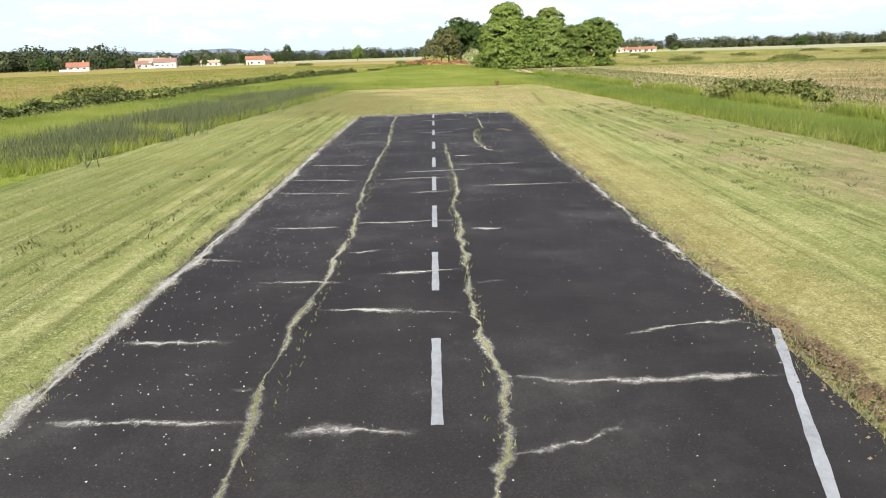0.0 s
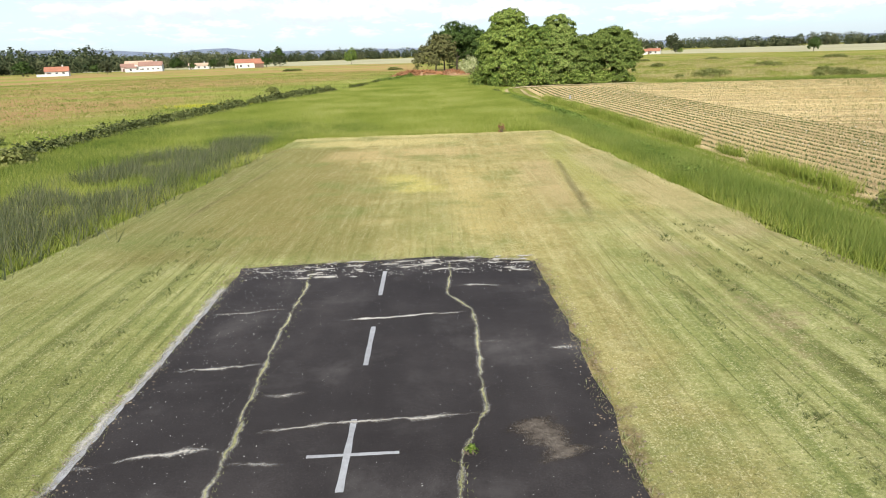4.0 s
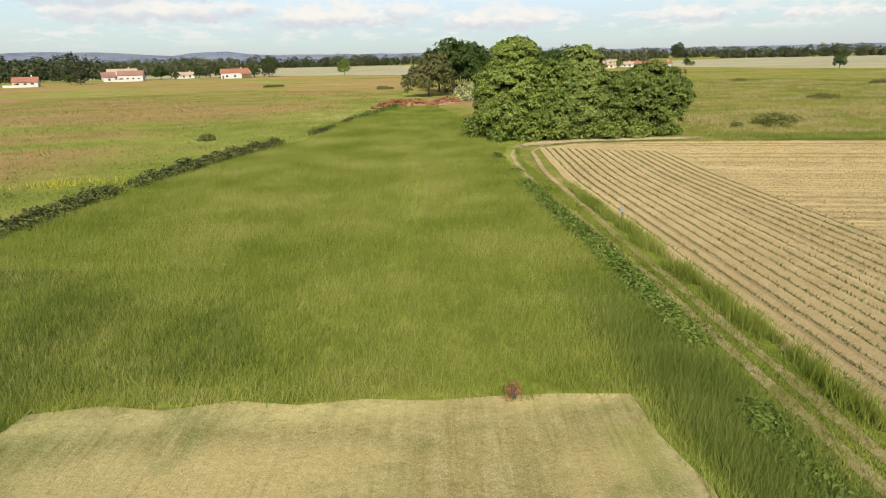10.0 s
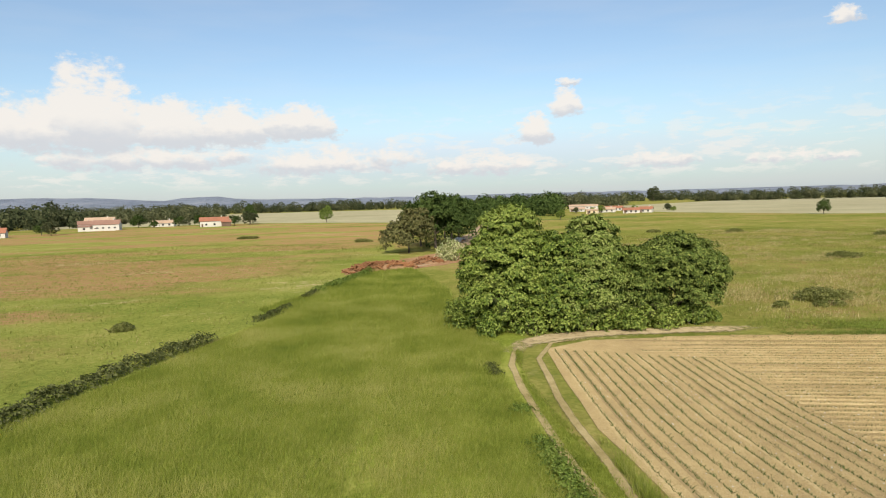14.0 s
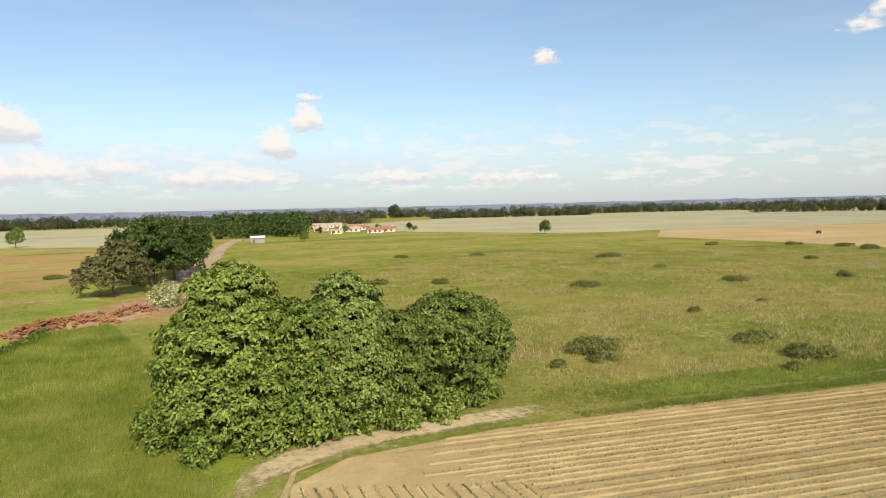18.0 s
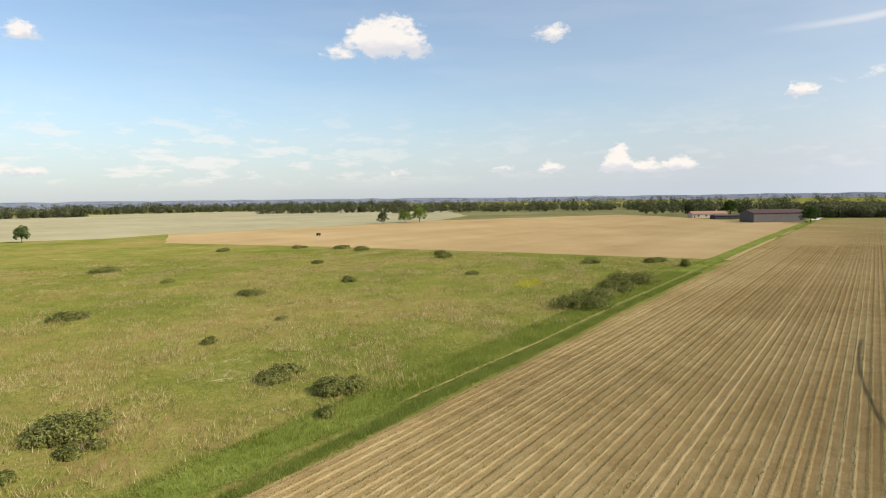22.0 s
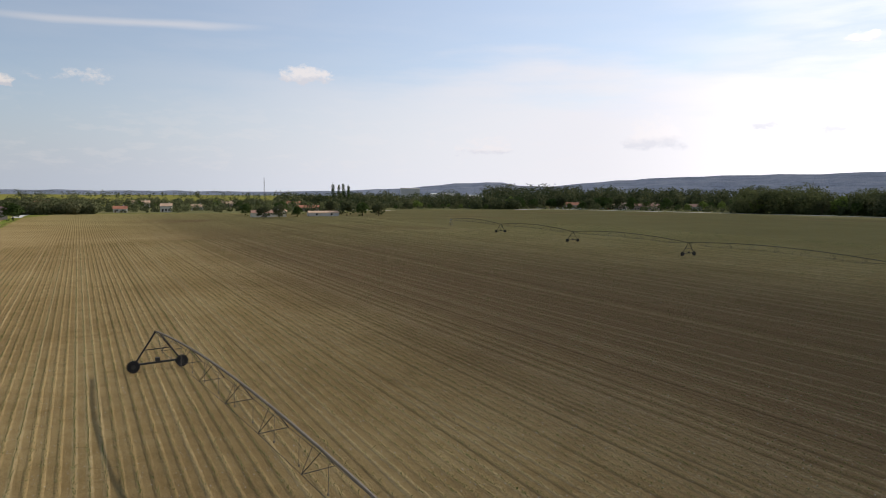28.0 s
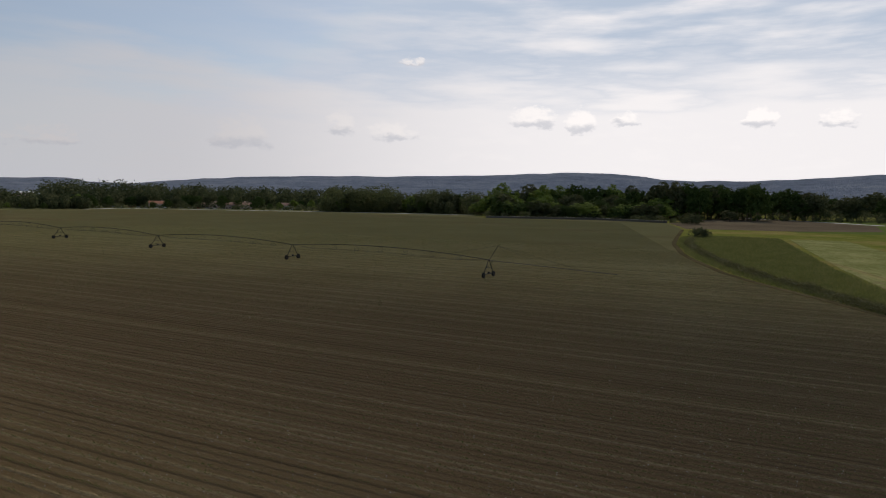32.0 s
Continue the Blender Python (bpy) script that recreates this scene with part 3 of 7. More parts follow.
WOODS = leaf_mat("far_wood_leaves", (0.035, 0.05, 0.022), (0.085, 0.098, 0.046), (0.2, 0.195, 0.098), 0.07, 0.3, 0.9, 0.04, vary=0.3, gain=1.6)
WILLOW = leaf_mat("willow_leaves", (0.06, 0.075, 0.03), (0.115, 0.13, 0.055), (0.19, 0.195, 0.09), 0.12, 0.3, 0.9, 0.04, vary=0.35)
THISTLE = leaf_mat("grey_weed_stalks", (0.07, 0.085, 0.035), (0.115, 0.13, 0.055), (0.19, 0.185, 0.1), 0.25, 0.3)
RUT = ground_mat("grassy_rut", (0.19, 0.15, 0.06), (0.3, 0.24, 0.115), (0.42, 0.34, 0.18), 0.1, 0.8, 10.0, 0.8, 0.04, soft=(3.0, 0.3, 0.8))
RUT_FAINT = ground_mat("faint_grassy_rut", (0.17, 0.155, 0.05), (0.27, 0.225, 0.085), (0.38, 0.31, 0.14), 0.1, 0.8, 10.0, 0.8, 0.04, soft=(1.0, 0.5, 1.15, 1.9))
TRACK_SOIL = plain_mat("edge_soil", (0.2, 0.15, 0.095), 0.95, 8.0, 0.5)
BARK = plain_mat("grey_brown_bark", (0.11, 0.085, 0.06), 0.95, 9.0, 0.4, bump=0.9, dist=0.05)
# the blue-grey of distant haze is put into the hills' own colour
HAZY_HILL = ground_mat("wooded_hill_in_haze", (0.17, 0.2, 0.25), (0.25, 0.285, 0.345), (0.35, 0.375, 0.42), 0.004, 0.016, 0.06, 1.0, 25.0)
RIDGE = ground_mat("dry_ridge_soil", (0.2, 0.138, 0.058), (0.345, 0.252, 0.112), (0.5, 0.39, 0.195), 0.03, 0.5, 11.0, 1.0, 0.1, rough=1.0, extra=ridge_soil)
STEEL = plain_mat("galvanised_steel", (0.19, 0.16, 0.12), 0.75, 6.0, 0.3, spec=0.2)
DARKSTEEL = plain_mat("dark_steel", (0.045, 0.042, 0.038), 0.7, 6.0, 0.3, spec=0.2)
TYRE = plain_mat("black_tyre", (0.022, 0.021, 0.02), 0.9, 10.0, 0.3)


# ---- mesh helpers ----
GROUND = -0.12      # level of the meadow; the paving lies at 0

def quick_mesh(name, V, F, mat, smooth=False):
    V, F = np.asarray(V, np.float32), np.asarray(F, np.int32)
    me = bpy.data.meshes.new(name)
    k = F.shape[1]
    me.vertices.add(len(V))
    me.vertices.foreach_set("co", V.ravel())
    me.loops.add(F.size)
    me.loops.foreach_set("vertex_index", F.ravel())
    me.polygons.add(len(F))
    me.polygons.foreach_set("loop_start", np.arange(0, F.size, k, dtype=np.int32))
    if smooth:
        me.polygons.foreach_set("use_smooth", np.ones(len(F), bool))
    me.update(calc_edges=True)
    me.materials.append(mat)
    return me


def set_cover(me, values):
    """How thickly the cover lies at each vertex, 0 to 1."""
    me.attributes.new("cover", "FLOAT", "POINT").data.foreach_set("value", np.asarray(values, np.float32))
    return me


def part(name, bm, mat, parent=None, label=""):
    """Links a bmesh (or a ready mesh) as one object, under a thing or a part."""
    if isinstance(bm, bpy.types.Mesh):
        me = bm
    else:
        me = bpy.data.meshes.new(name)
        bm.to_mesh(me)
        bm.free()
        me.materials.append(mat)
    ob = new(name, me)
    ob.parent = parent
    return tagged(ob, label)


def empty(name, m, label, category, group=""):
    ob = new(name)
    ob.matrix_world = m
    return tagged(ob, label, category, group)


def box(bm, sx, sy, sz, m=Matrix(), bevel=0.0):
    r = bmesh.ops.create_cube(bm, size=1.0, matrix=m @ Matrix.Diagonal((sx, sy, sz, 1)))
    if bevel:
        es = {e for v in r["verts"] for e in v.link_edges}
        bmesh.ops.bevel(bm, geom=list(es), offset=bevel, segments=1, affect="EDGES")
    return bm


def rod(bm, a, b, r, r2=None, n=6):
    a, b = Vector(a), Vector(b)
    m = Matrix.Translation((a + b) / 2) @ (b - a).to_track_quat("Z", "Y").to_matrix().to_4x4()
    bmesh.ops.create_cone(bm, cap_ends=True, segments=n, radius1=r, radius2=r if r2 is None else r2, depth=(b - a).length, matrix=m)
    return bm


def inside(P, poly):
    """Which of the points lie in the polygon."""
    P, poly = np.asarray(P), np.asarray(poly, float)
    res = np.zeros(len(P), bool)
    for (x0, y0), (x1, y1) in zip(poly, np.roll(poly, -1, 0)):
        cross = (y0 > P[:, 1]) != (y1 > P[:, 1])
        with np.errstate(divide="ignore", invalid="ignore"):
            res ^= cross & (P[:, 0] < (x1 - x0) * (P[:, 1] - y0) / (y1 - y0) + x0)
    return res


def outline(poly, step, wob, seed=0):
    """A polygon with its sides cut up and made a little uneven."""
    out = []
    for a, b in zip(poly, poly[1:] + poly[:1]):
        a, b = Vector((*a, 0)), Vector((*b, 0))
        n = max(1, int((b - a).length / step))
        side = Vector((-(b - a).y, (b - a).x, 0)).normalized()
        for i in range(n):
            q = a.lerp(b, i / n)
            out.append(q + side * wob * noise.noise(q * (0.9 / step) + Vector((seed, 0, 0))) * 2)
    return out


def area(name, poly, z, mat, label, category="ground", step=4.0, wob=0.3, depth=0.3):
    """A piece of ground with a low edge, lying in the sheet of ground."""
    z += GROUND
    pts = outline(poly, step, wob, len(name))
    n = len(pts)
    V = [(p.x, p.y, z) for p in pts] + [(p.x, p.y, z - depth) for p in pts]
    F = [list(range(n))] + [[i, i + n, (i + 1) % n + n, (i + 1) % n] for i in range(n)]
    me = bpy.data.meshes.new(name)
    me.from_pydata(V, [], F)
    me.materials.append(mat)
    bm = bmesh.new()
    bm.from_mesh(me)
    bmesh.ops.recalc_face_normals(bm, faces=bm.faces)
    bm.to_mesh(me)
    bm.free()
    return tagged(new(name, me), label, category, kind="structure")


def ribbon(name, pts, width, z, mat, label, wob=0.15, step=2.0, seed=0, parent=None):
    """A strip along a line: track, road, rut."""
    z += GROUND
    V, F, C = [], [], []
    line = []
    for a, b in zip(pts, pts[1:]):
        a, b = Vector((*a, 0)), Vector((*b, 0))
        n = max(1, int((b - a).length / step))
        line += [a.lerp(b, i / n) for i in range(n)]
    line.append(Vector((*pts[-1], 0)))
    for i, q in enumerate(line):
        d = (line[min(i + 1, len(line) - 1)] - line[max(i - 1, 0)]).normalized()
        s = Vector((-d.y, d.x, 0))
        w = width / 2 * (1 + 0.35 * noise.noise(q * 0.3 + Vector((seed, 3, 0))))
        q = q + s * wob * noise.noise(q * 0.15 + Vector((0, seed, 5)))
        V += [(*(q + s * w).xy, z - 0.02), (*(q + s * w * 0.35).xy, z), (*(q - s * w * 0.35).xy, z), (*(q - s * w).xy, z - 0.02)]
        end = min(1.0, min(i, len(line) - 1 - i) * step / max(2 * width, 2 * step))
        C += [0.0, end, end, 0.0]
        if i:
            k = 4 * i
            F += [(k + j, k + j + 1, k + j - 3, k + j - 4) for j in range(3)]
    ob = new(name, set_cover(quick_mesh(name, V, F, mat), C))
    ob.parent = parent
    return tagged(ob, label, "track" if parent is None else "", kind="structure" if parent is None else "")


def scatter(poly, n, rng):
    P = np.asarray(poly, float)
    lo, hi = P.min(0), P.max(0)
    pts = np.empty((0, 2))
    while len(pts) < n:
        q = rng.uniform(lo, hi, (n * 2, 2))
        pts = np.vstack([pts, q[inside(q, P)]])
    return pts[:n]


def blades(name, pts, rng, height, width, per, spread, lean, mat, label, z=-0.06, category="grass"):
    """Tufts of grass: each blade a slim triangle."""
    n = len(pts) * per
    base = np.repeat(pts, per, 0) + rng.normal(0, spread, (n, 2))
    h = rng.uniform(height[0], height[1], n) * np.repeat(rng.uniform(0.75, 1.25, len(pts)), per)
    a = rng.uniform(0, 2 * np.pi, n)
    side = np.stack([np.cos(a), np.sin(a)], 1) * (width * rng.uniform(0.6, 1.3, n))[:, None]
    tip = base + rng.normal(0, lean, (n, 2)) * h[:, None] + np.array([0.12, 0.05]) * h[:, None]
    V = np.empty((n, 3, 3), np.float32)
    V[:, 0, :2], V[:, 1, :2], V[:, 2, :2] = base - side, base + side, tip
    V[:, 0, 2] = V[:, 1, 2] = z - 0.02
    V[:, 2, 2] = z + h
    F = np.arange(n * 3).reshape(-1, 3)
    return tagged(new(name, quick_mesh(name, V.reshape(-1, 3), F, mat)), label, category, kind="stuff")


def leaf_cloud(centres, normals, size, rng, squash=0.55, fan=1):
    """Leaves as bent diamonds; each centre gets a fan of them, hanging outwards."""
    n = len(centres) * fan
    c = np.repeat(centres, fan, 0)
    nn = np.repeat(normals, fan, 0) + rng.normal(0, 0.45, (n, 3))
    nn /= np.linalg.norm(nn, axis=1)[:, None]
    t = rng.normal(0, 1, (n, 3))
    t -= nn * (t * nn).sum(1)[:, None]
    t /= np.linalg.norm(t, axis=1)[:, None]
    b = np.cross(nn, t)
    s = (size * rng.uniform(0.6, 1.3, n))[:, None]
    V = np.empty((n, 4, 3), np.float32)
    V[:, 0] = c
    V[:, 1] = c + t * s * 0.5 + b * s * squash * 0.5 + nn * s * 0.1
    V[:, 2] = c + t * s - nn * s * 0.22
    V[:, 3] = c + t * s * 0.5 - b * s * squash * 0.5 + nn * s * 0.1
    i = np.arange(n)[:, None] * 4
    F = np.concatenate([i + [0, 1, 2], i + [0, 2, 3]], 0)
    return V.reshape(-1, 3), F


def crown_points(blobs, clumps, per, rng, clump_r=0.16, droop=0.3, flat=1.0):
    """Clumps over the skin of a few rounded masses, each a tuft of twig ends."""
    C, N = [], []
    vol = np.array([b[3] * b[4] for b in blobs])
    for (x, y, z, rx, rz), k in zip(blobs, (clumps * vol / vol.sum()).astype(int) + 1):
        d = rng.normal(0, 1, (k, 3))
        d[:, 2] = np.where(d[:, 2] < -0.5, -d[:, 2], d[:, 2])
        d /= np.linalg.norm(d, axis=1)[:, None]
        rad = (1.06 - 0.5 * rng.uniform(0, 1, k) ** 2)[:, None]
        c = np.array([x, y, z]) + d * rad * [rx, rx, rz]
        q = np.repeat(c, per, 0)
        r = np.repeat(np.full(k, clump_r * max(rx, rz)) * rng.uniform(0.6, 1.4, k), per)[:, None]
        e = rng.normal(0, 1, (len(q), 3))
        e[:, 2] = np.abs(e[:, 2]) * 0.75 - 0.15
        e /= np.linalg.norm(e, axis=1)[:, None]
        C.append(q + e * [1, 1, flat] * r * rng.uniform(0.5, 1.0, (len(q), 1)))
        N.append(e * 0.8 + np.repeat(d, per, 0) * 0.7 + [0, 0, droop])
    return np.concatenate(C), np.concatenate(N)


def make_tree(name, height, blobs, mat, rng, label, clumps=110, per=14, leaf=0.45, fan=2, trunk_r=0.25, limbs=6, category="tree", clump_r=0.16, group="", flat=1.0):
    """A tree at the origin: tapered trunk with limbs, and a crown of leaves."""
    top = empty(name, Matrix(), label, category, group)
    bm = bmesh.new()
    fork = min(b[2] - b[4] * 0.4 for b in blobs)
    fork = max(0.25 * height, min(fork, 0.5 * height))
    rod(bm, (0, 0, -0.2), (0.05, 0.03, fork), trunk_r, trunk_r * 0.7, 8)
    for i in range(limbs):
        b = blobs[i % len(blobs)]
        a = rng.uniform(0, 6.28)
        tip = (b[0] + b[3] * 0.55 * math.cos(a), b[1] + b[3] * 0.55 * math.sin(a), b[2] + b[4] * rng.uniform(-0.1, 0.6))
        rod(bm, (0.05, 0.03, fork - 0.1), tip, trunk_r * 0.5, trunk_r * 0.1, 5)
    part("trunk", bm, BARK, top)
    V, F = leaf_cloud(*crown_points(blobs, clumps, per, rng, clump_r, flat=flat), leaf, rng, fan=fan)
    part("crown", quick_mesh("crown", V, F, mat), mat, top)
    return top


def shrub(name, x, y, w, h, mat, rng, label, group="", n=900, leaf=0.22, category="bush"):
    """A low thicket: stems and a ragged mound of leaves."""
    top = empty(name, pose(x, y, -0.08), label, category, group)
    bm = bmesh.new()
    for i in range(7):
        a, r = rng.uniform(0, 6.28), rng.uniform(0.2, 0.4) * w
        rod(bm, (r * 0.3 * math.cos(a), r * 0.3 * math.sin(a), -0.1), (r * math.cos(a), r * math.sin(a), h * 0.7), 0.03, 0.01, 4)
    tagged(part("stems", bm, BARK, top), kind="stuff")
    k = max(3, int(w * 1.3))
    blobs = []
    for i in range(k):
        a, r = rng.uniform(0, 6.28), w * 0.5 * math.sqrt(rng.uniform(0, 0.6))
        s = rng.uniform(0.55, 1.0)
        blobs.append((r * math.cos(a), r * math.sin(a) * 0.7, h * 0.25 * s, w * 0.24 * s, h * 0.7 * s))
    V, F = leaf_cloud(*crown_points(blobs, n // 8, 8, rng, 0.3), leaf, rng, fan=2)
    part("leaves", quick_mesh("leaves", V, F, mat), mat, top)
    return top


# ---- ground ----
rng = np.random.default_rng(7)
R = 4400
me = bpy.data.meshes.new("ground")
me.from_pydata([(-R, -R, GROUND), (R, -R, GROUND), (R, R, GROUND), (-R, R, GROUND)], [], [(0, 1, 2, 3)])
me.materials.append(MEADOW)
tagged(new("ground", me), "wide flat green meadow with dry patches, reaching the horizon", "ground", kind="structure")

WEST = [(-420, 20), (-29, 20), (-26, 60), (-24, 82), (-20, 108), (-13, 130), (-6, 160), (2, 192), (8, 205), (6, 300), (10, 440), (-20, 490), (-95, 540), (-165, 520), (-260, 470), (-420, 440)]
TALLP = [(-29, -60), (-15.8, 10), (-15.6, 22), (-12.6, 44), (-9.6, 67.2), (8.6, 66.2), (9.0, 55), (9.2, 20), (9.4, -20), (14.5, -25), (14.0, 50), (14.6, 66), (14.9, 80), (14.2, 95), (13.5, 110), (14.6, 121), (17, 126),
         (12, 134), (12, 160), (8, 190), (2, 188), (-6, 158), (-13, 128), (-20, 106), (-24, 80), (-27, 58)]
MOWNP = [(-15.8, 10), (-15.6, 22), (-12.6, 44), (-9.6, 67.2), (8.6, 66.2), (9.0, 55), (9.2, 20), (9.4, -20), (-4, -100), (-30, -226), (-52, -226), (-30, -100)]
DRYP = [(-12.4, 40), (-9.4, 66.9), (8.4, 65.9), (8.6, 50), (6.0, 41), (2.6, 36.5), (2.0, 37.6), (-6, 37.9), (-8, 36)]
MAIZE = [(17.4, 121.2), (15.6, 102), (15.6, 90), (15.2, 80), (14.8, 66), (14.2, 55), (14.2, 20), (15.8, -24), (19.3, -41), (23.7, -57.6), (27.5, -78), (28.6, -113), (28.3, -130), (24.4, -174), (17, -218), (2, -300), (-3, -398), (45, -433), (128, -420), (150, -486), (280, -486),
         (448, -440), (520, -300), (470, -190), (540, -20), (482, 15.5), (274, 66.5), (157, 94), (84, 111.3), (47, 120.3), (33, 123), (22, 123.6)]
TAN = [(204.5, 83.8), (276, 66.8), (451, 26), (470, 60), (560, 100), (640, 150), (503, 277), (377, 321), (300, 361), (239, 305), (232, 229), (219, 148)]
PALEP = [(205, 500), (236, 396), (262, 366), (300, 364), (377, 324), (505, 281), (640, 300), (900, 500), (1000, 900), (560, 1050), (200, 760)]
PALEW = [(-260, 560), (-100, 562), (-20, 500), (14, 466), (24, 600), (40, 1100), (-500, 1250)]

area("meadow_west", WEST, 0.03, MEADOW_W, "rough western meadow with reddish dry grass", step=8, wob=1.0)
area("tall_grass_ground", TALLP, 0.06, TALL, "ground below the uncut tall green grass", step=3, wob=0.4)
area("mown_ground", MOWNP, 0.09, MOWN, "mown strip of yellow-green grass with mower lines", step=2, wob=0.25)
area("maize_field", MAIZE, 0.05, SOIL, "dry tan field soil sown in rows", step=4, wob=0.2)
area("tan_field", TAN, 0.04, STUBBLE, "bare reddish tan field", step=12, wob=0.6)
area("pale_field", PALEP, 0.04, PALE, "pale ripe grain field", step=20, wob=1.0)
area("pale_field_west", PALEW, 0.05, PALE, "pale ripe grain field behind the houses", step=20, wob=1.0)
area("green_field", [(-160, -600), (-95, -420), (-60, -330), (-56, -300), (-400, -260), (-900, -700)], 0.04, GREENF, "green crop field", step=20, wob=1)
DULL = ground_mat("dull_far_ground", (0.11, 0.115, 0.05), (0.165, 0.16, 0.072), (0.24, 0.215, 0.1), 0.012, 0.05, 2.0, 0.5, 0.1)
area("far_field", [(566, 102), (640, 150), (505, 279), (640, 298), (900, 480), (1300, 700), (1300, -100), (700, -20), (650, 30), (480, 30)], 0.02, DULL, "dull green and tan fields past the barn", step=25, wob=2)
area("village_ground", [(552, -22), (700, -22), (900, -300), (800, -700), (300, -720), (140, -560), (150, -488), (282, -488), (452, -442), (524, -300), (474, -190)], 0.02, DULL, "dull grassy ground of the village gardens", step=25, wob=2)
area("brown_field", [(-2, -312), (-3.5, -400), (-107, -660), (-150, -440), (-112, -335), (-60, -312)], 0.045, ground_mat("brown_field_soil", (0.1, 0.078, 0.05), (0.15, 0.115, 0.075), (0.2, 0.16, 0.1), 0.02, 0.1, 2.0), "bare brown strip of field before the road", step=10, wob=1)
area("green_field_north", [(62, 440), (110, 440), (160, 455), (150, 425), (90, 425)], 0.04, GREENF, "fresh green grass field", step=10, wob=2)
area("pale_field_east", [(560, 330), (660, 310), (900, 420), (1300, 800), (900, 620)], 0.05, PALE, "pale far field", step=20, wob=2)

# ---- runway ----
RUN = [(-8.9, -6), (-8.35, 7), (-8.15, 14), (-7.6, 24), (-7.1, 33), (-6.9, 37.3), (-1.0, 37.4), (1.1, 36.6), (0.9, 31), (0.5, 26.5), (0.1, 22), (-0.15, 17), (-0.4, 11.5), (-0.65, 8.2), (-0.95, 6), (-1.6, -6)]
runway = area("runway", RUN, 0.14, ASPHALT, "cracked dark asphalt runway with worn white markings", "runway", step=0.5, wob=0.07, depth=0.2)
ZR = 0.02


def strip(name, x0, y0, x1, y1, w, z, mat, label="", ragged=0.0, seed=0, bend=0.0, parent=None, taper=False, soft=False):
    a, b = Vector((x0, y0, 0)), Vector((x1, y1, 0))
    n = max(2, int((b - a).length / 0.05))
    d = (b - a).normalized()
    s = Vector((-d.y, d.x, 0))
    V, F, C = [], [], []
    w = w * 4.5 if soft else w
    for i in range(n + 1):
        q = a.lerp(b, i / n)
        g = noise.noise(Vector((q.x * 1.3, q.y * 1.3, seed * 7.1))) * bend + noise.noise(Vector((q.x * 5, q.y * 5, seed * 3.3))) * bend * 0.5 + noise.noise(Vector((q.x * 17, q.y * 17, seed))) * bend * 0.22
        k = w / 2 * (1 + ragged * noise.noise(Vector((q.x * 4, q.y * 4, seed * 1.7 + 9))))
        if taper:
            k *= min(1, 0.25 + 3 * min(i, n - i) / n)
        q = q + s * g
        V += [(*(q + s * k).xy, z - 0.004), (*q.xy, z), (*(q - s * k).xy, z - 0.004)]
        C += [0.0, min(1.0, 0.3 + 6 * min(i, n - i) / n), 0.0]
        if i:
            j = 3 * i
            F += [(j, j + 1, j - 2, j - 3), (j + 1, j + 2, j - 1, j - 2)]
    return part(name, set_cover(quick_mesh(name, V, F, mat), C), mat, parent or runway, label)


for k, y in enumerate((6.6, 9.88, 13.2, 16.55, 19.8, 23.5, 27.4, 31.0, 34.6)):
    strip("centre_dash", -4.86 + 0.0527 * y, y, -4.86 + 0.0527 * (y + 1.76), y + 1.76, 0.1, ZR + 0.006, PAINT, "worn white centre dash", 0.25, k)
strip("cross_line", -3.95, 28.24, -2.62, 28.2, 0.07, ZR + 0.01, PAINT, "narrow white cross line", 0.2, 21)
strip("cross_line", -4.6, 19.15, -3.0, 19.2, 0.06, ZR + 0.01, PAINT, "narrow white cross line", 0.3, 22)
strip("edge_line", -0.64, 8.11, -3.43, 1.6, 0.095, ZR + 0.006, PAINT, "worn white edge line", 0.3, 31)
strip("edge_line", -8.62, 0.0, -7.6, 23.4, 0.05, ZR + 0.006, DUST, "pale worn edge line", 0.9, 32, 0.03, soft=True)
strip("edge_line", -7.35, 27.9, -6.98, 35.0, 0.11, ZR + 0.006, PAINT, "white broken edge line", 0.9, 33, 0.025)


def joint(pts, w, mat, seed, bend=0.06, z=0.0):
    """One unbroken crack along a bent line, with a crooked run and uneven width."""
    V, F, C, line = [], [], [], []
    for a, b in zip(pts, pts[1:]):
        a, b = Vector((*a, 0)), Vector((*b, 0))
        n = max(2, int((b - a).length / 0.06))
        line += [a.lerp(b, i / n) for i in range(n)]
    line.append(Vector((*pts[-1], 0)))
    for i, q in enumerate(line):
        d = (line[min(i + 4, len(line) - 1)] - line[max(i - 4, 0)]).normalized()
        s = Vector((-d.y, d.x, 0))
        off = sum(noise.noise(Vector((q.x * f, q.y * f, seed * 3.3 + f))) * k for f, k in ((0.9, 1.0), (2.6, 0.7), (7.0, 0.5), (19.0, 0.3))) * bend
        k = w / 2 * max(0.25, 1 + 1.1 * noise.noise(Vector((q.x * 2.2, q.y * 2.2, seed))) + 0.6 * noise.noise(Vector((q.x * 9, q.y * 9, seed + 5))))
        q = q + s * off
        V += [(*(q + s * k).xy, ZR + 0.008 + z), (*q.xy, ZR + 0.012 + z), (*(q - s * k).xy, ZR + 0.008 + z)]
        e = min(1.0, 0.35 + 0.08 * min(i, len(line) - 1 - i)) * (0.86 + 0.4 * noise.noise(Vector((q.x * 1.4, q.y * 1.4, seed + 9))))
        C += [0.0, e, 0.0]
        if i:
            j = 3 * i
            F += [(j, j + 1, j - 2, j - 3), (j + 1, j + 2, j - 1, j - 2)]
    return part("crack", set_cover(quick_mesh("crack", V, F, mat), C), mat, runway)


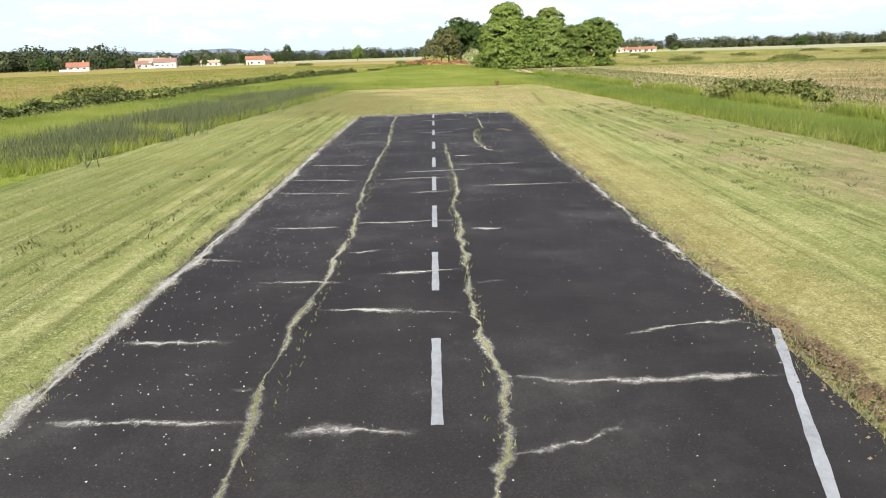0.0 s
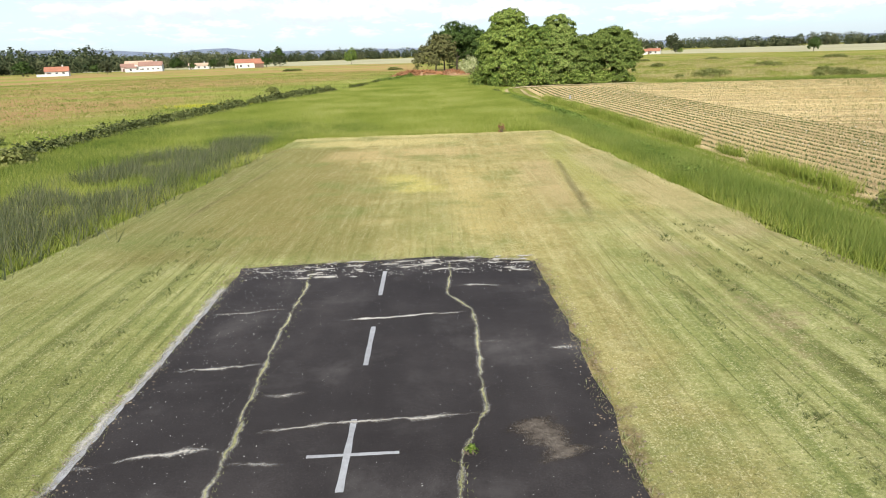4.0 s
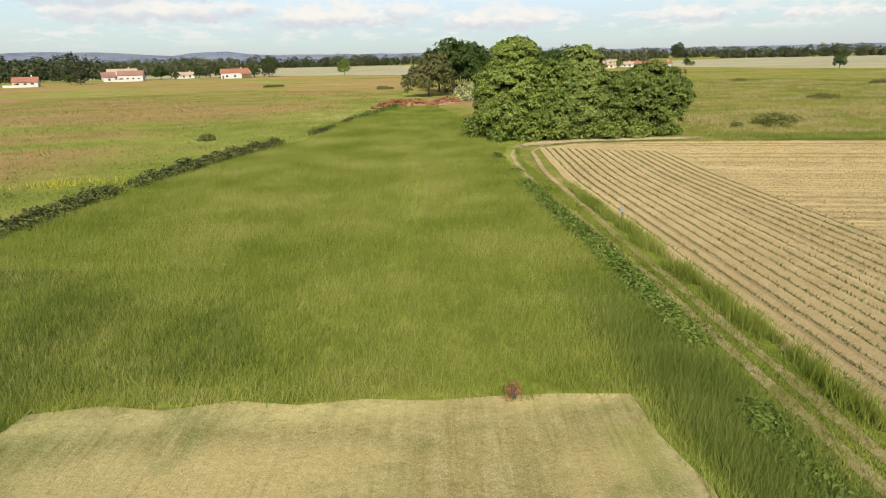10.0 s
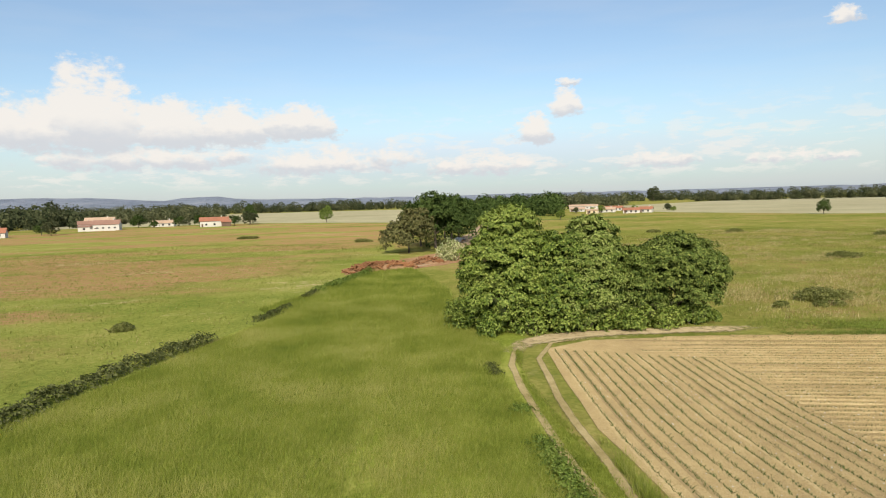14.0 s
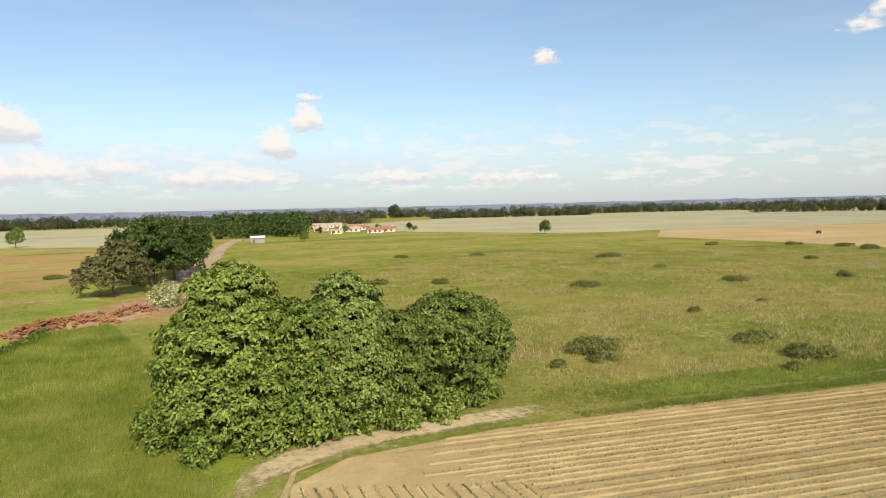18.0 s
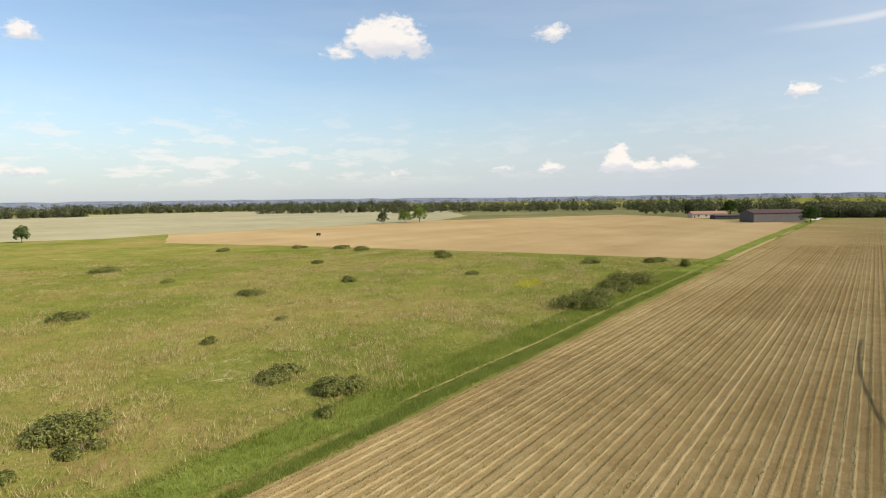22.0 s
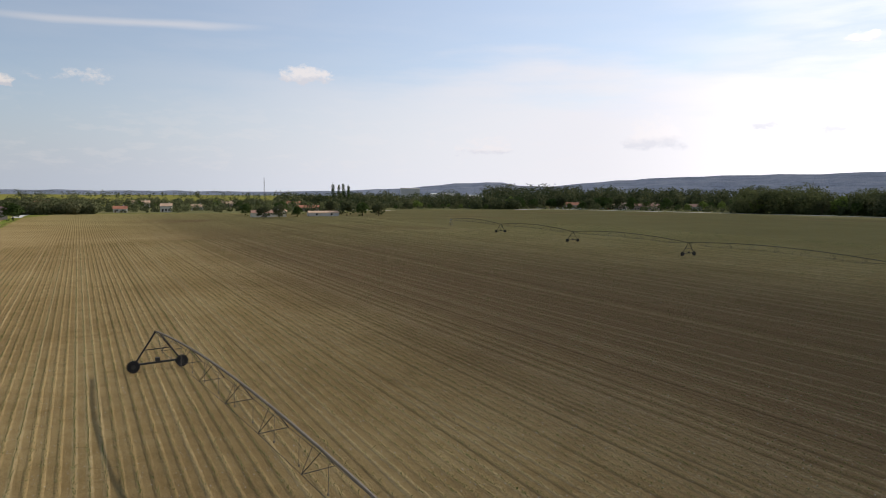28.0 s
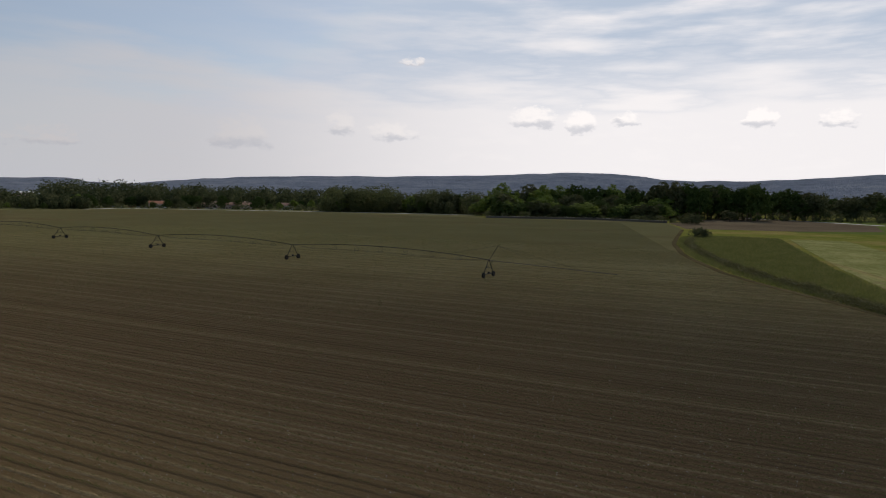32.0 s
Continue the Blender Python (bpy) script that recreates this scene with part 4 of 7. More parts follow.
# lengthwise joints grown with weeds
JOINTS = [[(-6.3, 2), (-6.13, 6.2), (-6.19, 7.35), (-5.93, 10.5), (-5.66, 13.2), (-5.68, 16.4), (-5.6, 18.3), (-5.45, 21.5), (-5.14, 26), (-5.1, 31), (-4.86, 36.8)],
          [(-4.17, 2), (-4.17, 5.6), (-3.95, 6.2), (-3.82, 7.37), (-3.88, 7.8), (-3.9, 9.2), (-3.72, 13.0), (-3.7, 14.7), (-3.5, 16.0), (-3.35, 18), (-3.3, 20.6), (-3.17, 24.8)],
          [(-1.72, 22.2), (-1.94, 22.9), (-2.0, 25.8), (-1.72, 27.9), (-1.3, 29.2), (-1.13, 30.7), (-0.95, 33.4), (-1.4, 34.4), (-1.2, 37.0)]]
for k, pts in enumerate(JOINTS):
    joint(pts, 0.2, DUST, 40 + k, 0.07)
    joint(pts, 0.12, WEED, 40 + k, 0.07, 0.003)
CROSS = [[(-8.15, 7.0), (-7.2, 6.95), (-6.1, 6.8)], [(-6.0, 6.6), (-5.2, 6.6), (-4.6, 6.5)], [(-8.2, 8.7), (-6.6, 8.5)], [(-7.1, 10.6), (-5.6, 10.4)], [(-5.95, 9.45), (-4.0, 9.0)], [(-8.1, 11.8), (-7.2, 11.65)], [(-5.3, 10.6), (-3.6, 10.75)],
         [(-7.3, 13.6), (-5.85, 13.5)], [(-5.75, 13.75), (-3.5, 13.6)], [(-3.85, 7.4), (-3.2, 7.2), (-1.1, 7.1)], [(-2.4, 8.15), (-0.97, 8.38), (-0.66, 8.11)], [(-4.1, 6.1), (-3.2, 6.25), (-2.9, 6.45)], [(-4.38, 7.79), (-3.9, 7.8)], [(-3.8, 10.1), (-3.2, 10.1)],
         [(-3.72, 12.95), (-2.75, 12.88)], [(-5.75, 11.8), (-4.95, 11.9)], [(-6.55, 7.4), (-6.15, 7.35)], [(-4.8, 7.22), (-4.5, 7.22)], [(-7.85, 17.0), (-5.7, 16.45)], [(-7.8, 18.7), (-5.65, 18.1)], [(-5.6, 18.2), (-3.4, 18.1)], [(-7.8, 15.7), (-6.9, 15.7)],
         [(-3.5, 16.9), (-0.2, 16.65)], [(-3.3, 20.05), (-0.05, 19.8)], [(-7.75, 20.95), (-5.5, 20.5)], [(-1.9, 22.75), (-1.2, 21.9)], [(-5.7, 17.6), (-5.0, 17.7)], [(-4.7, 16.3), (-3.5, 16.4)], [(-3.3, 21.7), (-2.2, 21.7)], [(-4.4, 19.1), (-3.4, 18.85)],
         [(-7.25, 25.3), (-5.2, 25.6), (-3.9, 25.6)], [(-2.7, 23.4), (-1.4, 23.5)], [(-3.4, 24.7), (-2.4, 24.6)], [(-6.8, 25.9), (-5.0, 26.0)], [(0.1, 31.2), (1.0, 31.2)], [(-0.4, 26.7), (0.45, 26.6)], [(-4.9, 29.0), (-1.2, 29.1)], [(-7.0, 28.45), (-5.15, 28.6)],
         [(-5.1, 28.2), (-4.2, 28.1)], [(-5.0, 30.1), (-4.1, 30.1)], [(-7.0, 34.0), (-5.0, 34.0)], [(-7.4, 28.3), (-6.8, 28.3)], [(-1.3, 35.0), (0.1, 34.8)], [(-1.2, 29.6), (-0.6, 29.6)], [(-1.0, 31.7), (-0.6, 31.7)], [(-6.9, 31.2), (-5.1, 31.3)], [(-3.9, 33.2), (-1.0, 33.3)]]
for k, pts in enumerate(CROSS):
    joint(pts, 0.2 + 0.09 * ((k * 37) % 10) / 10, DUST, 60 + k, 0.075, 0.0005 * (k % 5))
# pale crumbled rims of the paving
joint([(-0.62, 8.6), (-0.57, 10.1), (-0.42, 13.7), (-0.22, 16.5), (-0.1, 20.5), (0.0, 22)], 0.26, DUST, 131, 0.1)
joint([(-8.5, 5.0), (-8.31, 8.5), (-8.05, 11.7), (-7.7, 19.5), (-7.4, 28), (-6.95, 36)], 0.45, DUST, 132, 0.06)

# weathered patch with broken stone, and the crumbled end of the paving
for i in range(46):
    strip("crumbled_edge", *(lambda x, y, l: (x, y, x + l, y + rng.normal(0, 0.05)))(rng.uniform(-6.6, 0.7), 35.9 + 1.4 * rng.uniform(0, 1) ** 0.6, rng.uniform(0.15, 0.8)), 0.07, ZR + 0.011 + 0.0004 * (i % 9), DUST, "", 1.2, 200 + i, 0.1, None, True, True)
strip("worn_patch", -0.6, 28.9, -0.2, 27.75, 0.3, ZR + 0.005, ground_mat("worn_patch", (0.05, 0.04, 0.033), (0.11, 0.09, 0.07), (0.22, 0.19, 0.155), 0.5, 3.0, 20.0, soft=(9.0, 0.25, 0.9)), "rough brownish worn patch", 0.5, 301, 0.1, soft=True)


def pebbles(n, poly, r, z, name, label, mat=PEBBLE, p=None):
    p = scatter(poly, n, rng) if p is None else p
    a = rng.uniform(0, 6.28, n)
    s = r * rng.uniform(0.35, 1.2, n) ** 1.6
    V = np.empty((n, 5, 3), np.float32)
    for k in range(4):
        g = a + k * 1.57 + rng.normal(0, 0.25, n)
        V[:, k] = np.stack([p[:, 0] + np.cos(g) * s, p[:, 1] + np.sin(g) * s * 0.8, np.full(n, z)], 1)
    V[:, 4] = np.stack([p[:, 0], p[:, 1], z + s * 0.9], 1)
    i = np.arange(n)[:, None] * 5
    F = np.concatenate([i + [k, (k + 1) % 4, 4] for k in range(4)], 0)
    return tagged(new(name, quick_mesh(name, V.reshape(-1, 3), F, mat)), label, "stones", kind="stuff")


pebbles(700, [(-6.7, 36.2), (0.9, 35.8), (0.9, 36.6), (-1.0, 37.2), (-6.8, 37.2)], 0.017, ZR, "crumbled_stone", "broken pale stone at the crumbled end of the paving")
pebbles(1500, [(-0.6, 9.4), (-0.4, 9.4), (-0.32, 7.6), (-0.55, 5.2), (-0.95, 5.0), (-0.6, 7.8)], 0.022, 0.01, "edge_litter", "brown crumbs and dead leaves beside the edge line", plain_mat("dead_leaf_litter", (0.15, 0.095, 0.05), 0.95, 5.0, 0.7))
pebbles(2400, RUN, 0.008, ZR, "runway_grit", "pale stone chips scattered over the asphalt")
pebbles(1200, [(-8.4, 6), (-7.1, 36), (-5.2, 36), (-6.3, 6)], 0.0095, ZR, "runway_grit", "pale stone chips along the runway's weathered side")

# ---- track beside the field ----
ribbon("track_rut", [(12.6, 20), (12.9, 60), (13.1, 76), (13.1, 88), (12.7, 99), (13.0, 110), (13.6, 116.4), (15.0, 122), (17, 124.6)], 0.8, 0.09, RUT, "sandy wheel rut beside the field")
ribbon("track_rut", [(13.5, 20), (13.8, 60), (13.95, 76), (14.1, 88), (14.3, 95), (14.9, 108), (16.2, 118), (18.5, 123.2), (24, 124.8)], 0.75, 0.09, RUT, "sandy wheel rut at the field's edge", seed=5)
ribbon("sandy_patch", [(13.4, 115), (14.2, 120), (16.4, 123.6), (19.5, 125.4), (23, 126.2), (28, 125.9), (33.5, 125.6), (38.5, 125.4), (46, 123.6)], 4.6, 0.10, TRACK, "bare sandy turning place below the trees", seed=9, wob=0.4)
ribbon("grass_margin", [(37, 127), (58, 122.6), (81, 117.3), (107, 111), (166, 96.8), (203, 87.8), (274, 70.8), (482, 19.7)], 8.0, 0.045, LUSH, "lush green grass margin along the field", seed=3)
NORTH_EDGE = [(40, 121.6), (65.3, 116.0), (71.9, 114.8), (81, 112.6), (95, 109.1), (126.4, 102.4), (173, 91.4), (222.6, 79.6), (451, 23.4)]
ribbon("margin_rut", [(x, y + 2.35) for x, y in NORTH_EDGE[1:]], 0.7, 0.13, RUT_FAINT, "pale wheel rut in the grass margin", seed=8, wob=0.1)
ribbon("dirt_road", [(4.8, 193), (8, 194.5), (14, 202), (20.5, 225), (28, 262), (38, 306), (64, 428), (84, 502)], 6.0, 0.08, ROADM, "dirt road running on past the trees", wob=0.5, step=6)

# ---- tree clump beside the track ----
def place(ob, x, y, rz=0, s=1.0):
    ob.matrix_world = pose(x, y, 0, 0, 0, rz) @ Matrix.Scale(s, 4)
    return ob


place(make_tree("broadleaf_tree", 12.2, [(0, 0, 2.6, 5.0, 3.4), (-0.4, 0.4, 6.2, 4.5, 3.4), (0.0, 0.6, 8.9, 3.1, 3.0), (2.8, 0.6, 4.6, 3.6, 4.4)], CHESTNUT, rng, "tall broad-crowned tree with large layered green leaves", 1000, 30, 0.3, 3, 0.35, 8, clump_r=0.17, flat=0.75), 16.6, 131.6)
place(make_tree("broadleaf_tree", 9.4, [(0, 0, 3.0, 3.4, 3.2), (0.2, 0.2, 6.3, 2.9, 2.9)], CHESTNUT, rng, "green tree wedged between two taller neighbours", 380, 30, 0.3, 3, 0.25, 6, clump_r=0.2, flat=0.75), 20.8, 130.0)
place(make_tree("broadleaf_tree", 11, [(-0.3, 0, 3.0, 4.2, 3.4), (-0.2, 0.2, 5.8, 3.6, 3.2), (0.3, 0.4, 8.1, 2.6, 2.6)], CHESTNUT_P, rng, "broad tree with paler drooping leaves in the clump", 800, 30, 0.3, 3, 0.3, 7, clump_r=0.17, flat=0.8), 24.5, 130.6)
place(make_tree("broadleaf_tree", 7.0, [(0, 0, 2.4, 3.3, 3.0), (0.2, 0, 5.0, 2.5, 2.5)], DARKLEAF, rng, "lower dark tree filling the gap in the clump", 400, 28, 0.28, 3, 0.2, 6, clump_r=0.19, flat=0.8), 29.2, 131.4)
place(make_tree("round_tree", 10, [(-0.2, 0, 2.7, 3.9, 2.8), (0.1, 0.1, 5.1, 4.3, 3.3), (1.2, 0, 4.6, 3.5, 2.6)], DARKLEAF, rng, "round dark-green tree at the end of the clump", 900, 28, 0.28, 3, 0.3, 7, clump_r=0.15, flat=0.85), 34.1, 131.0)
for i, (x, y, w, h) in enumerate(((14, 128.4, 4.5, 2.4), (18, 127.8, 5.0, 2.6), (22.5, 127.6, 5.0, 2.4), (27, 127.8, 5.0, 2.4), (31, 127.8, 5.0, 2.2), (34.5, 128.4, 4.5, 2.2), (36.6, 130, 3.0, 1.6), (12.2, 132, 4.5, 3.0), (13.4, 135, 4.5, 3.0))):
    shrub("undergrowth", x, y, w, h, CHESTNUT, rng, "leafy green undergrowth at the foot of the trees", "undergrowth of the clump", 1500, 0.3)

# ---- behind the clump ----
place(make_tree("olive_tree", 10.8, [(0, 0, 4.2, 6.0, 4.4), (2, 1, 7.0, 4.4, 3.8), (-3, 0, 3.6, 4.0, 3.4)], OLIVE, rng, "bushy olive-brown tree beside the rubble heap", 260, 14, 0.6, 2, 0.25), 10.2, 229)
for x, y, s, h in ((18, 242, 1.0, 15.5), (24, 256, 1.0, 15), (14.5, 251, 0.95, 14.5), (28, 272, 0.95, 14.5), (25, 288, 0.9, 14), (33, 312, 0.9, 13.5), (36, 336, 0.9, 13), (41, 348, 0.85, 12.5), (44, 372, 0.85, 13)):
    place(make_tree("oak_tree", h, [(0, 0, h * 0.36, h * 0.46, h * 0.36), (h * 0.15, 0.5, h * 0.62, h * 0.33, h * 0.34), (-h * 0.16, -0.6, h * 0.56, h * 0.3, h * 0.32)], OAK, rng, "dark green oak in the row along the dirt road", 300, 12, 0.7, 2, 0.35, group="trees along the dirt road"), x, y, rng.uniform(0, 360), s)
shrub("elder_bush", 18.6, 206, 8.0, 4.6, FLOWER, rng, "elder bush covered in cream-white flowers", "", 1500, 0.35)

# ---- irrigation machines ----
def wheel(parent, x, y, rz, name="wheel"):
    """Tyre with lugs on a steel rim; its axle lies along local x."""
    w = new(name)
    w.parent = parent
    w.matrix_local = pose(x, y, 0.56, 0, 0, rz)
    bm = bmesh.new()
    bmesh.ops.create_cone(bm, cap_ends=True, segments=20, radius1=0.5, radius2=0.5, depth=0.3, matrix=Matrix.Rotation(math.pi / 2, 4, "Y"))
    for k in range(16):
        box(bm, 0.3, 0.05, 0.08, Matrix.Rotation(k * math.pi / 8, 4, "X") @ Matrix.Translation((0, 0, 0.52)) @ Matrix.Rotation(0.4, 4, "Z"))
    part("tyre", bm, TYRE, w)
    bm = bmesh.new()
    bmesh.ops.create_cone(bm, cap_ends=True, segments=14, radius1=0.2, radius2=0.2, depth=0.34, matrix=Matrix.Rotation(math.pi / 2, 4, "Y"))
    part("rim", bm, DARKSTEEL, w, "dark wheel rim")
    return w


def drive_tower(parent, x, y, rz, top=3.5):
    """Two-legged tower on a wheeled base beam; the base runs along local y."""
    t = new("drive_tower")
    t.parent = parent
    t.matrix_local = pose(x, y, 0, 0, 0, rz)
    bm = bmesh.new()
    box(bm, 0.16, 4.0, 0.16, Matrix.Translation((0, 0, 0.72)))
    for s in (-1, 1):
        rod(bm, (0, s * 1.95, 0.75), (0.0, s * 0.12, top), 0.075)
        rod(bm, (0.0, s * 1.1, 1.95), (0.9, 0, top - 0.1), 0.03)
    rod(bm, (0, -1.1, 1.95), (0, 1.1, 1.95), 0.045)
    box(bm, 0.4, 0.35, 0.35, Matrix.Translation((0.1, 0, 0.95)))
    part("frame", bm, DARKSTEEL, t)
    for s in (-1, 1):
        w = wheel(parent, 0, 0, 0)
        w.matrix_local = pose(x, y, 0, 0, 0, rz) @ pose(0, s * 2.05, 0.56)
    return t


def span(parent, a, b, z0=3.5, rise=1.1, mat=None, r=0.07):
    """A bowed pipe with its trusses below and drop pipes."""
    a, b = Vector((*a, z0)), Vector((*b, z0))
    L = (b - a).length
    d = (b - a).normalized()
    s = Vector((-d.y, d.x, 0))
    n = 16
    line = [a.lerp(b, i / n) + Vector((0, 0, rise * 4 * (i / n) * (1 - i / n))) for i in range(n + 1)]
    bm = bmesh.new()
    rings = [[bm.verts.new(p + s * r * math.cos(k * 1.0472) + Vector((0, 0, r * math.sin(k * 1.0472)))) for k in range(6)] for p in line]
    for p, q in zip(rings, rings[1:]):
        for k in range(6):
            bm.faces.new((p[k], p[(k + 1) % 6], q[(k + 1) % 6], q[k]))
    part("pipe", bm, mat or STEEL, parent, "galvanised water pipe")
    bm = bmesh.new()
    k = 7
    low = {}
    for i in range(1, k + 1):
        f = i / (k + 1)
        c = a.lerp(b, f) + Vector((0, 0, rise * 4 * f * (1 - f)))
        g = 1.25 * (4 * f * (1 - f)) ** 0.35
        for side in (-1, 1):
            foot = c + s * side * 0.85 - Vector((0, 0, g))
            low[(i, side)] = foot
            rod(bm, c - d * 0.5, foot, 0.018, n=4)
            rod(bm, c + d * 0.5, foot, 0.018, n=4)
        rod(bm, low[(i, -1)], low[(i, 1)], 0.022, n=4)
    for side in (-1, 1):
        pts = [a] + [low[(i, side)] for i in range(1, k + 1)] + [b]
        for p, q in zip(pts, pts[1:]):
            rod(bm, p, q, 0.016, n=4)
    part("truss", bm, DARKSTEEL, parent)
    for i in range(1, 14):
        f = i / 14
        c = a.lerp(b, f) + Vector((0, 0, rise * 4 * f * (1 - f)))
        bm = bmesh.new()
        rod(bm, c, c + s * 0.25 - Vector((0, 0, 0.15)), 0.014, n=4)
        rod(bm, c + s * 0.25 - Vector((0, 0, 0.15)), c + s * 0.28 - Vector((0, 0, 1.5)), 0.014, n=4)
        box(bm, 0.07, 0.07, 0.12, Matrix.Translation(c + s * 0.28 - Vector((0, 0, 1.5))))
        part("drop_pipe", bm, STEEL, parent)


def pivot_centre(parent, x, y, top=3.9):
    c = new("centre_tower")
    c.parent = parent
    c.matrix_local = pose(x, y, 0)
    for k in range(4):
        a = math.pi / 4 + k * math.pi / 2
        bm = bmesh.new()
        rod(bm, (1.25 * math.cos(a), 1.25 * math.sin(a), 0), (0.22 * math.cos(a), 0.22 * math.sin(a), 3.2), 0.05)
        part("leg", bm, STEEL, c)
    bm = bmesh.new()
    for z, r in ((0.9, 0.96), (2.0, 0.6)):
        for k in range(4):
            a, b = math.pi / 4 + k * math.pi / 2, math.pi / 4 + (k + 1) * math.pi / 2
            rod(bm, (r * math.cos(a), r * math.sin(a), z), (r * math.cos(b), r * math.sin(b), z), 0.03, n=4)
    tagged(part("bracing", bm, STEEL, c), kind="stuff")
    bm = bmesh.new()
    rod(bm, (0, 0, 0), (0, 0, 3.3), 0.1, n=10)
    rod(bm, (0, 0, 3.2), (0, 0, top), 0.14, n=10)
    rod(bm, (0, 0, top - 0.1), (0.5, -0.05, top - 0.3), 0.11, n=8)
    part("riser_pipe", bm, STEEL, c)
    bm = bmesh.new()
    bmesh.ops.create_cone(bm, cap_ends=True, segments=14, radius1=0.34, radius2=0.28, depth=0.1, matrix=Matrix.Translation((0, 0, 3.3)))
    part("bearing", bm, plain_mat("white_metal", (0.65, 0.65, 0.64), 0.4), c, "pale slewing bearing")
    bm = box(bmesh.new(), 0.35, 0.25, 0.5, Matrix.Translation((0.3, 0.3, 2.3)), 0.02)
    part("control_box", bm, plain_mat("pale_grey_paint", (0.6, 0.6, 0.58), 0.5), c, "pale grey control box")
    return c


def machine(label, points, mast=None):
    """A centre-pivot irrigator: the centre tower, then one wheeled tower a span."""
    x0, y0 = points[0]
    top = empty("irrigation_machine", pose(x0, y0, GROUND + 0.06), label, "irrigator")
    P = [(x - x0, y - y0) for x, y in points]
    pivot_centre(top, 0, 0)
    for a, b in zip(P, P[1:]):
        span(top, a, b, mat=DARKSTEEL if mast else STEEL, r=0.07 if mast else 0.085)
        drive_tower(top, b[0], b[1], math.degrees(math.atan2(b[1] - a[1], b[0] - a[0])))
    a, b = Vector((*P[-2], 0)), Vector((*P[-1], 0))
    if mast:
        d = (b - a).normalized()
        bm = bmesh.new()
        rod(bm, b + Vector((0, 0, 3.4)), b + d * 26 + Vector((0, 0, 2.6)), 0.06)
        part("overhang_pipe", bm, STEEL, top)
        bm = bmesh.new()
        rod(bm, b + Vector((0, 0, 3.3)), b + d * 2.0 + Vector((0, 0, 6.4)), 0.05)
        part("mast", bm, DARKSTEEL, top)
        bm = bmesh.new()
        for f in (6, 13, 20):
            rod(bm, b + d * 2.0 + Vector((0, 0, 6.4)), b + d * f + Vector((0, 0, 3.3 - f * 0.03)), 0.015, n=4)
        rod(bm, b + d * 2.0 + Vector((0, 0, 6.4)), b - d * 9 + Vector((0, 0, 4.2)), 0.015, n=4)
        part("stay_cable", bm, DARKSTEEL, top)
    return top


machine("single-span centre-pivot irrigator standing in the maize rows", [(61.0, 76.7), (106.4, 70.7)])
machine("four-span centre-pivot irrigator standing far out in the field", [(272, -124), (225.0, -107.5), (175.5, -88.5), (127.0, -72.5), (76.2, -53.0)], mast=True)

# ---- field rows ----
W_EDGE = [(17.4, 121.2), (15.6, 102), (15.2, 80), (14.8, 66), (14.2, 55), (14.2, 20), (15.8, -24), (19.3, -41), (23.7, -57.6), (27.5, -78), (28.6, -113), (28.3, -130), (24.4, -174), (17, -218)]
ROW = 0.78
HEAD = 16


def row_mesh(lines, rng, step=0.4, height=0.056, half=0.18):
    """Low soil ridges, one along each line, with uneven crests."""
    V, F = [], []
    base = 0
    for line in lines:
        P = np.array(line)
        run = np.concatenate([[0], np.cumsum(np.linalg.norm(np.diff(P, axis=0), axis=1))])
        at = [0.0]
        while at[-1] < run[-1]:
            at.append(at[-1] + step * max(1.0, at[-1] / 60))
        at = np.minimum(np.array(at), run[-1])
        n = len(at) - 1
        q = np.stack([np.interp(at, run, P[:, 0]), np.interp(at, run, P[:, 1])], 1)
        d = np.gradient(q, axis=0)
        s = np.stack([-d[:, 1], d[:, 0]], 1) / np.linalg.norm(d, axis=1)[:, None].clip(1e-6)
        q = q + s * rng.normal(0, 0.014, (n + 1, 1))
        h = height * rng.choice([0.6, 0.8, 1.0, 1.2]) * rng.uniform(0.75, 1.25, n + 1)
        prof = [(-half, -0.02), (-half * 0.4, 0.9), (half * 0.35, 1.0), (half, -0.02)]
        v = np.stack([np.concatenate([q + s * (o + (rng.normal(0, 0.012, (n + 1, 1)))), (GROUND + 0.05 + np.maximum(h * k, -0.02))[:, None]], 1) for o, k in prof], 1)
        V.append(v.reshape(-1, 3))
        i = base + np.arange(n)[:, None] * 4
        for j in range(3):
            F.append(np.concatenate([i + j, i + j + 1, i + j + 5, i + j + 4], 1))
        base += 4 * (n + 1)
    return np.concatenate(V), np.concatenate(F)


def edge_x(y, off=0.0):
    ys, xs = [p[1] for p in W_EDGE][::-1], [p[0] for p in W_EDGE][::-1]
    return float(np.interp(y, ys, xs)) + off


head_lines, main_lines = [], []
for k in range(1, HEAD + 1):
    off = k * ROW
    ytop = 121.0 - 0.5 * off
    ys = np.arange(ytop, 6, -4.0)
    head_lines.append([(edge_x(a, off), a) for a in ys])
slope = -0.24
u = np.array([1, slope]) / math.hypot(1, slope)
for k in range(-8, 330):
    # each row starts past the headland and runs out east
    y0 = 128.6 - k * ROW * math.hypot(1, slope)
    x = 15.0
    for _ in range(6):
        x = max(edge_x(y0 + slope * (x - 0)) + (HEAD * ROW + 0.5 if y0 + slope * x > 6 else 1.2), 0)
    if y0 + slope * 27 > 115.0:
        x = 25.0 + (k * 7 % 5)
    x1 = 260.0
    main_lines.append(((x, y0 + slope * x), (x1, y0 + slope * x1)))
mfld = np.array(MAIZE)
kept = []
for a, b in main_lines:
    # trim the start into the field
    q = np.array(a) + u * np.arange(60)[:, None]
    hit = np.flatnonzero(inside(q + u * 0.6, mfld))
    if len(hit):
        kept.append((tuple(q[hit[0]]), b))
field = bpy.data.objects["maize_field"]
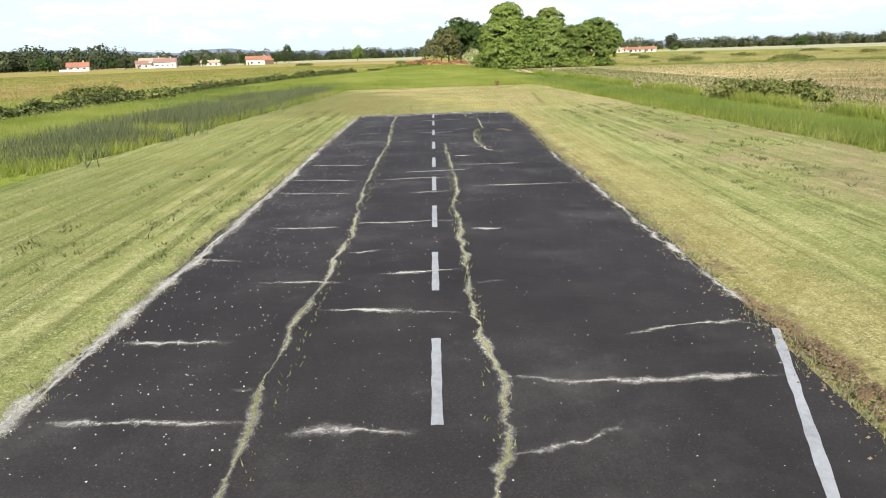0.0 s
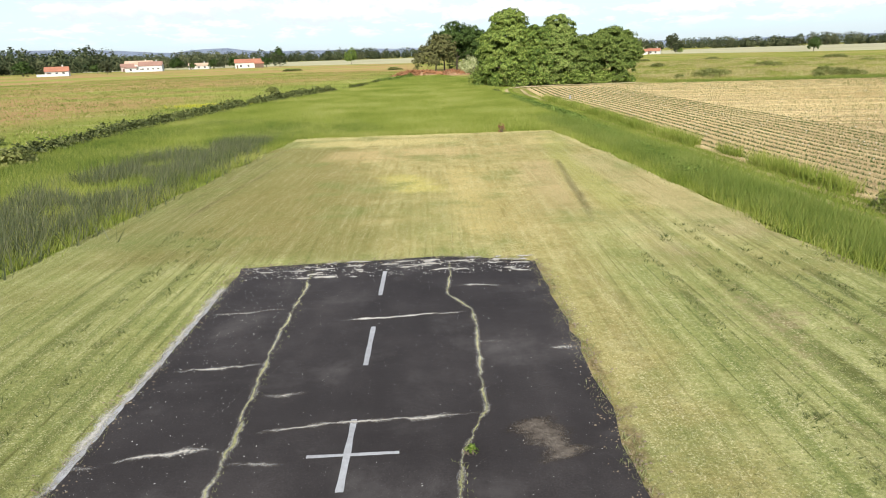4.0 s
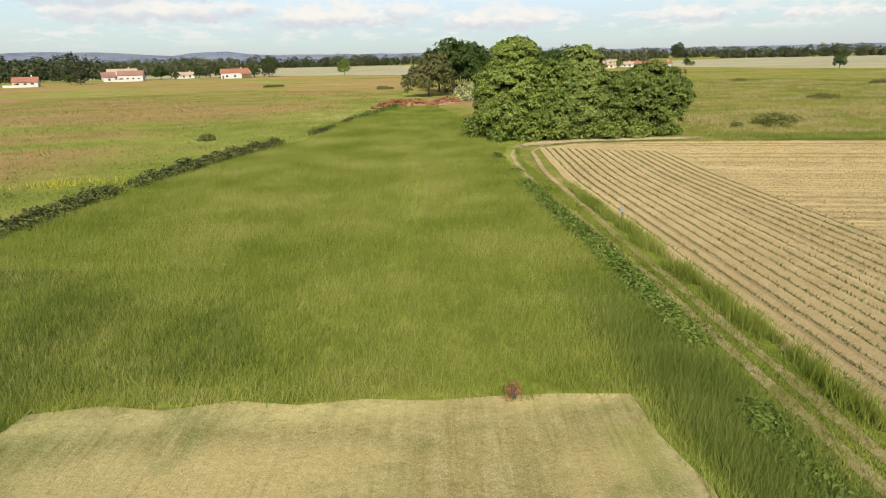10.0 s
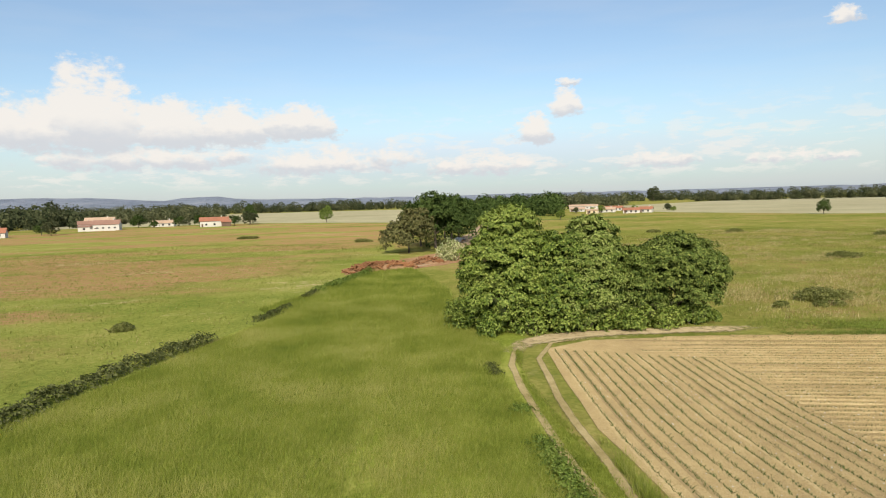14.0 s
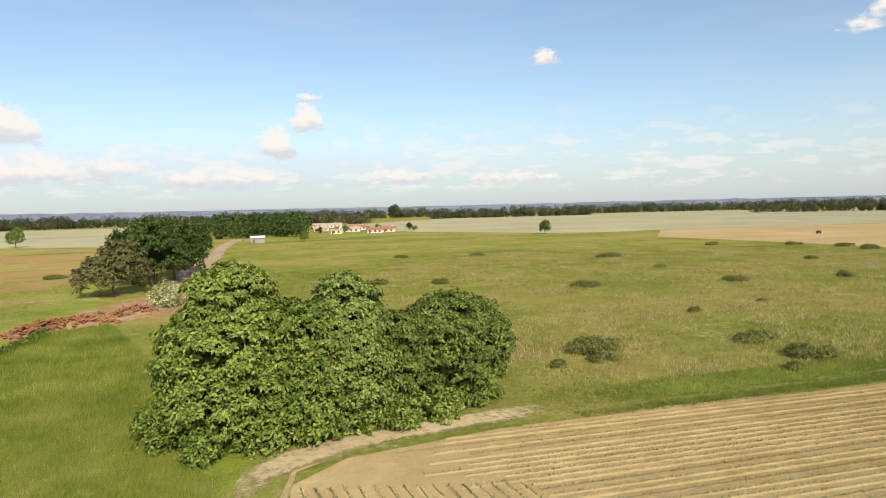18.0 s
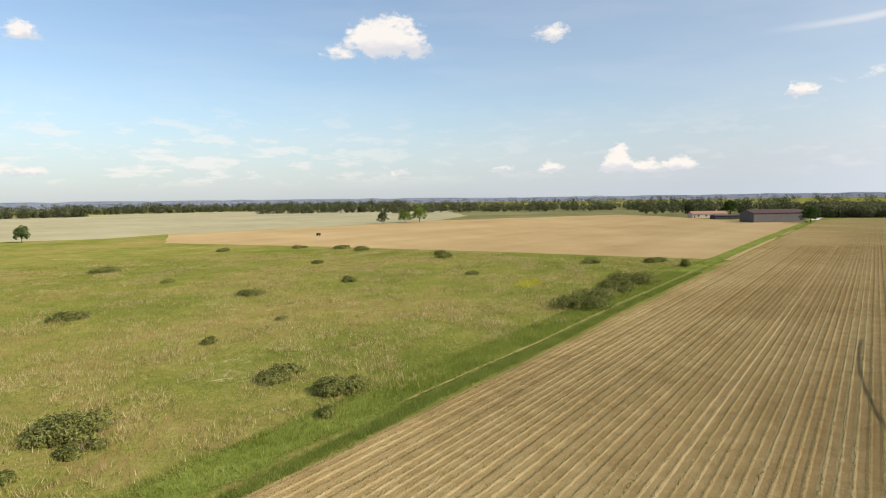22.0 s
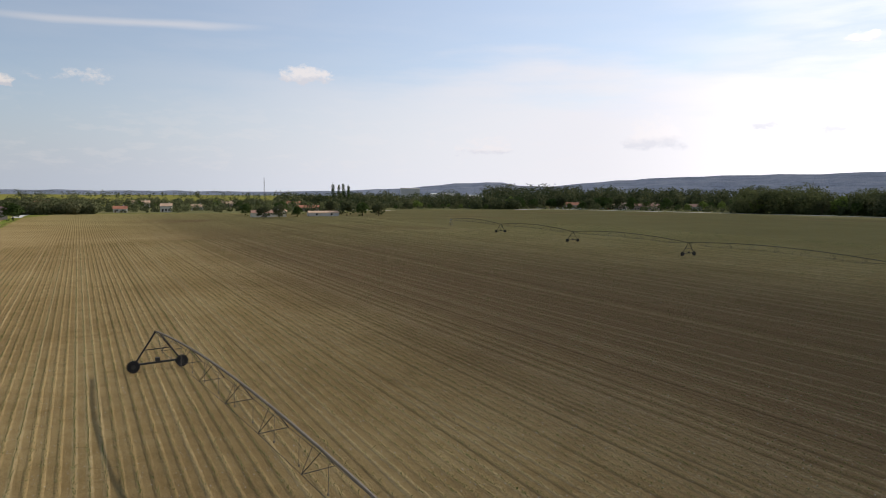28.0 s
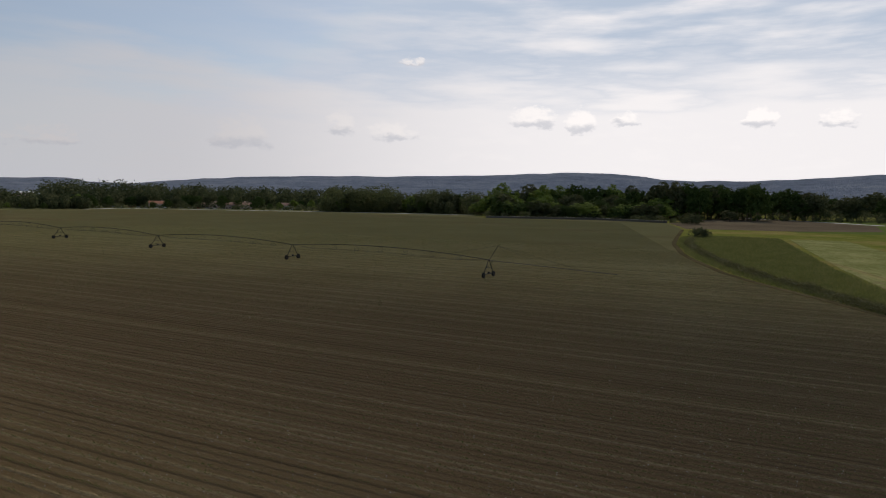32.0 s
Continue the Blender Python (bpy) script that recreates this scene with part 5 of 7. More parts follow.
kept.sort(key=lambda l: abs(l[0][1] + slope * (50 - l[0][0]) - 85))
for line in kept[:260]:
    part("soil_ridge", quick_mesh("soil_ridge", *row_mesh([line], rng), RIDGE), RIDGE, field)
far_lines = []
for k in range(1, 640):
    y0 = 128.6 - k * ROW * math.hypot(1, slope)
    xs = np.arange(210 if k < 330 else 30, 560, 10)
    xs = xs[inside(np.stack([xs, y0 + slope * xs], 1), mfld)]
    if len(xs) > 2:
        x0 = max(xs[0], 260) if k < 330 else xs[0]
        if xs[-1] > x0 + 10:
            far_lines.append(((x0, y0 + slope * x0), (xs[-1], y0 + slope * xs[-1])))
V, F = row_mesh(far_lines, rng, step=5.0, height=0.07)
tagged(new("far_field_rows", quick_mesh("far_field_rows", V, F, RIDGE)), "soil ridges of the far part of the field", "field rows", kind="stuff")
for line in head_lines:
    part("soil_ridge", quick_mesh("soil_ridge", *row_mesh([line], rng, step=0.8, height=0.03), RIDGE), RIDGE, field)
V, F = row_mesh(kept[260:], rng, step=0.8, height=0.05)
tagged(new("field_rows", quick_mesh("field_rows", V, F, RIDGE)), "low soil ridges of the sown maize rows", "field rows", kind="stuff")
near = scatter([(17, 119), (17, 60), (20, 0), (60, -20), (130, 0), (140, 96), (60, 114)], 170000, rng)
near = near[rng.uniform(0, 1, len(near)) < np.clip(1.6 - np.hypot(near[:, 0] - 50, near[:, 1] - 85) / 55, 0.1, 1)]
pebbles(len(near), [(0, 0), (1, 0), (1, 1), (0, 1)], 0.05, GROUND + 0.055, "soil_clods", "dry clods of soil between the rows", SOIL, near)
near = near[rng.uniform(0, 1, len(near)) < 0.2]
pebbles(len(near), [(0, 0), (1, 0), (1, 1), (0, 1)], 0.038, GROUND + 0.07, "field_stones", "pale stones lying on the field", PEBBLE, near)


def seedlings(lines, gap, rng):
    P = []
    for a, b in lines:
        a, b = np.array(a), np.array(b)
        L = np.linalg.norm(b - a)
        k = int(L / gap)
        t = (np.arange(k) + rng.uniform(0, 0.6, k)) * (L / max(k, 1))
        q = a + (b - a) * (t / L)[:, None]
        dist = np.hypot(q[:, 0] - 50, q[:, 1] - 85)
        keep = rng.uniform(0, 1, k) < np.clip(60 / np.maximum(dist, 1), 0.12, 1)
        P.append(q[keep])
    return np.concatenate(P)


plants = seedlings([l for row in head_lines for l in zip(row, row[1:]) if l[1][1] > 10], 0.085, rng)
plants = np.concatenate([plants, seedlings(kept, 0.13, rng)])
blades("maize_seedlings", plants, rng, (0.07, 0.17), 0.03, 2, 0.035, 0.7, SEEDLING, "young maize seedlings in rows", GROUND + 0.07, "crop")

# ---- grass ----
NEAR_TALL = [(-29, 15), (-15.6, 22), (-12.6, 44), (-9.6, 67.2), (8.6, 66.2), (9.0, 55), (9.2, 12), (12, 12), (11.6, 66), (12, 90), (12.4, 116), (14, 122), (12, 134), (11, 150), (-6, 152), (-13, 128), (-20, 106), (-24, 80), (-27, 58)]
pts = scatter(NEAR_TALL, 110000, rng)
lane = 1.15 + (pts[:, 1] - 82.6) * 0.06
pts = pts[~((pts[:, 1] > 78) & (pts[:, 1] < 104) & ((np.abs(pts[:, 0] - lane) < 0.16) | (np.abs(pts[:, 0] - lane - 0.8) < 0.16)))]   # two old wheel marks
blades("tall_grass", pts, rng, (0.2, 0.45), 0.0125, 6, 0.17, 0.4, BLADE, "uncut tall green grass")
pts = scatter([(9.3, 14), (9.5, 60), (8.9, 66.5), (8.6, 76), (11.6, 76), (11.5, 66), (11.2, 14)], 12000, rng)
pts = pts[rng.uniform(62, 77, len(pts)) > pts[:, 1]]
pts[:, 0] += np.abs(rng.normal(0, 0.5, len(pts)))
blades("tall_grass", pts, rng, (0.3, 0.6), 0.011, 8, 0.16, 0.4, DARKGRASS, "dense dark tall grass on the bank")
pts = scatter([(-12, 148), (12, 133), (13, 160), (9, 191), (2, 188)], 9000, rng)
blades("tall_grass", pts, rng, (0.3, 0.6), 0.03, 5, 0.3, 0.3, BLADE, "far end of the uncut grass")
# ragged grass and crumbs along the paving's edges
edge = []
for a, b in zip(RUN, RUN[1:]):
    L = math.hypot(b[0] - a[0], b[1] - a[1])
    f = rng.uniform(0, 1, (int(L * 26), 1))
    edge.append(np.array(a) + (np.array(b) - np.array(a)) * f)
edge = np.concatenate(edge)
pts = edge + rng.normal(0, 0.09, edge.shape)
pts = pts[np.array([noise.noise(Vector((x * 1.2, y * 1.2, 3))) > -0.25 for x, y in pts])]
blades("edge_grass", pts, rng, (0.03, 0.08), 0.009, 6, 0.05, 0.8, BLADE_M, "grass creeping over the runway's edge", 0.0)
pts = np.concatenate([edge, edge, edge]) + rng.normal(0, 0.16, (3 * len(edge), 2))
pebbles(len(pts), RUN, 0.022, 0.015, "edge_crumbs", "crumbs of soil and asphalt along the runway's edge", TRACK_SOIL, pts)
pts = scatter([(-15.4, 4), (-15.2, 22), (-12.4, 44), (-9.6, 67), (8.5, 66), (8.9, 55), (9.1, 4)], 70000, rng)
pts = pts[~inside(pts, np.array(RUN))]
blades("mown_grass", pts, rng, (0.02, 0.045), 0.008, 3, 0.06, 0.8, BLADE_M, "short mown grass stubble", -0.03)
pts = scatter([(9.6, 66), (11.6, 60), (12, 90), (13.4, 112), (15.4, 121), (14.6, 121), (13.8, 112), (14.2, 94), (14.3, 60), (14.0, 14), (11.5, 14), (11.2, 60)], 17000, rng)
blades("track_grass", pts, rng, (0.06, 0.2), 0.016, 5, 0.12, 0.5, BLADE, "rough grass between the wheel ruts")
pts = scatter([(9.6, -20), (14.6, -25), (18, -41), (22.4, -57.6), (26, -78), (27.2, -113), (26.8, -130), (23, -174), (15, -218), (4, -236), (-26, -226), (-2, -100)], 22000, rng)
blades("bank_grass", pts, rng, (0.4, 0.9), 0.05, 5, 0.3, 0.45, BANK, "tall grass on the southern bank")
pts = scatter(DRYP, 9000, rng)
blades("mown_grass", pts, rng, (0.015, 0.035), 0.008, 3, 0.06, 0.9, BLADE_M, "short dry cut grass", -0.02)
# no ditch is modelled here: its shade is put into darker grass blades
strip_n = [(x, y + 0.25) for x, y in NORTH_EDGE[:-2]] + [(x, y + 1.55) for x, y in NORTH_EDGE[:-2]][::-1]
pts = scatter(strip_n, 15000, rng)
pts = pts[rng.uniform(0, 1, len(pts)) < np.clip((pts[:, 0] - 36) / 30, 0.2, 1)]
pts += rng.normal(0, 0.18, pts.shape)
blades("margin_grass", pts, rng, (0.12, 0.3), 0.022, 6, 0.14, 0.45, DARKGRASS, "dense grass along the field's edge, a ditch's shade put into its dark green", -0.08)
strip_n = [(x, y + 2.8) for x, y in NORTH_EDGE[:-2]] + [(x, y + 7.5) for x, y in NORTH_EDGE[:-2]][::-1]
pts = scatter(strip_n, 15000, rng)
pts = pts[rng.uniform(0, 1, len(pts)) < np.clip((pts[:, 0] - 38) / 40, 0.05, 1)]
blades("margin_grass", pts, rng, (0.15, 0.4), 0.025, 5, 0.2, 0.45, LUSHBLADE, "lush green grass in the field's margin", -0.08)
pts = scatter([(39, 124), (60, 119), (110, 109), (200, 87), (215, 150), (225, 225), (120, 290), (40, 250), (36, 160), (40, 135)], 56000, rng)
blades("meadow_grass", pts, rng, (0.12, 0.35), 0.025, 5, 0.35, 0.5, BLADE_G, "rough meadow grass tufts")
cl = scatter([(45, 125), (200, 90), (220, 200), (120, 280), (45, 220)], 420, rng)
pts = (np.repeat(cl, 40, 0) + rng.normal(0, 1, (len(cl) * 40, 2)) * [2.4, 1.3])
blades("dry_grass", pts, rng, (0.25, 0.6), 0.032, 5, 0.2, 0.4, BLADE_D, "straw-coloured dry grass clumps")
cl = scatter([(48, 128), (110, 113), (120, 150), (60, 165)], 90, rng)
pts = np.repeat(cl, 30, 0) + rng.normal(0, 1, (len(cl) * 30, 2)) * [1.3, 0.7]
blades("dry_grass", pts, rng, (0.25, 0.55), 0.02, 5, 0.15, 0.35, BLADE_D, "pale dry grass tufts in the near meadow")
for x, y, n in ((-26.1, 107.8, 120), (147.1, 124.0, 420)):
    pts = rng.normal(0, 1, (n, 2)) * [3.2, 1.2] + [x, y]
    blades("yellow_flowers", pts, rng, (0.2, 0.4), 0.03, 4, 0.2, 0.5, YELLOW, "patch of small yellow meadow flowers", category="flowers")
pts = scatter([(-29, 30), (-24, 84), (-13, 131), (0, 185), (4, 260), (-60, 300), (-160, 220), (-120, 60), (-60, 20)], 30000, rng)
blades("west_meadow_grass", pts, rng, (0.12, 0.3), 0.03, 4, 0.35, 0.5, BLADE_G, "rough western meadow grass")
cl = scatter([(-30, 70), (-10, 150), (-4, 290), (-120, 300), (-160, 150)], 150, rng)
pts = (np.repeat(cl, 40, 0) + rng.normal(0, 1, (len(cl) * 40, 2)) * [5, 2])
blades("west_dry_grass", pts, rng, (0.1, 0.3), 0.03, 3, 0.3, 0.5, BLADE_D, "reddish dry grass streaks")

pts = scatter([(-26, 50), (-12.8, 50), (-9.9, 67.5), (-3, 69), (-7, 80), (-24, 82)], 15000, rng)
pts = pts[np.array([noise.noise(Vector((x * 0.2, y * 0.16, 8))) for x, y in pts]) + rng.uniform(-0.45, 0.45, len(pts)) > 0.0]
blades("dark_weeds", pts, rng, (0.25, 0.5), 0.013, 6, 0.15, 0.4, DARKGRASS, "darker green weeds among the tall grass")
pts = scatter([(-20.4, 24), (-15.9, 24), (-13.2, 47), (-12.3, 55), (-10.4, 65), (-15, 66), (-18, 55)], 9000, rng)
pts += rng.normal(0, 0.7, pts.shape)
pts = pts[np.array([noise.noise(Vector((x * 0.35, y * 0.25, 6))) > -0.2 for x, y in pts])]
blades("grey_weeds", pts, rng, (0.4, 0.75), 0.02, 4, 0.14, 0.35, THISTLE, "grey-purple dead weeds along the mown edge")

# ---- brambles ----
for x, y, w, h in ((55.5, 138, 8.5, 1.6), (53, 134.6, 4, 0.9), (73, 132.5, 6, 1.2), (72, 124.6, 7, 1.5), (119, 170, 6, 1.3), (141.5, 161.6, 5, 1.3), (91, 181.5, 7, 1.3), (203, 164.5, 9, 1.6), (198, 161, 7, 1.3), (61, 212, 6, 1.3), (72, 205.5, 6, 1.2),
                   (152, 104.5, 13, 3.0), (122.5, 110, 12, 2.4), (140, 106.5, 9, 2.2), (133, 109, 8, 1.8), (190.8, 118, 9, 2.0), (196, 102, 8, 1.3), (186.5, 94.6, 3.5, 2.2), (219, 199, 9, 1.4), (225, 211, 7, 1.3), (223, 227, 7, 1.3), (142, 232, 9, 1.5),
                   (48, 134.8, 2.5, 0.9), (65, 122.2, 2.5, 0.9), (118, 266, 7, 1.2), (96, 279, 6, 1.2), (206, 248, 8, 1.3), (-2.8, 282, 7, 1.2), (-50, 327, 9, 1.2), (-25, 139, 4, 0.9), (-26.5, 59.5, 6, 1.3), (-36, 70, 7, 1.2), 
                   (100, 150, 3, 0.7), (84, 150, 3, 0.7), (160, 140, 4, 0.8), (130, 200, 4, 0.8), (175, 190, 5, 0.9)):
    shrub("bramble_bush", x, y, w * 0.92, h * 0.75, BUSH, rng, "low olive-green bramble thicket in the meadow", "brambles in the meadow", int(700 + 240 * w), 0.26)

for x, y, w, h in ((15.6, 39.4, 5.0, 1.3), (17.6, 37.4, 4.5, 1.2)):
    shrub("field_bush", x, y, w, h, BUSH, rng, "low green bush at the field's edge", "", 1600, 0.2)

# bramble hedge along the western ditch
def thicket(name, line, width, height, mat, label, per_m, leaf, rng, gaps=-0.28):
    C, N = [], []
    for a, b in zip(line, line[1:]):
        a, b = np.array(a, float), np.array(b, float)
        L = np.linalg.norm(b - a)
        k = int(L * per_m)
        t = rng.uniform(0, 1, (k, 1))
        q = a + (b - a) * t
        keep = np.array([noise.noise(Vector((x * 0.16, y * 0.16, 2))) > gaps for x, y in q])
        hh = np.array([0.55 + 0.8 * abs(noise.noise(Vector((x * 0.35, y * 0.35, 7)))) for x, y in q])
        o = rng.normal(0, 0.4, (k, 2)) * width
        z = height * hh * np.maximum(0.1, 1 - (np.linalg.norm(o, axis=1) / width) ** 2) * rng.uniform(0.5, 1.0, k)
        C.append(np.concatenate([q + o, z[:, None]], 1)[keep])
        N.append(np.concatenate([o / width, np.ones((k, 1))], 1)[keep])
    V, F = leaf_cloud(np.concatenate(C), np.concatenate(N), leaf, rng, fan=2)
    return tagged(new(name, quick_mesh(name, V, F, mat)), label, "hedge", kind="stuff")


thicket("bramble_hedge", [(-30, 38), (-26.5, 60), (-24.5, 80), (-22.5, 94), (-20, 108), (-16.8, 121), (-13.4, 130)], 1.3, 1.3, BRAMBLE, "low dark bramble hedge along the ditch", 70, 0.28, rng)
thicket("bramble_hedge", [(-13.4, 130), (-9.6, 143), (-6, 163)], 1.1, 0.8, BRAMBLE, "sparse low brambles along the ditch", 45, 0.24, rng, 0.0)
thicket("bramble_hedge", [(-6, 163), (2.5, 191), (8, 200)], 1.6, 1.1, LIME, "green brambles along the end of the ditch", 70, 0.28, rng, -0.2)
thicket("bramble_hedge", [(10.4, 46), (11.2, 58), (11.6, 66), (12.0, 72), (12.25, 80), (11.95, 89), (11.9, 98), (12.0, 106)], 0.95, 0.5, LIME, "low leafy green brambles beside the track", 170, 0.17, rng, -0.12)
thicket("bramble_hedge", [(11.9, 100), (11.9, 118), (12.5, 126)], 0.7, 0.45, BRAMBLE, "scattered brambles beside the track", 90, 0.17, rng, 0.05)
pts = scatter([(14.15, 14), (14.8, 14), (15.0, 66), (15.3, 82), (15.1, 100), (14.6, 100), (14.5, 82), (14.3, 60)], 3200, rng)
pts = pts[np.array([noise.noise(Vector((x, y * 0.35, 11))) > -0.15 for x, y in pts])]
blades("field_edge_grass", pts, rng, (0.35, 0.75), 0.018, 8, 0.13, 0.35, BLADE, "tall tufts of grass along the field's edge")
thicket("bramble_hedge", [(13.4, 10), (13.4, -22), (16.5, -45), (21, -70), (22.5, -95), (22.5, -120), (21.5, -145), (19.5, -172), (13, -205)], 2.6, 1.5, OLIVE, "olive-grey scrub and rank grass on the bank of the field", 150, 0.3, rng, -0.5)
ribbon("edge_rut", [(14.2, 8), (15.6, -24), (19.1, -41), (23.5, -57.6), (27.3, -78), (28.4, -113), (28.1, -130), (24.2, -174), (16.8, -218), (2, -300)], 2.4, 0.115, ground_mat("dark_moist_soil", (0.06, 0.05, 0.025), (0.1, 0.08, 0.04), (0.16, 0.125, 0.065), soft=(1.5, 0.25, 0.7)), "dark wheel rut round the field's edge", seed=4)
# weeds in the runway's joints, dark clumps left by the mower
pts = np.concatenate([np.stack([np.linspace(x0, x1, 60) + rng.normal(0, 0.05, 60), np.linspace(y0, y1, 60)], 1) for x0, y0, x1, y1 in ((-6.3, 2, -5.66, 13.2), (-5.66, 13.2, -5.14, 26), (-5.14, 26, -4.86, 36.6), (-3.95, 6.2, -3.72, 14.7), (-3.6, 15, -3.17, 24.6), (-1.95, 23.6, -1.72, 27.9))])
blades("joint_weeds", pts, rng, (0.015, 0.05), 0.01, 4, 0.03, 0.8, BLADE_M, "small weeds growing in the runway's joints", 0.02)
lanes = np.concatenate([np.stack([x + 0.055 * y + rng.normal(0, 0.1, 170), y], 1) for x in (-12.2, -11.3, -10.4, -9.5, 2.2, 3.4, 4.3, 5.1, 6.0, 6.8) for y in [rng.uniform(2, 42, 170)]])
lanes = lanes[np.array([noise.noise(Vector((x * 0.5, y * 0.35, 4))) > 0.02 for x, y in lanes])]
blades("mower_clumps", lanes, rng, (0.04, 0.09), 0.016, 7, 0.07, 0.8, BRAMBLE, "dark clumps of cut grass along the mower's lanes", -0.03)

# ---- buildings ----
WHITE = plain_mat("white_render", (0.58, 0.55, 0.48), 0.9, 3.0, 0.08)
CREAM = plain_mat("cream_render", (0.72, 0.6, 0.38), 0.9, 3.0, 0.08)
GREYW = plain_mat("grey_cladding", (0.1, 0.093, 0.09), 0.8, 3.0, 0.12)
PINKW = plain_mat("pinkish_render", (0.5, 0.38, 0.33), 0.9, 3.0, 0.1)
CONC = plain_mat("pale_concrete", (0.5, 0.48, 0.45), 0.9, 1.0, 0.12)
TILE = plain_mat("orange_roof_tiles", (0.36, 0.15, 0.085), 0.9, 2.0, 0.25)
TILE_B = plain_mat("brown_roof_tiles", (0.30, 0.17, 0.12), 0.9, 2.0, 0.25)
TILE_P = plain_mat("pale_roof_tiles", (0.48, 0.33, 0.22), 0.9, 2.0, 0.2)
SHEET = plain_mat("pale_sheet_roof", (0.62, 0.62, 0.60), 0.6, 1.0, 0.1)
DARKROOF = plain_mat("dark_red_sheet_roof", (0.075, 0.04, 0.036), 0.7, 1.0, 0.15)
GLASS = plain_mat("dark_window_glass", (0.03, 0.035, 0.04), 0.15, 3.0, 0.1, spec=0.6)
SHUTTER = plain_mat("brown_shutters", (0.14, 0.09, 0.06), 0.7, 6.0, 0.2)


def house(name, x, y, rz, w, d, wall_h, roof_h, wall, roof, label, windows=4, door=True, chimney=True, category="house"):
    """Gabled house, ridge along local x, its front towards local -y."""
    top = empty(name, pose(x, y, GROUND, 0, 0, rz), label, category)
    bm = bmesh.new()
    vs = [bm.verts.new(p) for p in ((-w / 2, -d / 2, -0.3), (w / 2, -d / 2, -0.3), (w / 2, d / 2, -0.3), (-w / 2, d / 2, -0.3), (-w / 2, -d / 2, wall_h), (w / 2, -d / 2, wall_h), (w / 2, d / 2, wall_h), (-w / 2, d / 2, wall_h), (-w / 2, 0, wall_h + roof_h), (w / 2, 0, wall_h + roof_h))]
    for f in ((0, 1, 5, 4), (2, 3, 7, 6), (1, 2, 6, 9, 5), (3, 0, 4, 8, 7), (3, 2, 1, 0), (4, 5, 9, 8), (6, 7, 8, 9)):
        bm.faces.new([vs[i] for i in f])
    part("wall", bm, wall, top)
    for s in (-1, 1):
        bm = bmesh.new()
        ang = math.atan2(roof_h, d / 2)
        L = math.hypot(roof_h, d / 2) + 0.5
        m = Matrix.Translation((0, 0, wall_h + roof_h + 0.09)) @ Matrix.Rotation(-s * ang, 4, "X") @ Matrix.Translation((0, s * L / 2, 0))
        box(bm, w + 0.8, L, 0.16, m)
        part("roof", bm, roof, top)
    if chimney:
        bm = bmesh.new()
        box(bm, 0.7, 0.7, 1.6, Matrix.Translation((w * 0.25, 0.4, wall_h + roof_h + 0.3)), 0.03)
        part("chimney", bm, wall, top)
    for i in range(windows):
        wx = -w / 2 + w * (i + 0.5 + (0.25 if door else 0)) / (windows + (0.5 if door else 0))
        bm = bmesh.new()
        box(bm, 1.3, 0.12, 1.3, Matrix.Translation((wx, -d / 2 - 0.02, min(1.6, wall_h * 0.55))))
        win = part("window", bm, SHUTTER, top)
        bm = bmesh.new()
        box(bm, 1.1, 0.06, 1.1, Matrix.Translation((wx, -d / 2 - 0.07, min(1.6, wall_h * 0.55))))
        part("pane", bm, GLASS, win)
    if door:
        bm = bmesh.new()
        box(bm, 1.1, 0.1, 2.1, Matrix.Translation((-w / 2 + 1.4, -d / 2 - 0.02, 1.05)))
        part("door", bm, SHUTTER, top)
    return top


def garden_wall(x0, y0, x1, y1, h, mat, label):
    a, b = Vector((x0, y0, 0)), Vector((x1, y1, 0))
    top = empty("garden_wall", pose((x0 + x1) / 2, (y0 + y1) / 2, GROUND, 0, 0, math.degrees(math.atan2(y1 - y0, x1 - x0))), label, "wall")
    part("masonry", box(bmesh.new(), (b - a).length, 0.3, h, Matrix.Translation((0, 0, h / 2 - 0.1)), 0.04), mat, top)
    part("coping", box(bmesh.new(), (b - a).length + 0.1, 0.42, 0.1, Matrix.Translation((0, 0, h - 0.05)), 0.02), CONC, top)


house("house", -108, 510, 14, 18, 10, 3.8, 2.4, WHITE, TILE, "white single-storey house with an orange tiled roof", 3)
house("porch", -99.5, 506, 14, 6, 5, 3.0, 0.9, SHUTTER, TILE, "dark open porch with a tiled roof", 0, False, False)
house("house", -172, 499, 12, 15, 10, 4.0, 2.6, WHITE, TILE_B, "white house with a brown tiled roof", 4)
house("garage", -184, 495, 12, 7, 7, 2.8, 0.8, WHITE, TILE_B, "white flat-looking garage beside the house", 1, False, False)
garden_wall(-180, 488, -164, 491.5, 1.5, WHITE, "long white garden wall")
house("house", -199, 424, 20, 12, 9, 2.8, 2.4, WHITE, TILE, "low white house under a broad orange roof", 3)
garden_wall(-206, 414, -192, 418, 1.4, WHITE, "white rendered garden wall")
house("house", -153, 548, 8, 15, 9, 2.6, 1.8, WHITE, TILE_P, "low house with a pale brown roof", 3)
house("house", -208, 575, 12, 20, 10, 5.0, 2.6, WHITE, TILE_P, "white house standing among dark trees", 4)
house("house", -206, 545, 25, 9, 8, 3.4, 2.2, PINKW, TILE_B, "small reddish house half hidden by trees", 2)
house("cottage", 157, 528, -25, 8, 7, 2.4, 0.9, CREAM, TILE_P, "small yellow cottage with a pale roof", 2)
house("house", 180, 512, -22, 11, 8, 2.3, 1.5, WHITE, TILE, "white house with an orange roof", 3)
house("house", 194, 519, -30, 9, 8, 2.4, 1.7, WHITE, TILE, "white gabled house with an orange roof", 2)
house("house", 178, 556, -22, 13, 9, 2.3, 1.5, WHITE, TILE_P, "low white house with a pale roof", 3)
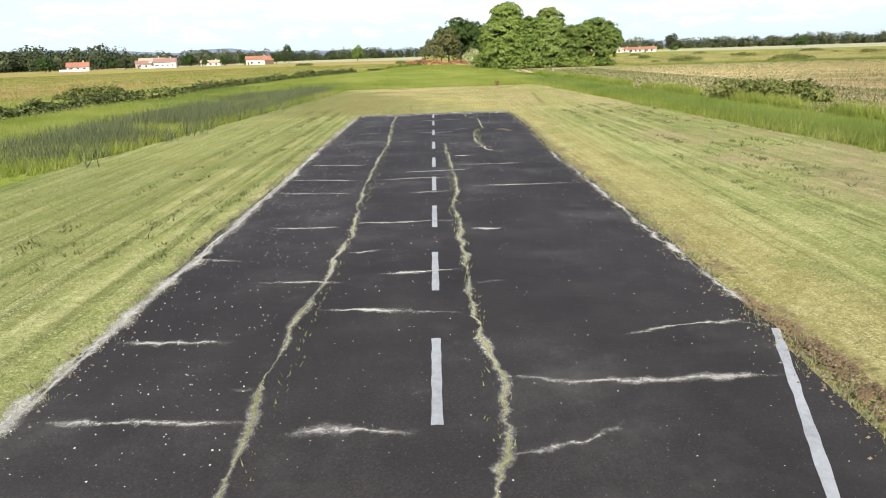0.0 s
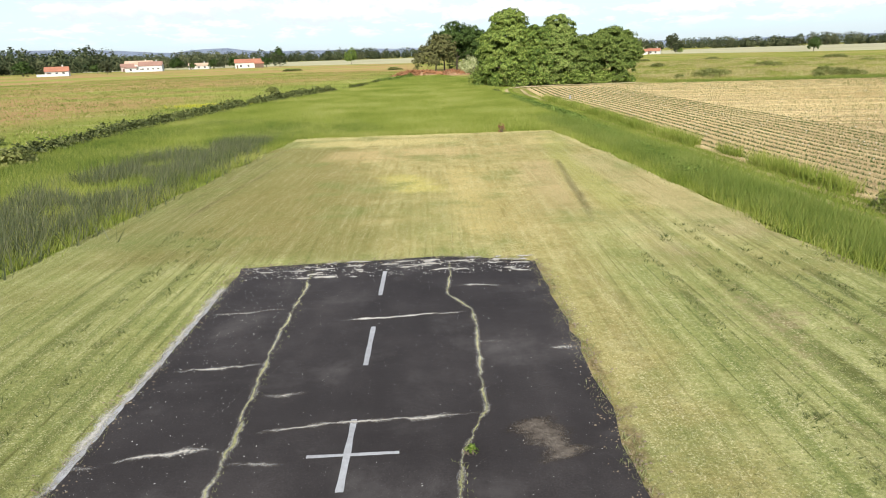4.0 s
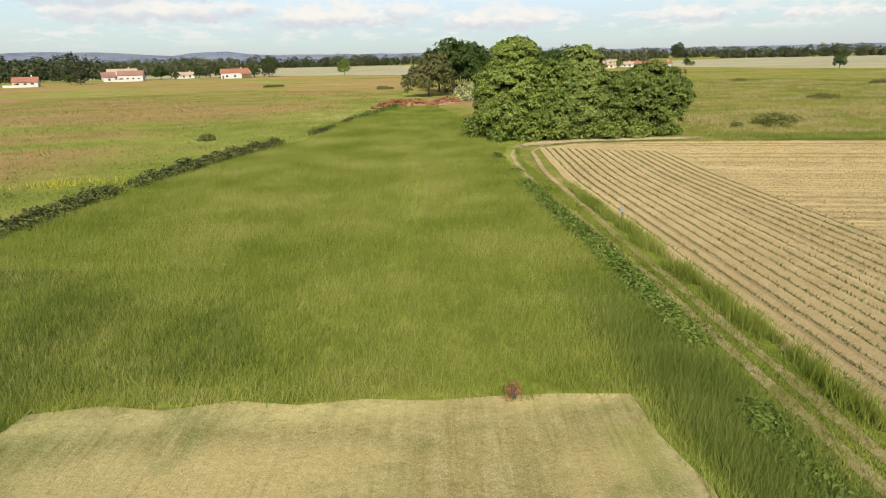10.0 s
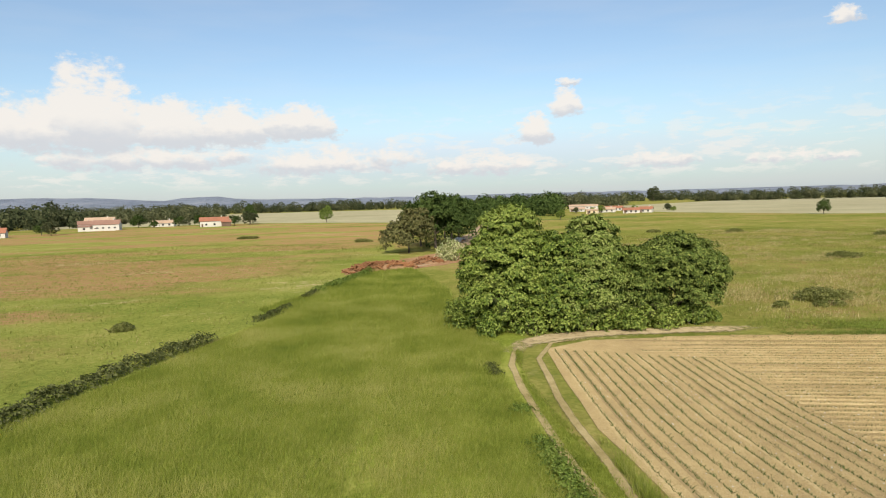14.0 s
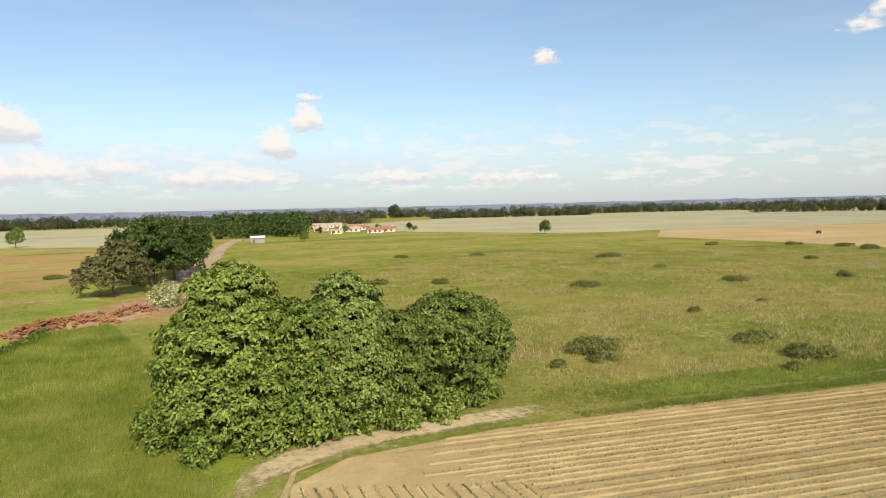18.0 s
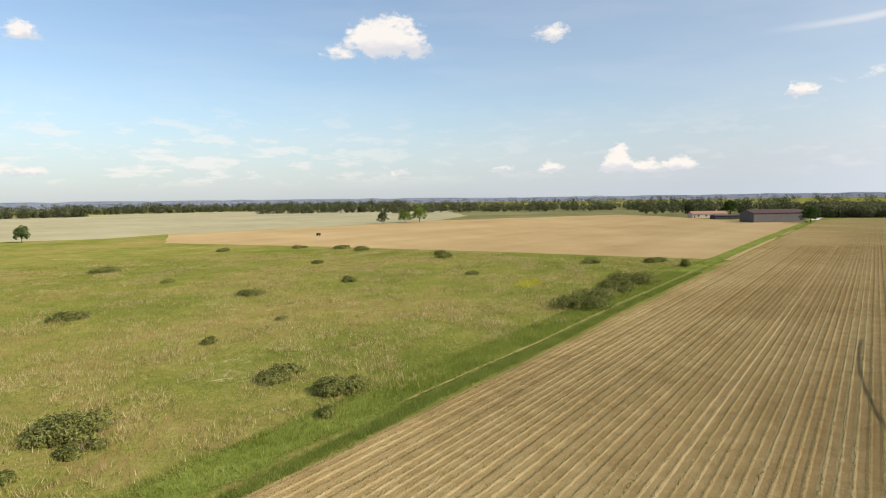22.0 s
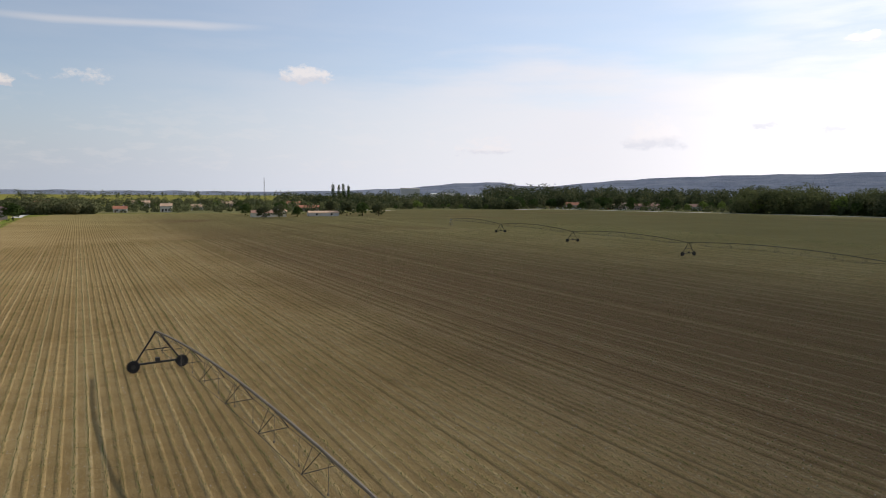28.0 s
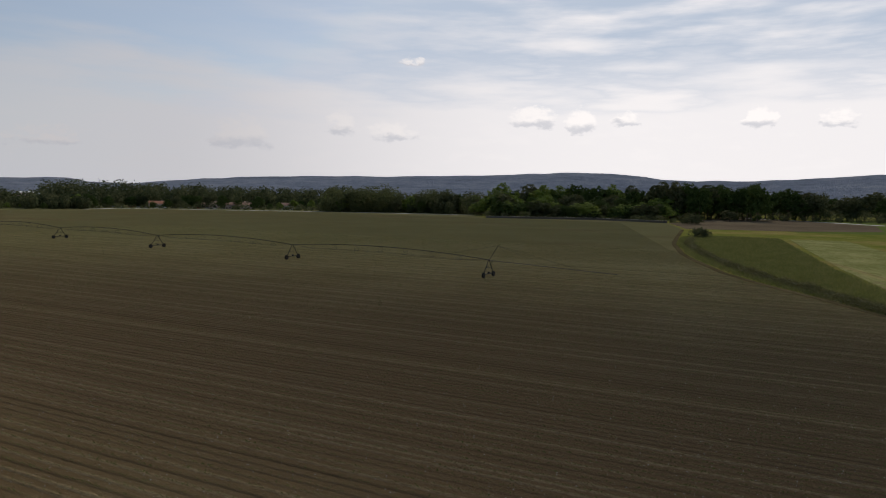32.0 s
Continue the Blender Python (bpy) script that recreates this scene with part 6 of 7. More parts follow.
house("house", 200, 600, -20, 14, 9, 2.4, 1.5, WHITE, TILE, "low white house with an orange roof", 4)
house("house", 168, 600, -20, 12, 9, 2.3, 1.4, WHITE, TILE_P, "low white house with a pale roof", 3)
house("farmhouse", 205, 700, -18, 28, 10, 3.0, 1.6, WHITE, TILE_P, "long pale farm building with tiled roof", 7)
house("shed", 82, 436, -12, 7, 5, 2.9, 0.9, plain_mat("weathered_boards", (0.3, 0.27, 0.23), 0.95, 5.0, 0.25), SHEET, "small grey weathered shed beside the dirt road", 0, True, False, "shed")
house("barn", 463, 44, -65, 33, 16, 5.6, 1.9, GREYW, DARKROOF, "large dark barn with a dark red sheet roof", 0, True, False, "barn")
house("farmhouse", 546, 78, -70, 26, 9, 3.0, 1.8, PINKW, TILE_B, "pinkish farmhouse with a brown tiled roof", 4)
house("barn_annex", 512, 66, -68, 22, 8, 2.4, 0.5, DARKSTEEL, DARKSTEEL, "long low dark shelter beside the barn", 0, False, False, "shed")
house("house", 560, -60, -110, 9, 8, 2.8, 1.8, WHITE, TILE, "white house with an orange roof behind a hedge", 2)
house("house", 556, -92, -115, 8, 8, 4.6, 1.8, WHITE, TILE_P, "two-storey white house with a pale roof", 3)
house("house", 590, -130, -110, 10, 9, 3.2, 1.8, WHITE, TILE_P, "white house standing among dark trees", 3)
house("house", 430, -118, -30, 14, 11, 3.6, 2.6, WHITE, TILE_P, "white gabled house at the field's edge", 2)
house("outbuilding", 424, -104, -110, 14, 8, 2.8, 1.4, WHITE, TILE_B, "low white outbuilding with a brown roof", 2, False, False)
house("outbuilding", 420, -146, -110, 20, 8, 2.4, 1.0, CONC, TILE_P, "long low outbuilding with a pale roof", 2, False, False)
house("house", 520, -195, -120, 18, 9, 3.0, 2.0, PINKW, TILE, "house with a bright orange roof", 3)
house("silo_block", 750, -500, -125, 26, 16, 22, 0.8, CONC, CONC, "tall pale concrete silo block", 0, False, False, "silo")
house("mill", 725, -540, -125, 34, 16, 14, 1.5, CONC, SHEET, "long pale industrial building behind the trees", 0, False, False, "factory")
house("mill", 690, -575, -125, 26, 16, 12, 1.5, PINKW, SHEET, "brownish industrial building behind the trees", 0, False, False, "factory")
house("store", 566, -470, -140, 58, 22, 6.5, 0.8, SHEET, SHEET, "long white store with a flat roof", 8, False, False, "store")
house("hall", 640, -540, -140, 15, 15, 5, 7, WHITE, SHEET, "hall with a steep pale roof", 0, False, False, "hall")
house("house", 392, -520, -150, 26, 10, 4, 2.4, PINKW, TILE_B, "long brownish house with a brown roof", 4)
for x, y, rz, w, wl, rf in ((470, -500, -140, 16, PINKW, TILE), (430, -530, -150, 18, PINKW, TILE_P), (350, -540, -155, 14, WHITE, TILE_B), (330, -600, -160, 16, PINKW, TILE), (290, -620, -160, 14, WHITE, TILE_P), (500, -560, -140, 20, CONC, TILE_B),
                            (420, -600, -150, 18, WHITE, TILE_P), (560, -600, -140, 16, PINKW, TILE), (470, -640, -150, 16, CONC, TILE_P), (640, -250, -120, 14, WHITE, TILE), (660, -190, -115, 14, PINKW, TILE_P), (700, -120, -110, 16, WHITE, TILE_P), (720, -40, -100, 14, WHITE, TILE)):
    house("village_house", x, y, rz, w, 9, 4.2, 2.4, wl, rf, "village house with a tiled roof among trees", 3)
for x, y, rz, wl, rf in ((118, -472, 172, PINKW, TILE), (95, -464, 168, PINKW, TILE_B), (70, -474, 175, WHITE, TILE_B), (48, -478, 190, PINKW, TILE_P), (20, -462, 205, PINKW, TILE_B)):
    house("village_house", x, y, rz, 13, 9, 3.6, 2.4, wl, rf, "house in a leafy garden at the field's end", 3)
garden_wall(128, -421, 45, -434, 1.6, plain_mat("dark_stone_wall", (0.1, 0.09, 0.08), 0.95, 3.0, 0.3), "dark stone garden wall")
garden_wall(45, -434, -3, -402, 1.6, plain_mat("dark_stone_wall", (0.1, 0.09, 0.08), 0.95, 3.0, 0.3), "dark stone garden wall")

# ---- cars beside the store ----
def car(x, y, rz, col, label):
    top = empty("car", pose(x, y, GROUND, 0, 0, rz), label, "car", "cars parked beside the store")
    bm = bmesh.new()
    box(bm, 4.2, 1.75, 0.75, Matrix.Translation((0, 0, 0.65)), 0.12)
    part("body", bm, col, top)
    bm = bmesh.new()
    bmesh.ops.create_cone(bm, cap_ends=True, segments=4, radius1=1.65, radius2=1.2, depth=0.6, matrix=Matrix.Translation((-0.2, 0, 1.3)) @ Matrix.Diagonal((1.2, 0.72, 1, 1)) @ Matrix.Rotation(math.pi / 4, 4, "Z"))
    part("cabin", bm, GLASS, top)
    for a in (-1.3, 1.3):
        for b in (-0.8, 0.8):
            bm = bmesh.new()
            bmesh.ops.create_cone(bm, cap_ends=True, segments=12, radius1=0.32, radius2=0.32, depth=0.2, matrix=Matrix.Translation((a, b, 0.32)) @ Matrix.Rotation(math.pi / 2, 4, "X"))
            part("wheel", bm, TYRE, top)
    return top


CARS = [plain_mat("white_car_paint", (0.75, 0.75, 0.75), 0.3, 3, 0.05), plain_mat("silver_car_paint", (0.5, 0.5, 0.52), 0.3, 3, 0.05), plain_mat("dark_car_paint", (0.05, 0.06, 0.08), 0.3, 3, 0.05), plain_mat("red_car_paint", (0.4, 0.04, 0.03), 0.3, 3, 0.05)]
NAMES = ["white car parked at the field's end", "silver car parked beside the store", "dark car parked beside the store", "red car parked beside the store"]
for i in range(18):
    k = (0, 1, 0, 2, 1, 0, 3, 1)[i % 8]
    car(528 - i * 7.5, -462 - i * 2.6 + (i % 3), 40 + (i * 53) % 30, CARS[k], NAMES[k])
for x, y in ((40, -443), (70, -441), (58, -443)):
    car(x, y, 140, CARS[0], NAMES[0])

# ---- far trees ----
kinds = []
for k, (h, mat, name, label) in enumerate(((9, OAK, "field_tree", "dark green field tree"), (9, LIME, "field_tree", "lighter green field tree"), (9, WOODS, "field_tree", "dense dark tree"), (9, OAK, "field_tree", "broad dark tree"))):
    kinds.append(make_tree(name, h, [(0, 0, h * 0.4, h * 0.4, h * 0.38), (h * 0.14, 0.4, h * 0.64, h * 0.28, h * 0.3), (-h * 0.17, -0.3, h * 0.54, h * 0.27, h * 0.3), (0.2, h * 0.15, h * 0.28, h * 0.36, h * 0.24)], mat, rng, label + " standing by the fields", 170, 10, 0.55, 2, 0.22))
used = [False] * len(kinds)


def tree_at(k, x, y, h, wide=1.0, rz=0, label="", group=""):
    m = pose(x, y, GROUND, 0, 0, rz)
    s = Matrix.Diagonal((h / 9 * wide, h / 9 * wide, h / 9, 1))
    ob = kinds[k] if not used[k] else copy_thing(kinds[k], Matrix())
    used[k] = True
    ob.matrix_basis = m @ s
    if label:
        tagged(ob, label)
    if group:
        tagged(ob, group=group)
    return ob


tree_at(0, 233, 384, 8.2, 1.0, 0, "lone round dark tree at the meadow's far edge")
tree_at(1, -35, 519, 12, 0.9, 40, "lone spreading tree in front of the pale field")
tree_at(0, -91, 543, 15, 0.75, 80, "tall dark tree beside the white house")
tree_at(1, 105, 428, 6, 1.0, 10, "young light-green tree near the shed")
tree_at(2, 447, 301, 9.5, 1.0, 20, "dark bushy tree between the fields")
tree_at(1, 471, 282, 13, 1.0, 60, "bushy green tree between the fields")
tree_at(1, 462, 290, 10, 1.1, 100, "bushy green tree between the fields")
tree_at(2, 490, 1190, 27, 1.0, 0, "large dark tree on the horizon")
tree_at(3, 445, 26, 10, 1.2, 30, "tree beside the barn")
tree_at(3, 612, 58, 13, 1.3, 0, "broad tree behind the farmhouse")
tree_at(2, 590, 90, 13, 1.0, 0, "tree behind the farmhouse")
shrub("rounded_bush", 6.8, -221, 10, 4.6, WOODS, rng, "rounded dark bush at the end of the bank", "", 1500, 0.5)
tree_at(2, -60, -474, 9.0, 1.7, 0, "rounded dark tree beside the road")
for x, y, h, w, k in ((402, -104, 9, 1.2, 2), (408, -120, 8, 1.0, 3), (412, -160, 10, 1.2, 2), (405, -168, 10, 1.3, 3), (440, -100, 9, 1.0, 3), (400, -92, 8, 1.2, 2), (452, -132, 10, 1.2, 3), (398, -176, 9, 1.3, 2), (432, -160, 11, 1.1, 2)):
    tree_at(k, x, y, h, w, x * 7 % 360, "tree round the white house at the field's edge", "trees round the field house")
for i, (x, y) in enumerate(((-134, 535), (-140, 540), (-164, 530), (-178, 528), (-120, 522), (-186, 520), (-212, 436), (-222, 430), (-186, 446), (-176, 436), (-150, 520), (-96, 515), (-88, 525))):
    tree_at((2, 3, 0)[i % 3], x, y, 5.5 + (i * 37 % 5), 1.3, i * 47, "garden tree beside the houses", "garden trees of the houses")
for i, (x, y) in enumerate(((215, 520), (150, 545), (168, 540), (188, 545), (210, 580), (222, 545), (176, 585))):
    tree_at((1, 2)[i % 2], x, y, 4 + i % 3, 1.2, i * 47, "small garden tree between the houses", "garden trees of the farm")


def poplar(x, y, h, label="tall slender dark poplar"):
    top = make_tree("poplar", h, [(0, 0, h * 0.35, h * 0.06, h * 0.32), (0, 0, h * 0.6, h * 0.055, h * 0.33), (0.1, 0, h * 0.8, h * 0.03, h * 0.2)], OAK, rng, label, 110, 7, 0.7, 2, 0.3, 4, group="row of poplars")
    return place(top, x, y)


for x, y, h in ((662.6, -313.6, 26), (659, -319.2, 24.5), (656.3, -323.2, 26), (653, -328.2, 24)):
    poplar(x, y, h)

# trees round the gardens at the field's southern end
def grove(n, az0, az1, d0, d1, h0, h1, label, group, wide=(0.8, 1.2), kind=(0, 1, 2, 3)):
    for i in range(n):
        a, d = radians(az0 + (az1 - az0) * (i + rng.uniform(0.1, 0.9)) / n), rng.uniform(d0, d1)
        tree_at(kind[int(rng.integers(0, len(kind)))], 59.5 + d * math.sin(a), 73.2 + d * math.cos(a), rng.uniform(h0, h1), rng.uniform(*wide), rng.uniform(0, 360), label, group)


grove(40, 172.5, 187.5, 512, 545, 6, 14, "garden tree behind the dark wall", "trees of the walled gardens", (1.1, 1.7))
grove(34, 171, 188, 550, 590, 12, 20, "tall garden tree behind the houses", "trees of the walled gardens", (1.0, 1.5))
grove(24, 173, 190, 600, 660, 21, 31, "tall dark tree rising over the gardens", "tall trees behind the gardens", (0.8, 1.2))
grove(22, 186.5, 194.5, 575, 640, 26, 33, "tall tree in the row beside the road", "tall trees beside the road", (0.7, 1.0), (2, 3))
grove(16, 194, 203, 640, 740, 20, 29, "tree in the open row beyond the green field", "tall trees beside the road", (0.9, 1.3), (2, 3))
grove(22, 158, 171, 600, 640, 9, 20, "tree at the field's southern end", "trees at the field's end", (0.8, 1.2))
grove(24, 138, 158, 640, 720, 6, 14, "garden tree among the village houses", "trees of the village", (0.8, 1.3))
grove(30, 106, 138, 585, 680, 4, 9, "garden tree among the village houses", "trees of the village", (0.9, 1.4))
shrub("rounded_bush", -16, -392, 18, 8, WOODS, rng, "dark rounded thicket beside the road", "", 1600, 0.8)

# radio mast
top = empty("radio_mast", pose(600, -197, GROUND), "tall thin steel radio mast behind the trees", "mast")
bm = bmesh.new()
for k in range(3):
    a = k * 2.094
    rod(bm, (0.8 * math.cos(a), 0.8 * math.sin(a), 0), (0.25 * math.cos(a), 0.25 * math.sin(a), 29), 0.1, n=4)
part("mast_legs", bm, DARKSTEEL, top)
bm = bmesh.new()
for i in range(14):
    z, r = i * 2.05 + 0.5, 0.8 - 0.55 * i / 14
    for k in range(3):
        a, b = k * 2.094, (k + 1) * 2.094
        rod(bm, (r * math.cos(a), r * math.sin(a), z), (r * math.cos(b), r * math.sin(b), z + 1.9), 0.05, n=4)
part("lattice", bm, DARKSTEEL, top)

# poles along the dirt road
for x, y, h in ((79.5, 463, 8.0),):
    top = empty("utility_pole", pose(x, y, GROUND), "grey wooden utility pole beside the shed", "pole")
    part("shaft", rod(bmesh.new(), (0, 0, -0.3), (0, 0, h), 0.2, 0.14, 8), BARK, top)
    part("crossarm", box(bmesh.new(), 1.6, 0.12, 0.12, Matrix.Translation((0, 0, h - 0.5))), BARK, top)


def belt(name, az0, az1, dist, depth, h, n, mat, label, leaves=100, cx=30, cy=90, leaf=0.12):
    """A far wood: many trees in a long band seen from round (cx, cy)."""
    C, N = [], []
    for i in range(n):
        a = radians(rng.uniform(az0, az1))
        d = dist + rng.uniform(0, depth)
        hh = h * rng.uniform(0.5, 1.2) * (0.85 + 0.3 * noise.noise(Vector((a * 30, d * 0.004, 1))))
        x, y = cx + d * math.sin(a), cy + d * math.cos(a)
        r = hh * rng.uniform(0.3, 0.45)
        v = rng.normal(0, 1, (leaves, 3))
        v /= np.linalg.norm(v, axis=1)[:, None]
        q = v * rng.uniform(0.75, 1.05, (leaves, 1)) * [r, r, hh * 0.5] + [x, y, hh * 0.5 + GROUND]
        C.append(q)
        N.append(v + [0, 0, 0.4])
    V, F = leaf_cloud(np.concatenate(C), np.concatenate(N), h * leaf, rng, 0.8)
    return tagged(new(name, quick_mesh(name, V, F, mat)), label, "wood", kind="stuff")


belt("far_wood", -48, -27, 540, 260, 20, 300, WOODS, "dark wood behind the houses")
belt("far_wood", -31, -16, 620, 200, 16, 190, WOODS, "trees behind the houses")
belt("far_wood", -20, 1, 1120, 120, 20, 240, WOODS, "long dark wood beyond the pale field")
belt("far_wood", -45, -16, 1150, 150, 19, 260, WOODS, "long dark wood on the horizon")
belt("road_wood", 5, 13.5, 420, 260, 17, 150, OAK, "dark trees where the dirt road runs into the wood", 130, leaf=0.1)
belt("road_wood", 12.5, 20, 760, 120, 17, 90, WOODS, "trees behind the farm houses")
belt("far_wood", 2, 26, 1250, 160, 20, 300, WOODS, "wood on the northern horizon")
belt("poplar_wood", 26, 40, 1010, 50, 17, 190, WOODS, "even row of trees beyond the pale field")
belt("far_wood", 38, 66, 1180, 200, 18, 340, WOODS, "long wood on the eastern horizon")
belt("far_wood", 52, 72, 900, 90, 15, 160, WOODS, "tree line beyond the fields")
belt("far_wood", 64, 92, 780, 220, 12, 330, WOODS, "long tree line beyond the tan field")
belt("far_wood", 86, 101, 620, 260, 13, 200, WOODS, "trees behind the barn")
belt("tall_hedge", 98.5, 104, 508, 14, 10, 110, WOODS, "tall dark hedge along the field")
belt("far_wood", 99, 130, 620, 300, 10, 520, WOODS, "trees among the village houses", 80, leaf=0.13)
belt("far_wood", 118, 136, 690, 200, 17, 240, WOODS, "trees in front of the silo", 90, leaf=0.12)
belt("copse", 134.5, 138.5, 660, 60, 14, 70, WOODS, "dark copse at the field's far corner", 110, leaf=0.12)
belt("far_wood", 136, 162, 740, 280, 26, 480, WOODS, "leafy suburb on the southern horizon", 120, leaf=0.1)
belt("willow_belt", 156, 166.5, 630, 50, 25, 150, WILLOW, "thick pale-green wood at the field's southern end", 300, leaf=0.06)
belt("willow_belt", 165, 171, 600, 80, 22, 60, WOODS, "dark trees beside the garden houses", 260, leaf=0.06)
belt("garden_wood", 166, 187, 640, 120, 22, 120, WILLOW, "trees behind the garden houses", 160, leaf=0.09)
belt("garden_wood", 185, 205, 620, 50, 9, 110, WOODS, "low bushes below the tall trees", 130, leaf=0.09)
belt("far_wood", 188, 215, 860, 200, 30, 220, WOODS, "wood beyond the green field", 160, leaf=0.09)
belt("far_wood", 60, 215, 1500, 600, 19, 700, WOODS, "distant woods", 40)
belt("far_wood", -50, 60, 1700, 700, 20, 500, WOODS, "distant woods", 40)
belt("far_wood", 215, 310, 700, 500, 18, 300, WOODS, "woods west of the strip", 40)


def edge_trees(line, n, near, far, h, label, mat):
    """Garden trees and hedges standing along the field's far side, on the outer side of the line."""
    C, N, S = [], [], []
    P = np.array(line, float)
    run = np.concatenate([[0], np.cumsum(np.linalg.norm(np.diff(P, axis=0), axis=1))])
    for i in range(n):
        f = rng.uniform(0, run[-1])
        k = min(np.searchsorted(run, f, "right") - 1, len(P) - 2)
        d = (P[k + 1] - P[k]) / (run[k + 1] - run[k])
        q = P[k] + d * (f - run[k]) + np.array([-d[1], d[0]]) * rng.uniform(near, far)
        hh = h * rng.uniform(0.35, 1.2) * (0.7 + 0.8 * abs(noise.noise(Vector((f * 0.02, 3, 1)))))
        r = hh * rng.uniform(0.4, 0.8)
        v = rng.normal(0, 1, (90, 3))
        v /= np.linalg.norm(v, axis=1)[:, None]
        C.append(v * rng.uniform(0.7, 1.05, (90, 1)) * [r, r, hh * 0.5] + [q[0], q[1], hh * 0.5 + GROUND])
        N.append(v + [0, 0, 0.4])
    V, F = leaf_cloud(np.concatenate(C), np.concatenate(N), h * 0.14, rng, 0.8)
    return tagged(new("garden_trees", quick_mesh("garden_trees", V, F, mat)), label, "wood", kind="stuff")


FAR_SIDE = [(120, -492), (280, -494), (452, -446), (528, -300), (478, -190), (548, -20), (640, 20)]
edge_trees([(-3, -404), (45, -436), (128, -423)], 90, -26, -3, 6, "hedges and shrubs behind the dark wall", WOODS)
edge_trees(FAR_SIDE, 170, -30, -5, 4.5, "low hedges and garden shrubs along the field's far side", WOODS)
edge_trees(FAR_SIDE, 220, -90, -25, 7.5, "garden trees among the houses past the field", WOODS)
edge_trees(FAR_SIDE, 90, -70, -12, 9, "lighter green garden trees past the field", WILLOW)

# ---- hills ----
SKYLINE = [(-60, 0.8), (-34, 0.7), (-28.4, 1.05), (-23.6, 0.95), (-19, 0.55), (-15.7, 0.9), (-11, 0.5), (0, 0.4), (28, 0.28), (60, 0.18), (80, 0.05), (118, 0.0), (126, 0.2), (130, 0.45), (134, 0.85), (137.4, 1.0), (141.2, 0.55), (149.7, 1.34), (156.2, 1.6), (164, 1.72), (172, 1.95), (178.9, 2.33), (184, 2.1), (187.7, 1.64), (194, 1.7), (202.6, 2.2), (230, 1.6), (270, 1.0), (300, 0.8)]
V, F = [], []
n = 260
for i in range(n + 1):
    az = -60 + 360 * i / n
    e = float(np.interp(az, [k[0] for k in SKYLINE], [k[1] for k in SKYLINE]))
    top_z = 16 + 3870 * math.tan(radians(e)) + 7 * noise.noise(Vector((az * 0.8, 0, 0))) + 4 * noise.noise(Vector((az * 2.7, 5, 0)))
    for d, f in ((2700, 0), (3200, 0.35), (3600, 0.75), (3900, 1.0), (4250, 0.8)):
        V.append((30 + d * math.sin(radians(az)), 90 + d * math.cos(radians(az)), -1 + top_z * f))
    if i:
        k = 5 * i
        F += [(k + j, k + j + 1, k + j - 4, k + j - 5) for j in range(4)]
tagged(new("backdrop", quick_mesh("backdrop", V, F, HAZY_HILL, True)), "low wooded hills on the horizon, blue haze put into their colour", "hills", kind="structure")

# ---- heap, posts and small things ----
RUST = plain_mat("rusty_orange_debris", (0.27, 0.125, 0.055), 0.9, 3.0, 0.4)
EARTH = ground_mat("heap_earth", (0.17, 0.095, 0.05), (0.29, 0.17, 0.09), (0.4, 0.26, 0.15), 0.3, 1.5, 8.0)


